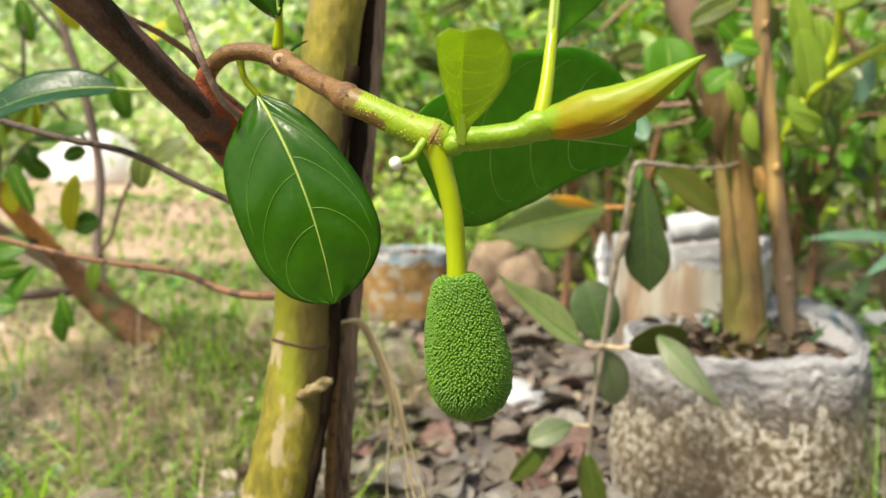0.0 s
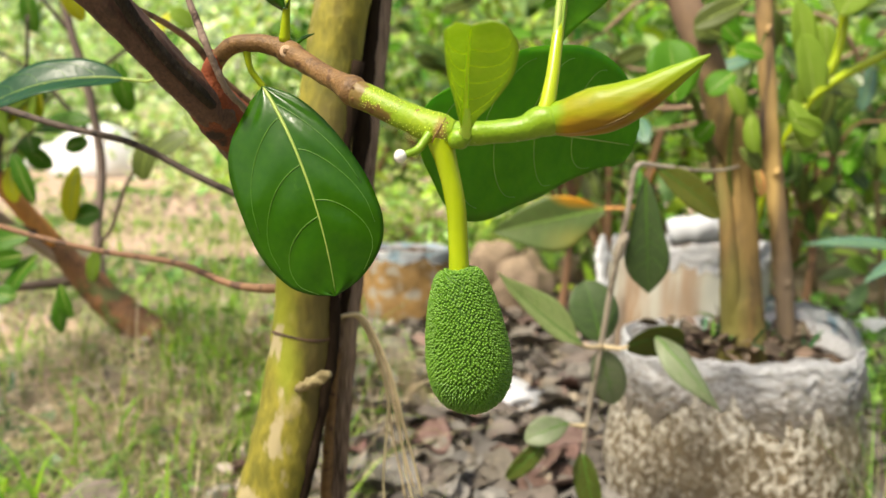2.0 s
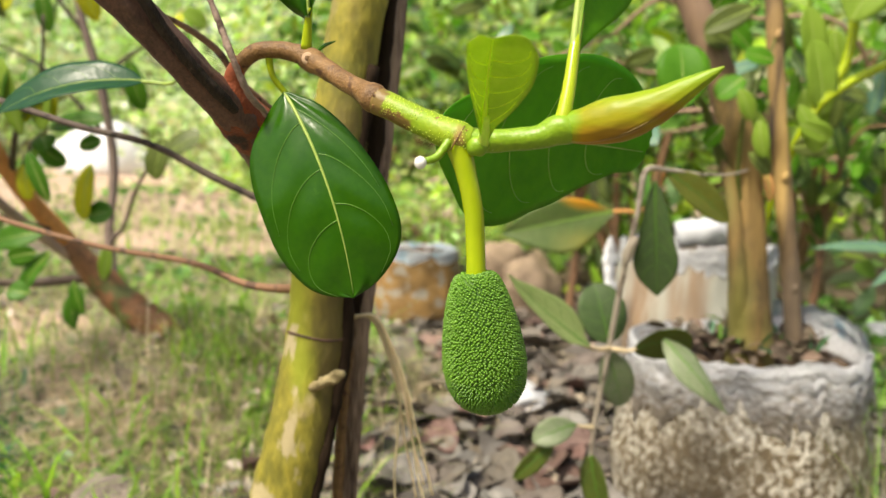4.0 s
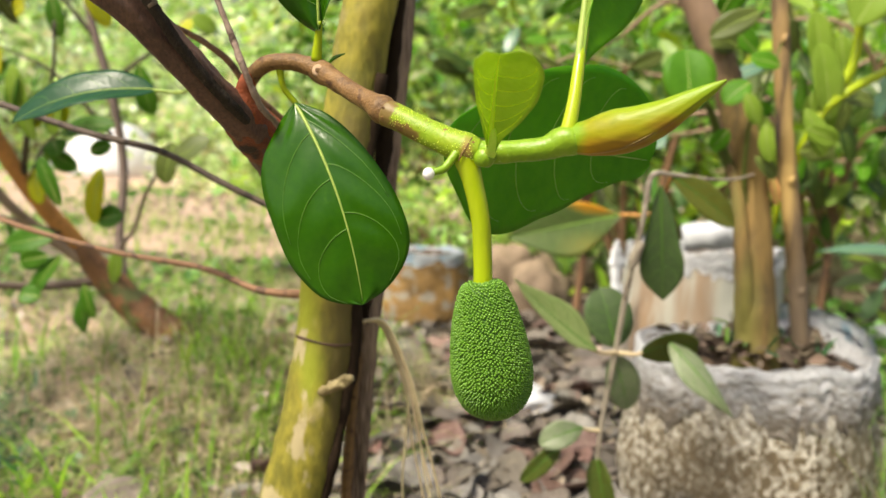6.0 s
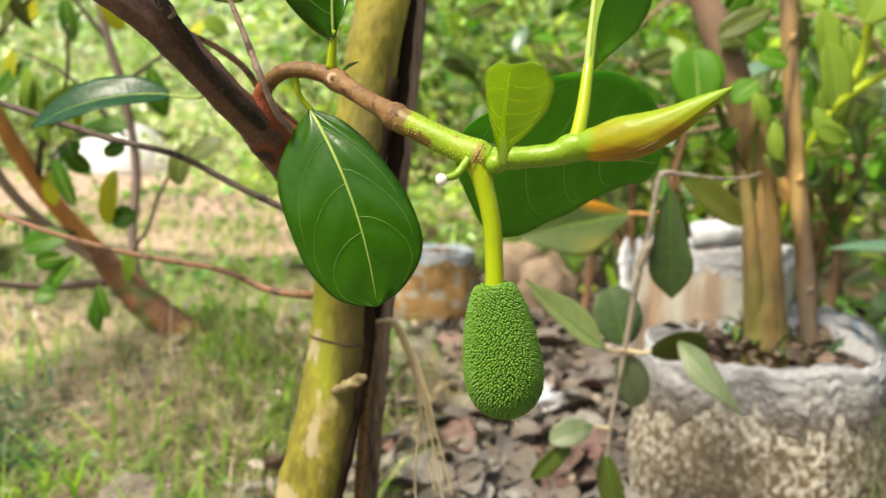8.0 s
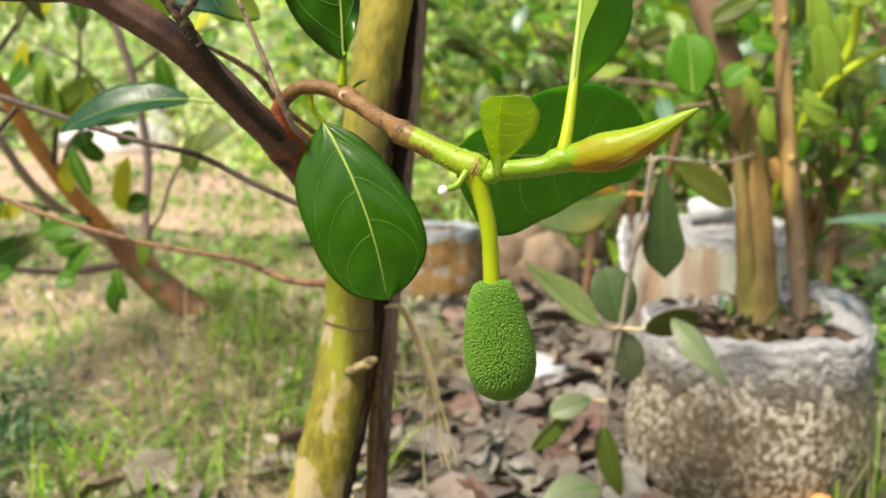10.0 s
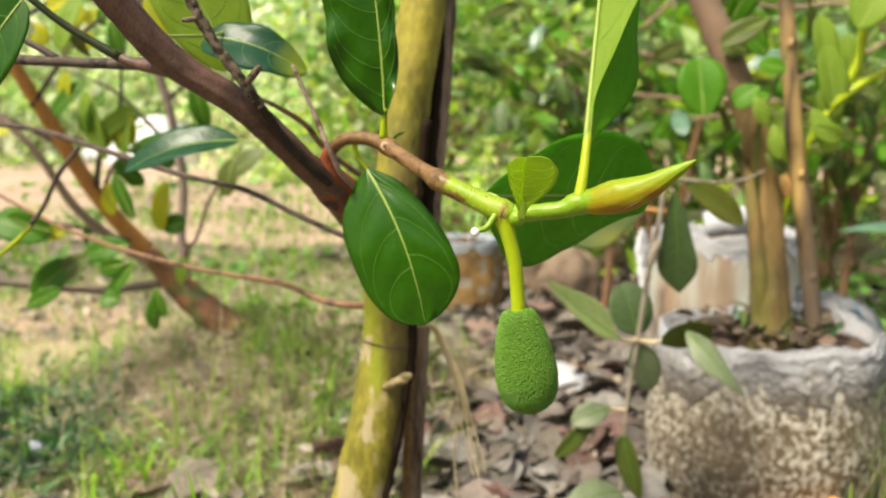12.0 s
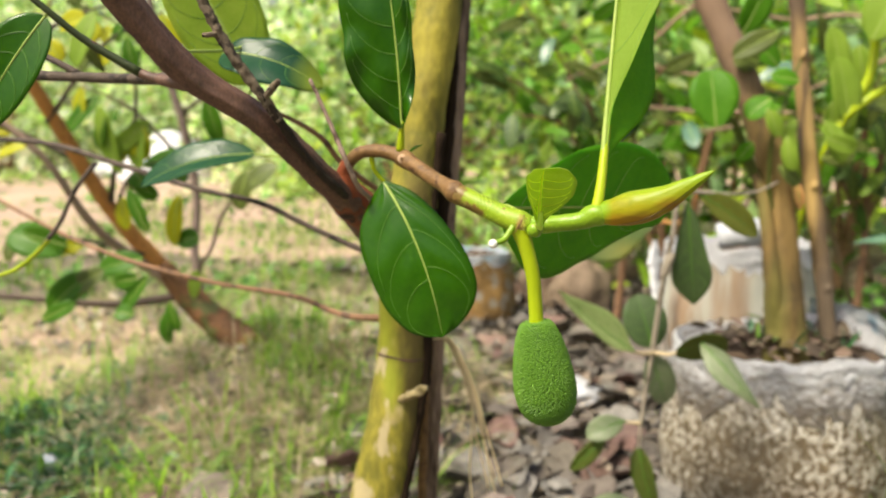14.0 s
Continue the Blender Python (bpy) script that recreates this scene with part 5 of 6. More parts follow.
small_leaves(sapling, [
    (0.488, 1.420, 0.815, 0.443, 1.420, 0.778, 0.050, "bright"),
    (0.474, 1.400, 0.794, 0.497, 1.400, 0.742, 0.035, "lime"),
    (0.512, 1.400, 0.742, 0.524, 1.400, 0.678, 0.030, "lime"),
    (0.537, 1.420, 0.845, 0.485, 1.420, 0.855, 0.040, "bright"),
    (0.595, 1.440, 0.772, 0.633, 1.440, 0.690, 0.045, "lime"),
    (0.593, 1.420, 0.738, 0.647, 1.420, 0.715, 0.040, "lime"),
    (0.462, 1.440, 0.733, 0.432, 1.440, 0.698, 0.035, "bright"),
    (0.506, 1.420, 0.687, 0.543, 1.420, 0.650, 0.030, "olive"),
])
pole = thing("wooden_pole", (0.654, 1.50, 0.29), "straight peeled wooden pole standing in the sack", "pole")
POLE = [(0.660, 1.500, 0.22, 0.0166), (0.654, 1.500, 0.278, 0.0166), (0.625, 1.500, 0.484, 0.0171), (0.591, 1.500, 0.694, 0.0169), (0.561, 1.500, 0.947, 0.0158), (0.544, 1.500, 1.094, 0.0164), (0.51, 1.50, 1.45, 0.0153)]
shaft = part("shaft", tube(POLE, 14, 10, 0.14, 25), M_POLE, pole, "tan wood with dark weathered streaks")
for q in ((0.632, 1.484, 0.436), (0.598, 1.482, 0.645), (0.567, 1.483, 0.90)):
    part("knot", tube([(q[0] - 0.004, q[1] + 0.004, q[2] - 0.006, 0.005), (q[0], q[1] + 0.002, q[2], 0.0065), (q[0] + 0.002, q[1] + 0.004, q[2] + 0.008, 0.005)], 10, 4, 0.2, 60), M_POLE, shaft)

# ---- dry vine with drooping leaves ----
vine = thing("dry_vine", (0.197, 1.15, 0.0), "thin dry tan stem with drooping dull green leaves", "plant")
STICK = [(0.52, 1.46, 0.655, 0.0020), (0.42, 1.26, 0.650, 0.0022), (0.357, 1.180, 0.650, 0.0026), (0.292, 1.150, 0.656, 0.0034), (0.259, 1.130, 0.655, 0.0044), (0.252, 1.130, 0.620, 0.0041), (0.248, 1.130, 0.586, 0.0041),
         (0.237, 1.140, 0.513, 0.0047), (0.224, 1.150, 0.395, 0.0043), (0.208, 1.150, 0.276, 0.0037), (0.203, 1.150, 0.161, 0.0038), (0.197, 1.150, -0.01, 0.0038)]
part("stem", tube(STICK, 10, 10, 0.12, 80), M_VINE, vine)
part("node", tube([(0.236, 1.136, 0.520, 0.004), (0.240, 1.136, 0.53, 0.0075), (0.245, 1.134, 0.548, 0.0070), (0.250, 1.13, 0.56, 0.004)], 10, 5, 0.3, 60), M_VINE, vine, "swollen pale node")
part("leaf_stalk", tube([(0.226, 1.148, 0.393, 0.004), (0.205, 1.145, 0.392, 0.003), (0.180, 1.130, 0.402, 0.0025)], 8, 5), M_STRAW, vine)
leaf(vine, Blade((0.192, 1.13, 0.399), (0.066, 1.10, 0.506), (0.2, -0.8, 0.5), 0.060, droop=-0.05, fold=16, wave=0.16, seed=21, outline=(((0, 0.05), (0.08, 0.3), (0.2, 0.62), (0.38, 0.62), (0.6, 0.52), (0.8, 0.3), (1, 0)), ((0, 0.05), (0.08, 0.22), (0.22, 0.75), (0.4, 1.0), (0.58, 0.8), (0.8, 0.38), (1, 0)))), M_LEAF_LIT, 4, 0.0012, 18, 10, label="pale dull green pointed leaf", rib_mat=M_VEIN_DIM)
part("leaf_stalk", tube([(0.224, 1.15, 0.392, 0.004), (0.250, 1.145, 0.391, 0.003), (0.262, 1.142, 0.395, 0.002)], 8, 5), M_STRAW, vine)
leaf(vine, Blade((0.258, 1.145, 0.393), (0.345, 1.15, 0.405), (-0.1, -0.85, -0.5), 0.062, (0.6, 0.4), droop=-0.10, fold=10, wave=0.06, seed=22), M_LEAF_OLIVE, 3, 0.0012, 16, 10, label="shaded olive leaf curled under itself", rib_mat=M_VEIN_DIM)
leaf(vine, Blade((0.301, 1.142, 0.411), (0.384, 1.092, 0.316), (0.25, -0.75, 0.55), 0.062, droop=0.15, bow=0.10, fold=-16, wave=0.10, seed=23, outline=(((0, 0.1), (0.1, 0.5), (0.28, 0.9), (0.45, 0.8), (0.7, 0.42), (0.88, 0.16), (1, 0)), ((0, 0.1), (0.1, 0.42), (0.3, 0.8), (0.5, 0.8), (0.7, 0.5), (0.88, 0.2), (1, 0)))), M_LEAF_DULL, 3, 0.0012, 18, 10, label="grey-green leaf bent downwards", rib_mat=M_VEIN_DIM)
leaf(vine, Blade((0.226, 1.16, 0.398), (0.204, 1.19, 0.482), (-0.1, -0.9, 0.3), 0.072, (0.5, 0.5), droop=0.05, fold=8, wave=0.05, seed=24), M_LEAF_GREYGREEN, 3, 0.0012, 16, 10, label="round dark green leaf", rib_mat=M_VEIN_DIM)
leaf(vine, Blade((0.222, 1.155, 0.385), (0.252, 1.17, 0.300), (0.1, -0.9, 0.2), 0.055, (0.5, 0.6), droop=0.05, fold=12, wave=0.05, seed=25), M_LEAF_DULL, 3, 0.0012, 16, 10, rib_mat=M_VEIN_DIM)
part("leaf_stalk", tube([(0.208, 1.15, 0.272, 0.0035), (0.19, 1.145, 0.274, 0.0025), (0.178, 1.14, 0.278, 0.002)], 8, 5), M_STRAW, vine)
leaf(vine, Blade((0.180, 1.14, 0.279), (0.114, 1.12, 0.258), (0.1, -0.75, 0.6), 0.042, (0.85, 0.6), droop=0.12, fold=8, wave=0.08, seed=26), M_LEAF_DULL, 3, 0.0012, 16, 10, rib_mat=M_VEIN_DIM)
leaf(vine, Blade((0.145, 1.13, 0.256), (0.088, 1.12, 0.200), (0.2, -0.9, 0.1), 0.031, (0.6, 0.6), droop=0.05, fold=10, wave=0.05, seed=27), M_LEAF_OLIVE, 3, 0.0012, 16, 10, rib_mat=M_VEIN_DIM)
leaf(vine, Blade((0.204, 1.148, 0.23), (0.232, 1.13, 0.12), (-0.6, -0.7, 0.2), 0.045, (0.5, 0.8), droop=0.05, fold=14, wave=0.05, seed=31), M_LEAF_OLIVE, 3, 0.0012, 16, 10, rib_mat=M_VEIN_DIM)
leaf(vine, Blade((0.274, 1.14, 0.640), (0.289, 1.15, 0.472), (-0.25, -0.95, 0.15), 0.066, droop=0.04, fold=12, wave=0.08, seed=28, outline=(((0, 0.06), (0.12, 0.34), (0.3, 0.58), (0.5, 0.78), (0.66, 0.96), (0.80, 0.84), (0.92, 0.4), (1, 0)), ((0, 0.06), (0.12, 0.32), (0.3, 0.56), (0.5, 0.8), (0.68, 1.0), (0.82, 0.82), (0.93, 0.36), (1, 0)))), M_LEAF_GREYGREEN, 5, 0.0012, 20, 10, label="long dark grey-green hanging leaf", rib_mat=M_VEIN_DIM)
leaf(vine, Blade((0.290, 1.152, 0.655), (0.396, 1.18, 0.582), (-0.1, -0.85, 0.45), 0.050, (0.75, 0.7), droop=0.05, fold=10, wave=0.08, seed=29), M_LEAF_OCHRE, 4, 0.0012, 18, 10, label="olive-yellow leaf under the bent stem", rib_mat=M_VEIN_DIM)
part("leaf_stalk", tube([(0.292, 1.155, 0.652, 0.003), (0.310, 1.30, 0.600, 0.003), (0.324, 1.45, 0.575, 0.0035), (0.322, 1.572, 0.567, 0.0045), (0.308, 1.60, 0.564, 0.0035)], 8, 6), M_DRYORANGE, vine, "yellowing leaf stalk")
leaf(vine, Blade((0.312, 1.598, 0.565), (0.085, 1.60, 0.512), (0.05, -0.95, 0.15), 0.130, droop=0.03, fold=12, wave=0.05, seed=30, outline=(((0, 0.04), (0.1, 0.30), (0.25, 0.72), (0.42, 1.02), (0.6, 0.92), (0.8, 0.5), (0.93, 0.18), (1, 0)), ((0, 0.04), (0.1, 0.22), (0.25, 0.55), (0.42, 0.72), (0.6, 0.66), (0.8, 0.4), (0.93, 0.15), (1, 0)))), M_LEAF_TURN, 5, 0.0014, 22, 12, label="dull green leaf turning orange along one side", rib_mat=M_VEIN_MID)
leaf(vine, Blade((0.203, 1.15, 0.125), (0.105, 1.10, 0.118), (0.1, -0.4, 0.9), 0.060, (0.5, 0.6), droop=0.12, fold=8, wave=0.06, seed=32), M_LEAF_DULL, 3, 0.0012, 16, 10, rib_mat=M_VEIN_DIM)

# ---- ochre-stemmed shrub ----
M_LEAF_YARD = shader("yard_leaf", (0.045, 0.160, 0.010), (0.105, 0.255, 0.020), 0.42, 14, 0.05, translucent=0.4, fine=10, spec=0.22)
YARD_MATS = dict(LEAF_MATS, green=M_LEAF_YARD)
M_GREYPINK = shader("grey_pink_bark", (0.12, 0.085, 0.068), (0.25, 0.185, 0.150), 0.75, 40, 0.6)
M_PINKTWIG = shader("pinkish_bark", (0.26, 0.18, 0.13), (0.44, 0.32, 0.235), 0.75, 30, 0.6)
M_STUMP = shader("mottled_bark", (0.085, 0.045, 0.022), (0.33, 0.155, 0.062), 0.75, 20, 0.9, spots=(0.12, 0.13, 0.04), spot_scale=22, spot_amount=0.46, spot_detail=6, contrast=0.14)
shrub = thing("ochre_shrub", (-0.56, 1.83, 0.18), "leaning shrub with ochre-brown branches and rounded green leaves", "shrub")
BRY = [(-1.25, 1.35, 1.35, 0.0088), (-1.084, 1.450, 1.032, 0.0118), (-1.032, 1.500, 0.913, 0.0133), (-1.003, 1.600, 0.766, 0.0162), (-0.961, 1.700, 0.598, 0.0184), (-0.882, 1.780, 0.449, 0.0216), (-0.822, 1.800, 0.365, 0.0345), (-0.752, 1.800, 0.299, 0.0375), (-0.660, 1.795, 0.235, 0.0370), (-0.58, 1.84, 0.15, 0.038), (-0.54, 1.88, 0.08, 0.036)]
part("stem", tube(BRY[:6], 16, 10, 0.10, 25), M_OCHRE, shrub, "ochre-brown leaning stem")
part("stem_base", tube(BRY[5:], 16, 10, 0.16, 25), M_STUMP, shrub, "darker mottled stem base")
part("stem", tube([(-1.25, 1.45, 0.98, 0.0066), (-1.138, 1.500, 0.845, 0.0079), (-1.029, 1.550, 0.723, 0.0082), (-0.980, 1.650, 0.563, 0.0105), (-0.911, 1.750, 0.454, 0.0129), (-0.826, 1.800, 0.372, 0.0106)], 12, 10, 0.10, 25), M_PINKTWIG, shrub)
part("branch", tube([(-0.840, 1.800, 0.365, 0.0125), (-0.951, 1.700, 0.364, 0.0096), (-1.062, 1.600, 0.392, 0.0070), (-1.181, 1.500, 0.428, 0.0055)], 10, 8, 0.10, 40), M_GREYPINK, shrub)
part("branch", tube([(-0.79, 1.81, 0.34, 0.0115), (-0.822, 1.86, 0.47, 0.0108), (-0.825, 1.900, 0.62, 0.0108), (-0.851, 1.900, 0.805, 0.0108), (-0.895, 1.900, 0.972, 0.0100), (-0.94, 1.90, 1.25, 0.009)], 10, 8, 0.08, 30), M_GREYPINK, shrub, "upright grey branch")
part("branch", tube([(-0.80, 1.79, 0.36, 0.0055), (-0.745, 1.70, 0.46, 0.0045), (-0.70, 1.65, 0.50, 0.0040), (-0.66, 1.62, 0.58, 0.0036), (-0.57, 1.50, 0.66, 0.003)], 8, 8, 0.1), M_GREYPINK, shrub)
part("branch", tube([(-0.96, 1.70, 0.60, 0.008), (-0.90, 1.62, 0.70, 0.006), (-0.84, 1.60, 0.80, 0.004), (-0.83, 1.60, 0.92, 0.003)], 8, 8, 0.1), M_GREYTWIG, shrub)
small_leaves(shrub, [
    (-0.968, 1.500, 0.517, -1.091, 1.500, 0.561, 0.085, "green"), (-1.048, 1.550, 0.376, -0.949, 1.550, 0.459, 0.070, "green"), (-1.005, 1.550, 0.408, -0.909, 1.550, 0.471, 0.051, "olive"),
    (-0.840, 1.600, 0.489, -0.948, 1.600, 0.464, 0.058, "green"), (-0.829, 1.600, 0.450, -0.904, 1.600, 0.345, 0.045, "green"), (-0.825, 1.700, 0.350, -0.838, 1.700, 0.265, 0.062, "green"),
    (-0.767, 1.700, 0.377, -0.756, 1.700, 0.446, 0.030, "lime"), (-0.878, 1.600, 0.682, -0.918, 1.600, 0.833, 0.051, "lime"), (-0.825, 1.600, 0.788, -0.838, 1.600, 0.694, 0.060, "lime"),
    (-0.804, 1.600, 0.800, -0.901, 1.600, 0.727, 0.044, "lime"), (-0.800, 1.700, 0.515, -0.744, 1.700, 0.528, 0.054, "green"),
], YARD_MATS)
small_leaves(shrub, [
    (-0.555, 1.500, 0.685, -0.577, 1.500, 0.607, 0.056, "olive"), (-1.032, 1.500, 0.367, -0.952, 1.500, 0.405, 0.037, "green"),
    (-0.789, 1.650, 0.662, -0.742, 1.650, 0.678, 0.036, "green"), (-0.779, 1.500, 0.558, -0.816, 1.500, 0.652, 0.032, "green"),
    (-0.600, 1.600, 0.640, -0.520, 1.600, 0.696, 0.056, "olive"),
    (-0.784, 1.600, 0.390, -0.764, 1.600, 0.320, 0.050, "green"), (-0.806, 1.500, 0.461, -0.861, 1.500, 0.450, 0.043, "green"), (-0.822, 1.500, 0.380, -0.865, 1.500, 0.385, 0.043, "green"),
], YARD_MATS)

M_HEAP = shader("brown_earth", (0.17, 0.125, 0.09), (0.42, 0.33, 0.25), 0.95, 6, 0.9)
small_leaves(shrub, [
    (-0.830, 1.600, 0.792, -0.823, 1.600, 0.713, 0.060, "yellow"),
    (-0.868, 1.620, 0.784, -0.855, 1.620, 0.730, 0.050, "green"),
    (-0.907, 1.600, 0.818, -0.923, 1.600, 0.737, 0.050, "green"),
    (-0.907, 1.620, 0.734, -0.873, 1.620, 0.716, 0.045, "yellow"),
    (-0.787, 1.700, 0.628, -0.808, 1.700, 0.507, 0.050, "yellow"),
    (-0.960, 1.500, 0.533, -1.058, 1.500, 0.564, 0.060, "green"),
    (-0.940, 1.600, 0.971, -0.911, 1.600, 1.019, 0.050, "yellow"),
    (-1.030, 1.600, 0.979, -0.995, 1.600, 0.936, 0.050, "yellow"),
], YARD_MATS)
# finer leafy branchlets of the shrub
rng = np.random.default_rng(77)
for k, (x, y, z, dx, dz) in enumerate(((-1.02, 1.56, 0.80, 0.30, 0.22), (-1.00, 1.62, 0.72, -0.26, 0.10), (-0.95, 1.70, 0.58, 0.10, 0.12), (-0.90, 1.74, 0.48, -0.30, 0.06), (-0.86, 1.90, 0.82, 0.28, 0.12), (-0.85, 1.90, 0.70, -0.24, 0.20), (-0.88, 1.90, 0.92, -0.20, 0.18), (-1.05, 1.50, 0.93, 0.26, 0.10))):
    p = [np.array((x, y, z)), np.array((x + dx * 0.5, y - 0.03, z + dz * 0.7)), np.array((x + dx, y - 0.05, z + dz))]
    part("branchlet", tube([(*p[0], 0.006), (*p[1], 0.004), (*p[2], 0.002)], 7, 5, 0.1, 40), M_GREYTWIG, shrub)
    rows = []
    for i in range(5):
        t = 0.3 + 0.17 * i
        c = p[0] * (1 - t) ** 2 + 2 * p[1] * t * (1 - t) + p[2] * t * t
        d = np.array((dx * 0.12 + rng.normal(0, 0.03), rng.normal(0, 0.025), -0.03 + rng.normal(0, 0.04)))
        rows.append((*c, *(c + d), 0.040 + 0.015 * rng.random(), ("green", "yellow", "lime", "green", "olive")[int(rng.integers(0, 5))]))
    small_leaves(shrub, rows, YARD_MATS)

# ---- things lying in the yard ----
def crumple(name, at, size, material, label, category, seed, flat=0.5, sub=4, rough=1.0):
    """A lumpy, creased heap or stone."""
    bm = bmesh.new()
    bmesh.ops.create_icosphere(bm, subdivisions=sub, radius=1.0)
    for v in bm.verts:
        n = (noise.noise(v.co * 1.3 + Vector((seed, 0, 0))) * 0.35 + noise.noise(v.co * 4 + Vector((seed, 3, 0))) * 0.12) * rough
        v.co *= 1 + n
        v.co.z = max(v.co.z, -flat)
        v.co = Vector((v.co.x * size[0], v.co.y * size[1], v.co.z * size[2]))
    z = height(at[0], at[1]) + flat * size[2] - 0.01
    ob = new(name, mesh_from(bm, material))
    ob.location = (at[0], at[1], z)
    return tagged(ob, label, category)


M_SCRAPBLUE = shader("scrap_plastic", (0.15, 0.185, 0.24), (0.30, 0.345, 0.41), 0.45, 20, 0.5)
crumple("stone", (0.36, 3.60), (0.14, 0.13, 0.15), M_STONE, "rounded tan stone on the littered soil", "stone", 3.0)
crumple("stone", (0.62, 3.95), (0.10, 0.10, 0.09), M_STONE, "small tan stone on the littered soil", "stone", 9.0)
crumple("stone", (-0.35, 2.55), (0.09, 0.08, 0.06), M_DEAD, "dark grey stone in the grass", "stone", 5.0)
crumple("plastic_sheet", (0.135, 2.02), (0.125, 0.10, 0.045), M_PLASTER, "crumpled white plastic sheet on the soil", "plastic sheet", 6.0)
crumple("plastic_scrap", (-0.990, 1.41), (0.030, 0.024, 0.056), M_SCRAPBLUE, "blue-grey plastic scrap among the grass", "scrap", 8.0)
crumple("earth_mound", (2.05, 4.0), (0.62, 0.42, 0.15), M_HEAP, "brown earth mound beside the planter sacks", "earth mound", 14.0, 0.2, rough=1.5)
crumple("earth_mound", (2.9, 4.6), (0.75, 0.5, 0.26), M_HEAP, "brown earth mound beside the planter sacks", "earth mound", 17.0, 0.2, rough=1.5)
crumple("stone", (1.62, 2.98), (0.10, 0.08, 0.055), M_PLASTER, "pale grey stone beside the planter sacks", "stone", 41.0)
crumple("stone", (1.83, 3.55), (0.17, 0.11, 0.075), M_STONE, "flat tan stone beside the planter sacks", "stone", 42.0)
crumple("stone", (1.52, 3.5), (0.12, 0.10, 0.06), M_STONE, "flat tan stone beside the planter sacks", "stone", 43.0)
crumple("stone", (0.30, 3.25), (0.125, 0.11, 0.16), M_STONE, "rounded tan stone on the littered soil", "stone", 44.0)
crumple("stone", (0.20, 3.42), (0.13, 0.10, 0.20), M_STONE, "upright tan stone on the littered soil", "stone", 45.0)
crumple("plastic_sheet", (2.62, 5.05), (0.16, 0.12, 0.07), M_PLASTER, "white plastic sheet on the far soil", "plastic sheet", 46.0)
for i, (x, y, top, r) in enumerate(((2.42, 5.0, 0.93, 0.055), (2.56, 5.1, 0.86, 0.045), (2.29, 5.25, 0.80, 0.04))):
    post = thing("wooden_post", (x, y, height(x, y)), "weathered grey-tan wooden post in the soil", "post", "wooden posts")
    part("shaft", tube([(x, y, height(x, y) - 0.03, r * 1.1), (x + 0.01, y, 0.5, r), (x, y, top - 0.02, r * 0.95), (x, y, top, r * 0.7)], 12, 6, 0.15, 12), M_VINE, post)
crumple("white_tarp", (-4.9, 11.2), (0.62, 0.5, 0.62), M_TARP, "white tarpaulin heap on the far soil", "tarpaulin", 33.0, 0.15, rough=0.45)
crumple("white_tarp", (-5.9, 12.4), (0.7, 0.5, 0.30), M_TARP, "low white tarpaulin heap on the far soil", "tarpaulin", 12.0, 0.35, rough=0.5)
for i, (x, y) in enumerate(((-0.62, 2.75), (-0.48, 2.80), (-0.78, 2.78))):
    crumple("stone", (x, y), (0.075, 0.05, 0.035), M_PLASTER, "pale stone half hidden in the grass", "stone", 20.0 + i)

M_TANTWIG = shader("tan_twig", (0.24, 0.15, 0.10), (0.44, 0.30, 0.20), 0.75, 40, 0.5)
twigs = thing("dead_twigs", (1.3, 3.0, 0.02), "long bare brown twigs leaning among the shrubs", "twigs")
for i, (x0, z0, x1, z1, y) in enumerate(((0.30, 1.08, 1.00, 0.86, 3.0), (0.9, 0.64, 1.9, 0.68, 2.9), (0.45, 0.72, 1.25, 0.78, 3.1), (0.2, 0.95, 0.75, 1.12, 2.72), (0.55, 1.2, 1.3, 1.02, 2.65), (0.9, 0.85, 1.6, 1.05, 2.7), (1.1, 1.25, 1.7, 0.95, 2.6), (0.35, 0.86, 0.95, 0.74, 2.6))):
    part("twig", tube([(x0, y, z0, 0.004), ((x0 + x1) / 2, y + 0.05, (z0 + z1) / 2 + 0.03, 0.006), (x1, y, z1, 0.008), (x1 + 0.45, y + 0.5, 0.0, 0.010)], 8, 8, 0.15, 15), M_TANTWIG, twigs)

M_SCRAPSOIL = shader("soil_scrap", (0.05, 0.036, 0.025), (0.17, 0.125, 0.085), 0.85, 8, 0.2, island=0.5)
# fallen leaves: a few curled shapes, laid out again and again
FALLEN = []
for i, mat in enumerate((M_DRY, M_DRYPALE, M_DRYRED, M_DRY, M_DRYPALE, M_DRYRED)):
    f = Blade((-0.5, 0, 0.06), (0.5, 0, 0.05), (0, 0, 1), 0.55 + 0.06 * (i % 3), (0.55, 0.6), droop=-0.10 + 0.05 * (i % 4), bow=0.04 * (i % 3 - 1), fold=12 + 6 * (i % 3), wave=0.35, twist=18 * (i % 3 - 1), curl=0.25, seed=40 + i)
    bm = lamina(f, 12, 8, 0.006)
    tube([(*f(u, 0), 0.014 * (1.1 - u)) for u in (0.0, 0.3, 0.6, 0.95)] , 5, 2, bm=bm)
    FALLEN.append((mesh_from(bm, mat), ("curled brown fallen leaf on the soil", "bleached grey-tan fallen leaf on the soil", "russet fallen leaf on the soil")[i % 3]))
rng = np.random.default_rng(11)
placed = 0
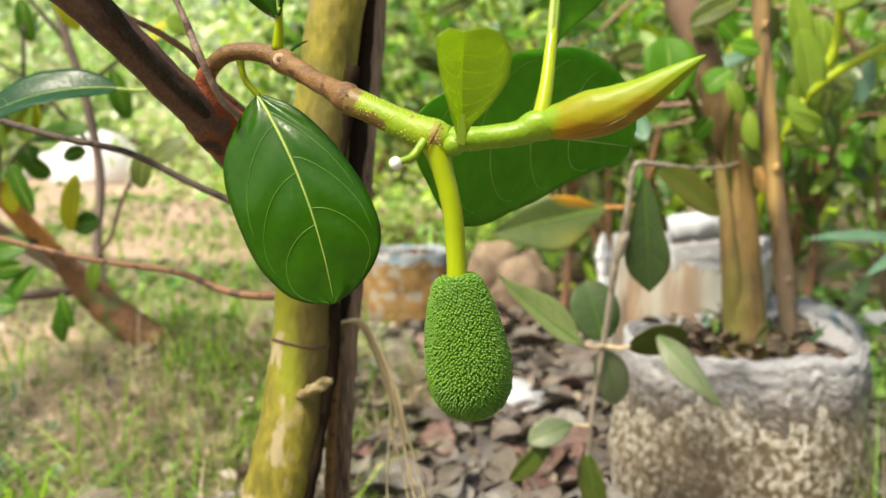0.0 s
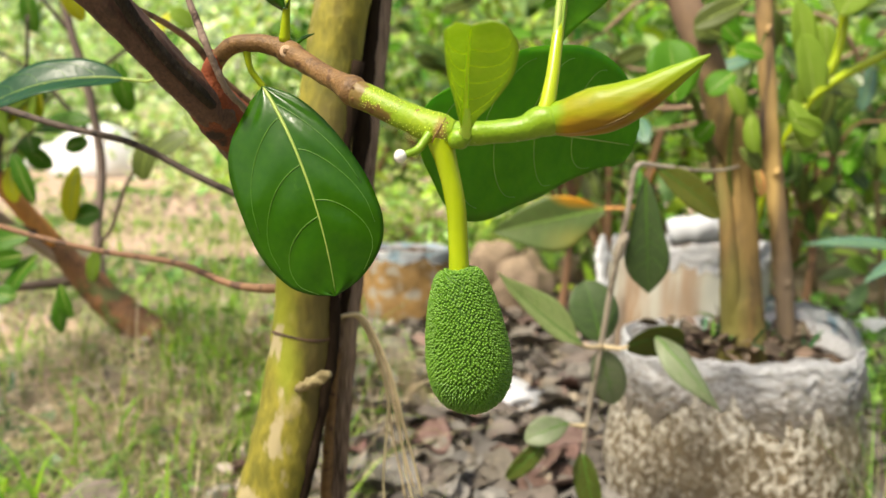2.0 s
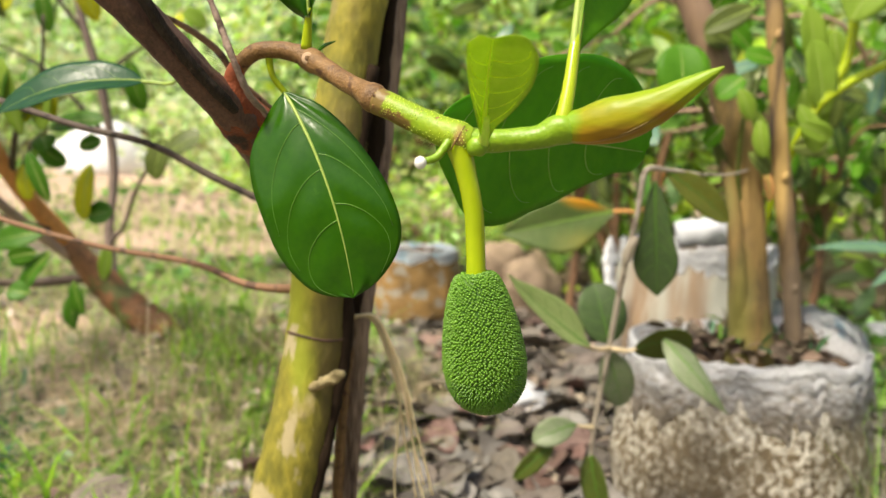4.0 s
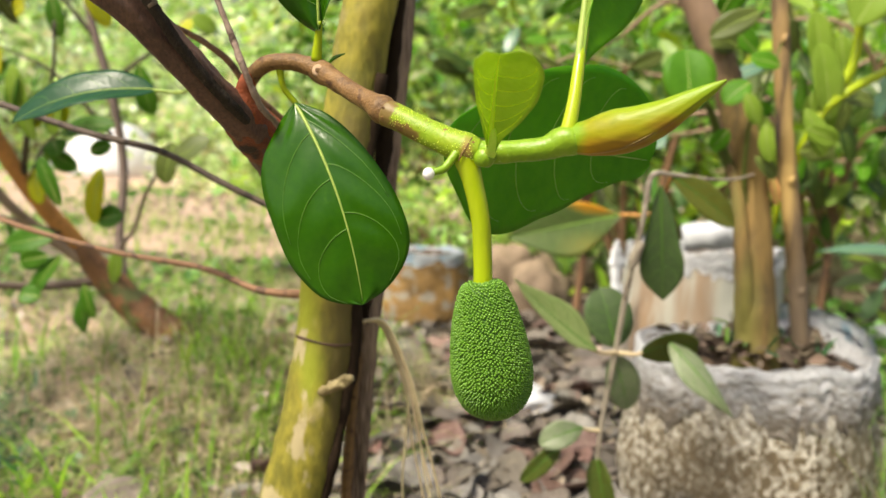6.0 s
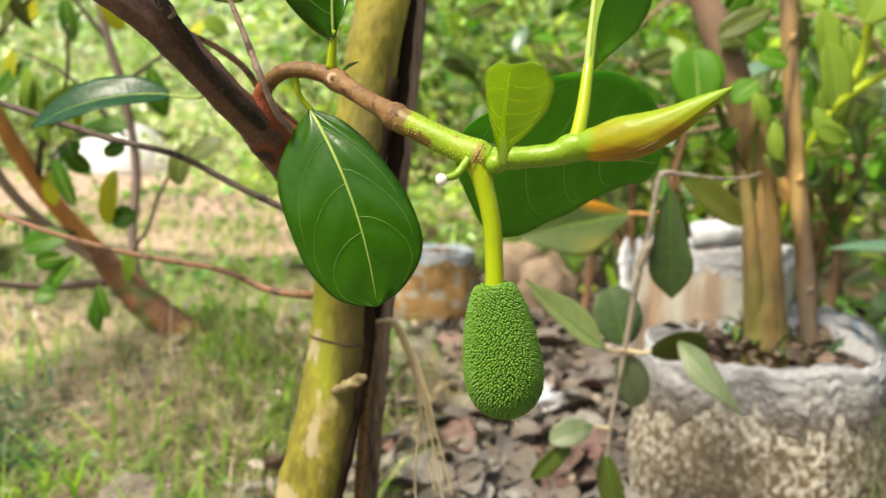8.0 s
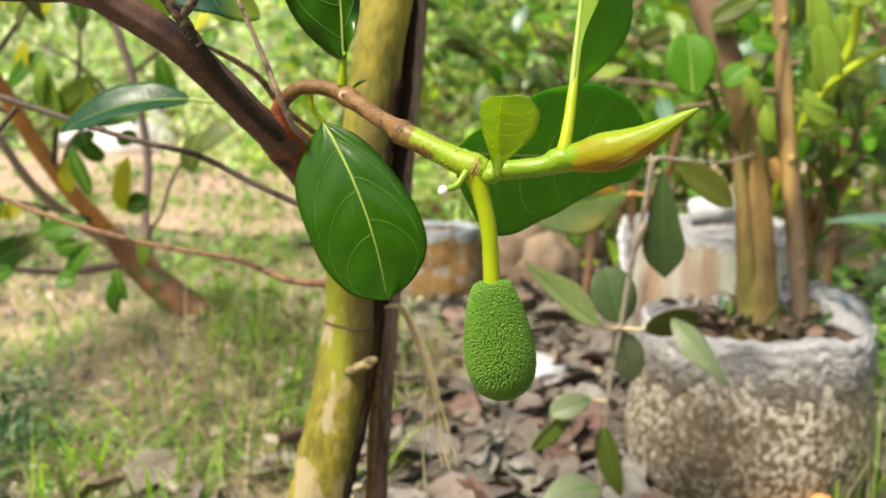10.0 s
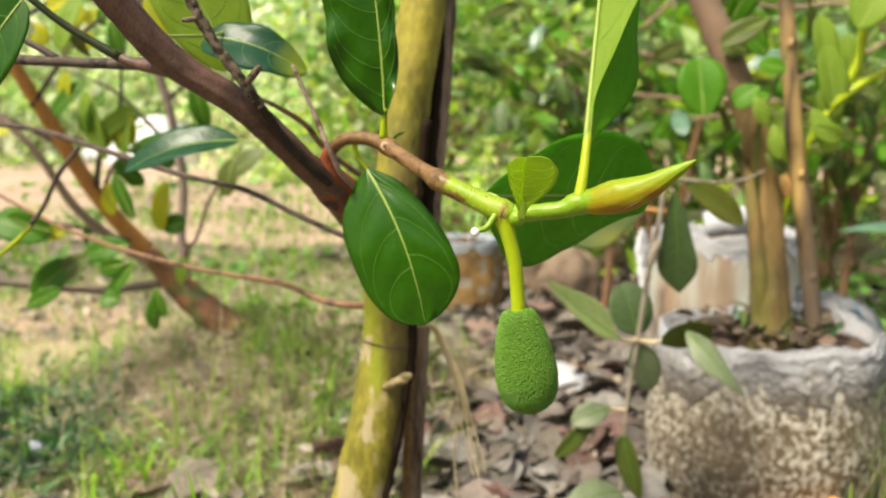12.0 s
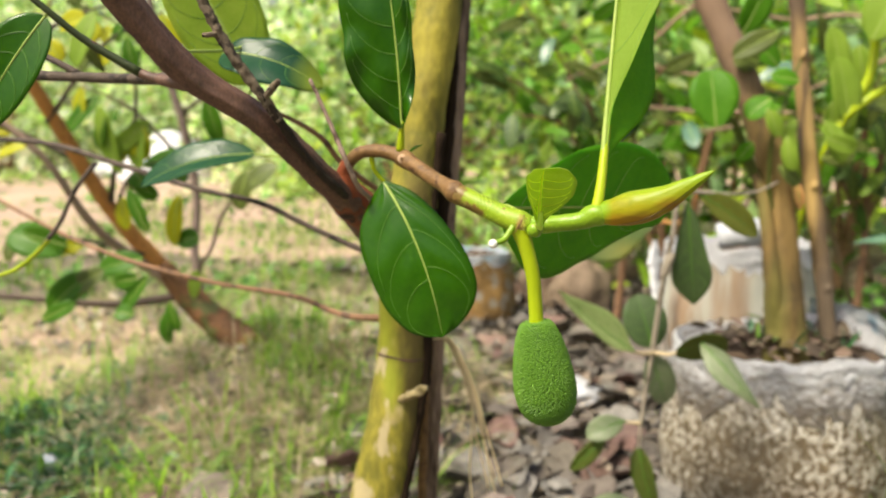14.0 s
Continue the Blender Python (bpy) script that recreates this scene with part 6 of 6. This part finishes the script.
while placed < 300:
    y = 1.05 + 3.2 * rng.random() ** 1.4
    x = rng.uniform(-0.30, 0.42 + 0.35 * (y - 1.1)) if rng.random() < 0.86 else rng.uniform(-1.0, 1.8)
    if (x - 0.56) ** 2 + (y - 1.5) ** 2 < 0.26 ** 2 or x > 0.36 * y + 0.35 or (x - 0.66) ** 2 + (y - 2.18) ** 2 < 0.25 ** 2:
        continue
    me, label = FALLEN[int(rng.choice(6, p=[0.26, 0.22, 0.12, 0.14, 0.16, 0.10]))]
    ob = new("fallen_leaf", me)
    size = rng.uniform(0.085, 0.18)
    ob.matrix_basis = pose(x, y, height(x, y) + 0.012 + 0.012 * rng.random(), rng.normal(0, 11), rng.normal(0, 11), rng.uniform(0, 360)) @ Matrix.Diagonal((size, size, size, 1))
    tagged(ob, label, "leaf", "fallen leaves")
    placed += 1
for (x, y, z, rz, size, k) in ((-0.600, 1.31, 0.040, 35, 0.15, 3), (-0.665, 1.40, 0.040, 60, 0.13, 2), (-0.700, 1.30, 0.035, 10, 0.12, 5), (-0.545, 1.36, 0.035, 100, 0.11, 0)):
    ob = new("fallen_leaf", FALLEN[k][0])
    ob.matrix_basis = pose(x, y, z, 20, -18, rz) @ Matrix.Diagonal((size, size, size, 1))
    tagged(ob, FALLEN[k][1], "leaf", "fallen leaves")
orange = FALLEN[0][0].copy()
orange.materials.clear()
orange.materials.append(M_DRYORANGE)
ob = new("fallen_leaf", orange)
ob.matrix_basis = pose(0.555, 1.268, 0.024, 5, -5, 8) @ Matrix.Diagonal((0.19, 0.17, 0.17, 1))
tagged(ob, "orange fallen leaf beside the muddy sack", "leaf", "fallen leaves")
ob = new("fallen_leaf", orange)
ob.matrix_basis = pose(-0.085, 1.97, 0.05, 10, 8, 15) @ Matrix.Diagonal((0.19, 0.17, 0.17, 1))
tagged(ob, "tan-orange fallen leaf on the soil", "leaf", "fallen leaves")


# weeds and scraps on the potting soil
M_HERBDARK = shader("dark_herb_leaf", (0.025, 0.085, 0.03), (0.085, 0.19, 0.06), 0.42, 8, 0.1, translucent=0.25, island=0.55, palette=[(0.015, 0.06, 0.025), (0.05, 0.15, 0.04), (0.10, 0.20, 0.12), (0.16, 0.28, 0.03)])
rng = np.random.default_rng(61)
spots_xy = np.column_stack([0.56 + 0.15 * rng.normal(0, 0.55, 260), 1.50 + 0.14 * rng.normal(0, 0.55, 260)])
keep_xy = [(x, y) for x, y in spots_xy if (x - 0.56) ** 2 + (y - 1.5) ** 2 < 0.165 ** 2]
weeds = crown_mesh(np.array([(x, y, 0.325 + 0.012 * rng.random()) for x, y in keep_xy]), 0.035 * rng.uniform(0.5, 1.4, len(keep_xy)), rng, M_SCRAPSOIL, hang=0.0)
tagged(new("soil_scraps", weeds), "brown leaf scraps on the potting soil", "litter", kind="stuff")
weeds = crown_mesh(np.array([(x, y, 0.33) for x, y in keep_xy[::6]]), 0.045 * rng.uniform(0.5, 1.3, len(keep_xy[::6])), rng, M_HERBDARK, hang=-0.7, wide=0.35)
tagged(new("soil_weeds", weeds), "small green weeds sprouting in the sack", "weeds", kind="stuff")


# the thick mat of older leaves between them
def leaf_mat(count, seed, x0, x1, y0, y1, material, label, small, large):
    r = np.random.default_rng(seed)
    bm = bmesh.new()
    src = bpy.data.meshes.new("mat_leaf")
    f = Blade((-0.5, 0, 0.06), (0.5, 0, 0.03), (0, 0, 1), 0.55, (0.5, 0.6), droop=0.06, fold=14, wave=0.4, twist=25, curl=0.3, seed=seed)
    us, vs = (0.01, 0.2, 0.45, 0.72, 0.98), (-1, -0.5, 0, 0.5, 1)
    src.from_pydata([tuple(f(u, v)) for u in us for v in vs], [], [(5 * i + j, 5 * i + j + 1, 5 * i + j + 6, 5 * i + j + 5) for i in range(4) for j in range(4)])
    base = np.array([v.co[:] for v in src.vertices])
    quads = np.array([p.vertices[:] for p in src.polygons])
    verts, faces = [], []
    while len(faces) < count:
        x, y = r.uniform(x0, x1), y0 + (y1 - y0) * r.random() ** 1.3
        if (x - 0.56) ** 2 + (y - 1.5) ** 2 < 0.25 ** 2 or x > 0.42 * y + 0.35:
            continue
        size = r.uniform(small, large)
        m = np.array(pose(x, y, height(x, y) + 0.006 + 0.012 * r.random(), r.normal(0, 16), r.normal(0, 16), r.uniform(0, 360)))
        faces.append(quads + len(verts) * len(base))
        verts.append((base * size) @ m[:3, :3].T + m[:3, 3])
    me = bpy.data.meshes.new("leaf_mat")
    me.from_pydata(np.concatenate(verts).tolist(), [], np.concatenate(faces).tolist())
    me.materials.append(material)
    me.polygons.foreach_set("use_smooth", [True] * len(me.polygons))
    bm.free()
    return tagged(new("leaf_litter", me), label, "litter", kind="stuff")


# litter mats likewise carry the shade under the trees in their colour
M_MATBROWN = shader("litter_brown", (0.058, 0.051, 0.041), (0.155, 0.138, 0.114), 0.8, 14, 0.4, spots=(0.072, 0.052, 0.040), spot_scale=22, spot_amount=0.40, island=0.5)
M_MATGREY = shader("litter_grey", (0.115, 0.104, 0.090), (0.225, 0.208, 0.182), 0.8, 14, 0.4, spots=(0.115, 0.09, 0.072), spot_scale=22, spot_amount=0.40, island=0.4)
leaf_mat(900, 51, -0.35, 1.9, 1.0, 4.4, M_MATBROWN, "thick mat of brown fallen leaves", 0.05, 0.13)
leaf_mat(520, 52, -0.35, 1.9, 1.0, 4.4, M_MATGREY, "bleached grey leaves in the litter mat", 0.05, 0.12)
leaf_mat(260, 53, -2.2, -0.3, 1.2, 4.4, M_MATBROWN, "scattered brown leaves in the grass", 0.04, 0.10)


# ---- grass ----
M_TANGLE = shader("tan_straw", (0.30, 0.24, 0.17), (0.76, 0.65, 0.50), 0.8, 28, 0.0, translucent=0.3, island=0.4, contrast=0.10, fine=4)
def blades(name, places, tall, material, label, seed, wide=0.0022, bend=0.5):
    """Bent, tapering blades of grass as one mesh."""
    r = np.random.default_rng(seed)
    verts, faces = [], []
    for x, y in places:
        if math.hypot((x + 1.22) * 0.85, y - 2.28) < 0.40 and r.random() < 0.82:
            continue
        h = tall * r.uniform(0.4, 1.25)
        a, lean = r.uniform(0, 2 * math.pi), r.uniform(0.1, 1.0) * bend
        w = wide * r.uniform(0.6, 1.3)
        z = height(x, y) - 0.005
        dx, dy = math.cos(a), math.sin(a)
        b = len(verts)
        for k in range(4):
            t = k / 3
            o = lean * h * t * t
            c = (x + dx * o, y + dy * o, z + h * (t - 0.35 * lean * t * t))
            ww = w * (1 - t * 0.95)
            verts += [(c[0] - dy * ww, c[1] + dx * ww, c[2]), (c[0] + dy * ww, c[1] - dx * ww, c[2])]
        faces += [(b + 2 * k, b + 2 * k + 1, b + 2 * k + 3, b + 2 * k + 2) for k in range(3)]
    me = bpy.data.meshes.new("blades")
    me.from_pydata(verts, [], faces)
    me.materials.append(material)
    return tagged(new(name, me), label, "grass", kind="stuff")


def scatter(n, seed, x0, x1, y0, y1, clump=0.0, clumps=40):
    r = np.random.default_rng(seed)
    if clump:
        c = np.column_stack([r.uniform(x0, x1, clumps), r.uniform(y0, y1, clumps)])
        return c[r.integers(0, clumps, n)] + r.normal(0, clump, (n, 2))
    return np.column_stack([r.uniform(x0, x1, n), r.uniform(y0, y1, n)])


blades("grass", scatter(5500, 31, -1.75, -0.15, 1.2, 2.5, 0.10, 60), 0.095, M_GRASS, "fine tangled green grass over the soil", 31, 0.0014, 2.2)
blades("grass", scatter(90, 32, -0.62, -0.42, 1.55, 1.75, 0.05, 3), 0.17, M_GRASS, "clump of long green grass blades", 32, 0.0035, 1.1)
blades("grass", scatter(260, 33, -1.7, -0.9, 1.6, 2.3, 0.04, 14), 0.26, M_GRASS, "long arching green grass blades", 33, 0.003, 1.6)
blades("dry_grass", scatter(2400, 37, -0.90, -0.55, 1.50, 1.90, 0.06, 12), 0.13, M_TANGLE, "fuzzy tan tangle of dead grass", 37, 0.0011, 2.6)
blades("grass", scatter(5500, 1, -2.3, -0.22, 1.30, 3.8, 0.08, 100), 0.10, M_GRASS, "green grass tufts over the soil", 1, 0.0022, 1.3)
blades("dry_grass", scatter(17000, 2, -2.4, -0.15, 1.25, 4.2, 0.13, 130), 0.080, M_DRYGRASS, "matted dry straw-coloured grass", 2, 0.0024, 2.2)
blades("dry_grass", scatter(20000, 7, -1.6, -0.15, 1.15, 2.6, 0.12, 90), 0.080, M_DRYGRASS, "fine tangled dry grass over the soil", 7, 0.0015, 2.6)
blades("grass", scatter(2000, 3, -3.8, -0.3, 3.4, 7.5, 0.18, 70), 0.13, M_GRASS, "green grass tufts on the bare soil", 3, 0.006)
blades("grass", scatter(900, 4, 0.80, 1.6, 1.25, 2.6, 0.07, 24), 0.16, M_GRASS, "green grass beside the sack", 4, 0.0028)
blades("grass", scatter(110, 41, 0.66, 0.92, 1.16, 1.36, 0.025, 16), 0.27, M_GRASS, "tall green grass in front of the sack", 41, 0.0026, 0.8)
blades("dry_grass", scatter(60, 42, 0.66, 0.92, 1.16, 1.36, 0.025, 12), 0.28, M_DRYGRASS, "tall dry stalks in front of the sack", 42, 0.0018, 0.7)
blades("grass", scatter(260, 5, 0.44, 0.62, 1.92, 2.02, 0.03, 10), 0.07, M_GRASS, "short grass behind the sack rim", 5)
blades("grass", scatter(520, 6, -1.3, -0.20, 1.25, 2.1, 0.05, 60), 0.17, M_GRASS, "long bright grass blades", 6, 0.0034, 1.5)


blades("grass", scatter(150, 61, -1.45, -0.25, 1.22, 2.2, 0.05, 40), 0.20, M_GRASS, "broad bright grass blades", 61, 0.0062, 1.5)
blades("grass", scatter(46, 63, -0.85, -0.24, 1.22, 1.62, 0.05, 12), 0.21, M_GRASSLIGHT, "broad fresh green grass blades", 63, 0.0058, 1.3)
blades("dry_grass", scatter(60, 62, -1.3, -0.3, 1.22, 2.2, 0.06, 30), 0.20, M_DRYGRASS, "broad bleached grass blades", 62, 0.0026, 2.4)


def flecks(name, places, size, material, label, category, seed, lift=0.01, hang=0.0, wide=1.3):
    """Small leaves and leaf scraps lying over the soil, as one mesh."""
    r = np.random.default_rng(seed)
    places = [(x, y) for x, y in places if math.hypot((x + 1.22) * 0.85, y - 2.28) > 0.36 or r.random() < 0.25]
    pl = np.array([(x, y, height(x, y) + lift + 0.01 * r.random()) for x, y in places])
    me = crown_mesh(pl, size * r.uniform(0.4, 1.3, len(pl)), r, material, hang=hang, wide=wide)
    return tagged(new(name, me), label, category, kind="stuff")


M_SCRAP = shader("leaf_scrap", (0.14, 0.110, 0.080), (0.36, 0.305, 0.235), 0.8, 8, 0.2, island=0.55)
M_PALESCRAP = shader("pale_flake", (0.27, 0.23, 0.18), (0.46, 0.41, 0.34), 0.8, 8, 0.2, island=0.45)
M_HERB = shader("herb_leaf", (0.07, 0.18, 0.03), (0.20, 0.36, 0.07), 0.5, 8, 0.1, translucent=0.3, island=0.5)
flecks("leaf_litter", scatter(5200, 21, -1.6, 2.0, 1.05, 4.6), 0.035, M_SCRAP, "small broken dry leaf scraps over the soil", "litter", 21)
flecks("leaf_litter", scatter(2600, 22, -3.5, 3.0, 4.0, 8.5), 0.06, M_SCRAP, "dry leaf scraps on the bare soil", "litter", 22)
flecks("low_herbs", scatter(1800, 35, -1.40, -0.90, 1.36, 1.66, 0.05, 26), 0.045, M_HERBDARK, "dense bluish-green herbs among the grass", "herbs", 35, 0.045, -0.3, 0.45)
flecks("low_herbs", scatter(500, 36, -0.95, -0.25, 1.3, 2.4, 0.05, 40), 0.030, M_HERB, "small green herbs among the straw", "herbs", 36, 0.03, 0.0)
flecks("low_herbs", scatter(700, 23, -1.9, -0.8, 1.25, 2.2, 0.06, 26), 0.045, M_HERBDARK, "low green herbs among the grass", "herbs", 23, 0.03, 0.2)
flecks("low_herbs", scatter(700, 24, -3.2, -0.2, 2.9, 6.5, 0.15, 40), 0.06, M_HERB, "low green herbs on the bare soil", "herbs", 24, 0.05, 0.2)
flecks("low_herbs", scatter(550, 26, -7.5, 0.0, 6.0, 13.0, 0.35, 40), 0.13, M_HERB, "green weeds growing over the bare path", "weeds", 26, 0.08, 0.2)
flecks("leaf_litter", scatter(1200, 27, -1.9, -0.2, 1.2, 3.4), 0.034, M_PALESCRAP, "pale dry flakes among the grass", "litter", 27, 0.03)
blades("dry_grass", scatter(420, 28, -1.9, -0.1, 1.2, 3.2), 0.22, M_DRYGRASS, "long dry straws lying over the grass", 28, 0.0016, 3.0)
flecks("low_herbs", scatter(1500, 25, 0.9, 2.6, 2.0, 3.6, 0.10, 40), 0.06, M_HERB, "low green herbs between the sacks", "herbs", 25, 0.05, 0.2)

# ---- leafy shrub behind the sacks ----
M_LEAF_TEAL = shader("teal_leaf", (0.065, 0.16, 0.105), (0.14, 0.26, 0.17), 0.32, 14, 0.1, translucent=0.15, fine=10, spec=0.5)
M_LEAF_MOSS = shader("moss_leaf", (0.035, 0.080, 0.012), (0.095, 0.16, 0.026), 0.35, 14, 0.1, translucent=0.2, fine=10, spec=0.45)
SHRUB_MATS = {"teal": M_LEAF_TEAL, "moss": M_LEAF_MOSS, "bright": M_LEAF_FRESH, "olive": M_LEAF_OLIVE, "grey": M_LEAF_GREYGREEN, "lime": M_LEAF_PALE}
rng = np.random.default_rng(91)
for at, fans in (((0.42, 2.95), ((-0.12, 1.02), (0.05, 1.22), (0.22, 0.92), (0.16, 1.10), (0.40, 1.28), (0.55, 1.00), (0.02, 0.84), (0.62, 0.80))), ((1.25, 2.80), ((0.80, 0.92), (0.98, 1.18), (1.20, 0.95), (1.42, 1.20), (1.38, 0.80), (1.05, 0.74), (1.62, 1.00)))):
    x0, y0 = at
    z0 = height(x0, y0)
    leafy = thing("leafy_shrub", (x0, y0, z0), "leafy shrub with long mixed dark and grey-green leaves", "shrub")
    part("stem", tube([(x0, y0, z0 - 0.02, 0.017), (x0 + 0.03, y0, z0 + 0.35, 0.014), (x0 + 0.01, y0 - 0.02, z0 + 0.62, 0.011)], 9, 6, 0.1, 20), M_REDTWIG, leafy)
    for x1, z1 in fans:
        p = [np.array((x0 + 0.02, y0, z0 + 0.42)), np.array(((x0 + x1) / 2, y0 - 0.10, (z0 + 0.55 + z1) / 2 + 0.08)), np.array((x1, y0 - 0.25, z1))]
        part("branch", tube([(*p[0], 0.008), (*p[1], 0.006), (*p[2], 0.003)], 7, 6, 0.12, 30), M_REDTWIG, leafy)
        rows = []
        for i in range(8):
            t = 0.35 + 0.093 * i
            q = p[0] * (1 - t) ** 2 + 2 * p[1] * t * (1 - t) + p[2] * t * t
            d = rng.normal(0, 1, 3) * (1.0, 0.5, 0.55) + (0.25 * np.sign(x1 - x0), -0.2, -0.55)
            d *= rng.uniform(0.10, 0.155) / np.linalg.norm(d)
            rows.append((*q, *(q + d), rng.uniform(0.040, 0.062), ("moss", "teal", "bright", "moss", "bright", "olive", "grey", "lime")[int(rng.integers(0, 8))]))
        small_leaves(leafy, rows, SHRUB_MATS)

weed = thing("long_leaved_plant", (1.42, 2.42, height(1.42, 2.42)), "low plant with long narrow teal leaves beside the sacks", "plant")
part("stem", tube([(1.42, 2.42, height(1.42, 2.42) - 0.02, 0.008), (1.41, 2.40, 0.25, 0.007), (1.40, 2.36, 0.44, 0.005)], 9, 6, 0.1, 30), M_REDTWIG, weed)
for i, (x1, y1, z1, w) in enumerate(((1.02, 2.30, 0.425, 0.050), (1.16, 2.22, 0.33, 0.045), (1.72, 2.30, 0.42, 0.050), (1.30, 2.10, 0.54, 0.045), (1.60, 2.25, 0.55, 0.045))):
    leaf(weed, Blade((1.40, 2.37, 0.40), (x1, y1, z1), (0.05, -0.6, 0.8), w, (0.7, 0.9), droop=0.06, fold=12, wave=0.08, seed=70 + i), M_LEAF_TEAL, 0, 0.0016, 16, 8)

# ---- shrubs and trees behind ----
B = "leafy garden shrub with medium green leaves"
bush("garden_bush", (-0.55, 5.0, 0.07), (0.75, 0.6, 1.9), 1700, 0.11, M_BUSH, B, seed=1)
bush("garden_bush", (0.35, 5.4, 0.08), (0.8, 0.6, 2.0), 1500, 0.11, M_BUSHLIGHT, B, seed=2)
bush("garden_bush", (-0.05, 4.2, 0.05), (0.55, 0.4, 0.50), 1000, 0.07, M_BUSHLIGHT, "low bright green leafy shrub", seed=3)
bush("garden_bush", (0.75, 3.5, 0.03), (0.55, 0.45, 1.5), 900, 0.14, M_BUSH, "jackfruit shrub with long drooping green leaves", seed=4, wide=0.8, low=0.45)
bush("garden_bush", (1.45, 3.4, 0.03), (0.6, 0.5, 1.5), 520, 0.15, M_BUSH, "shrub with long drooping green leaves", seed=5, wide=0.8, low=0.5, stems=3)
bush("garden_bush", (2.1, 3.6, 0.03), (0.6, 0.5, 1.5), 520, 0.15, M_BUSH, "jackfruit shrub with long drooping green leaves", seed=6, wide=0.8, low=0.5, stems=3)
bush("garden_bush", (1.25, 4.3, 0.05), (0.8, 0.5, 1.6), 700, 0.10, M_BUSHLIGHT, "sparse sunlit yellow-green shrub", seed=21, low=0.4)
bush("garden_bush", (2.4, 4.4, 0.05), (0.7, 0.5, 1.7), 700, 0.11, M_BUSHLIGHT, "sparse sunlit yellow-green shrub", seed=22, low=0.4)
bush("garden_bush", (1.0, 4.9, 0.06), (0.9, 0.7, 2.0), 1300, 0.14, M_BUSH, "shaded shrub with dense green leaves", seed=7)
bush("garden_bush", (2.2, 5.4, 0.08), (1.0, 0.7, 2.2), 1300, 0.12, M_BUSH, B, seed=8)
bush("garden_bush", (3.3, 5.0, 0.07), (0.9, 0.7, 2.0), 1100, 0.14, M_BUSHLIGHT, "sunlit yellow-green garden shrub", seed=9)
bush("garden_bush", (-1.5, 8.6, 0.18), (1.0, 0.8, 1.1), 2200, 0.12, M_BUSHLIGHT, "sunlit yellow-green garden shrub", seed=10)
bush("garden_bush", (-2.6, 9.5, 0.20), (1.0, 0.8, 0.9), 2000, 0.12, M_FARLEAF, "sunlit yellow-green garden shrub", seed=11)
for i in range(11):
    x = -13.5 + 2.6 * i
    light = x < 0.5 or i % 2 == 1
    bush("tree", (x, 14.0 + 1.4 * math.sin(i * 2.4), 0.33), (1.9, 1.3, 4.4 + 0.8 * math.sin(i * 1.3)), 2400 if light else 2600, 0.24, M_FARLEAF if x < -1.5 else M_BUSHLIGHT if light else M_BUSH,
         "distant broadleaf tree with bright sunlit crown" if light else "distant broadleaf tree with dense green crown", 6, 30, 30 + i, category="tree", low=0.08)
# second row added so pale leaves stand in for bright sky gaps
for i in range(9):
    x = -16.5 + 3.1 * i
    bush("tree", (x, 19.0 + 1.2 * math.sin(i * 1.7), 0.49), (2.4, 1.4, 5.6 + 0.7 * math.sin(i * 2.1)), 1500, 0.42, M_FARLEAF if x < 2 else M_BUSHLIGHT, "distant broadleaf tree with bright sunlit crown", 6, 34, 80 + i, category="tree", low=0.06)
# unseen shrubs added behind and beside the camera to darken reflections
for i, (x, y) in enumerate(((-5.2, -5.5), (-2.4, -7.2), (0.6, -6.2), (3.2, -7.0), (5.6, -4.6), (-7.4, -1.0), (7.6, -0.4))):
    bush("garden_bush", (x, y, height(x, y)), (1.7, 1.3, 2.1 + 0.3 * math.sin(i * 1.9)), 1300, 0.26, M_BUSH, "unseen low shrub added to darken reflections", 6, 26, 60 + i, category="shrub", low=0.10)
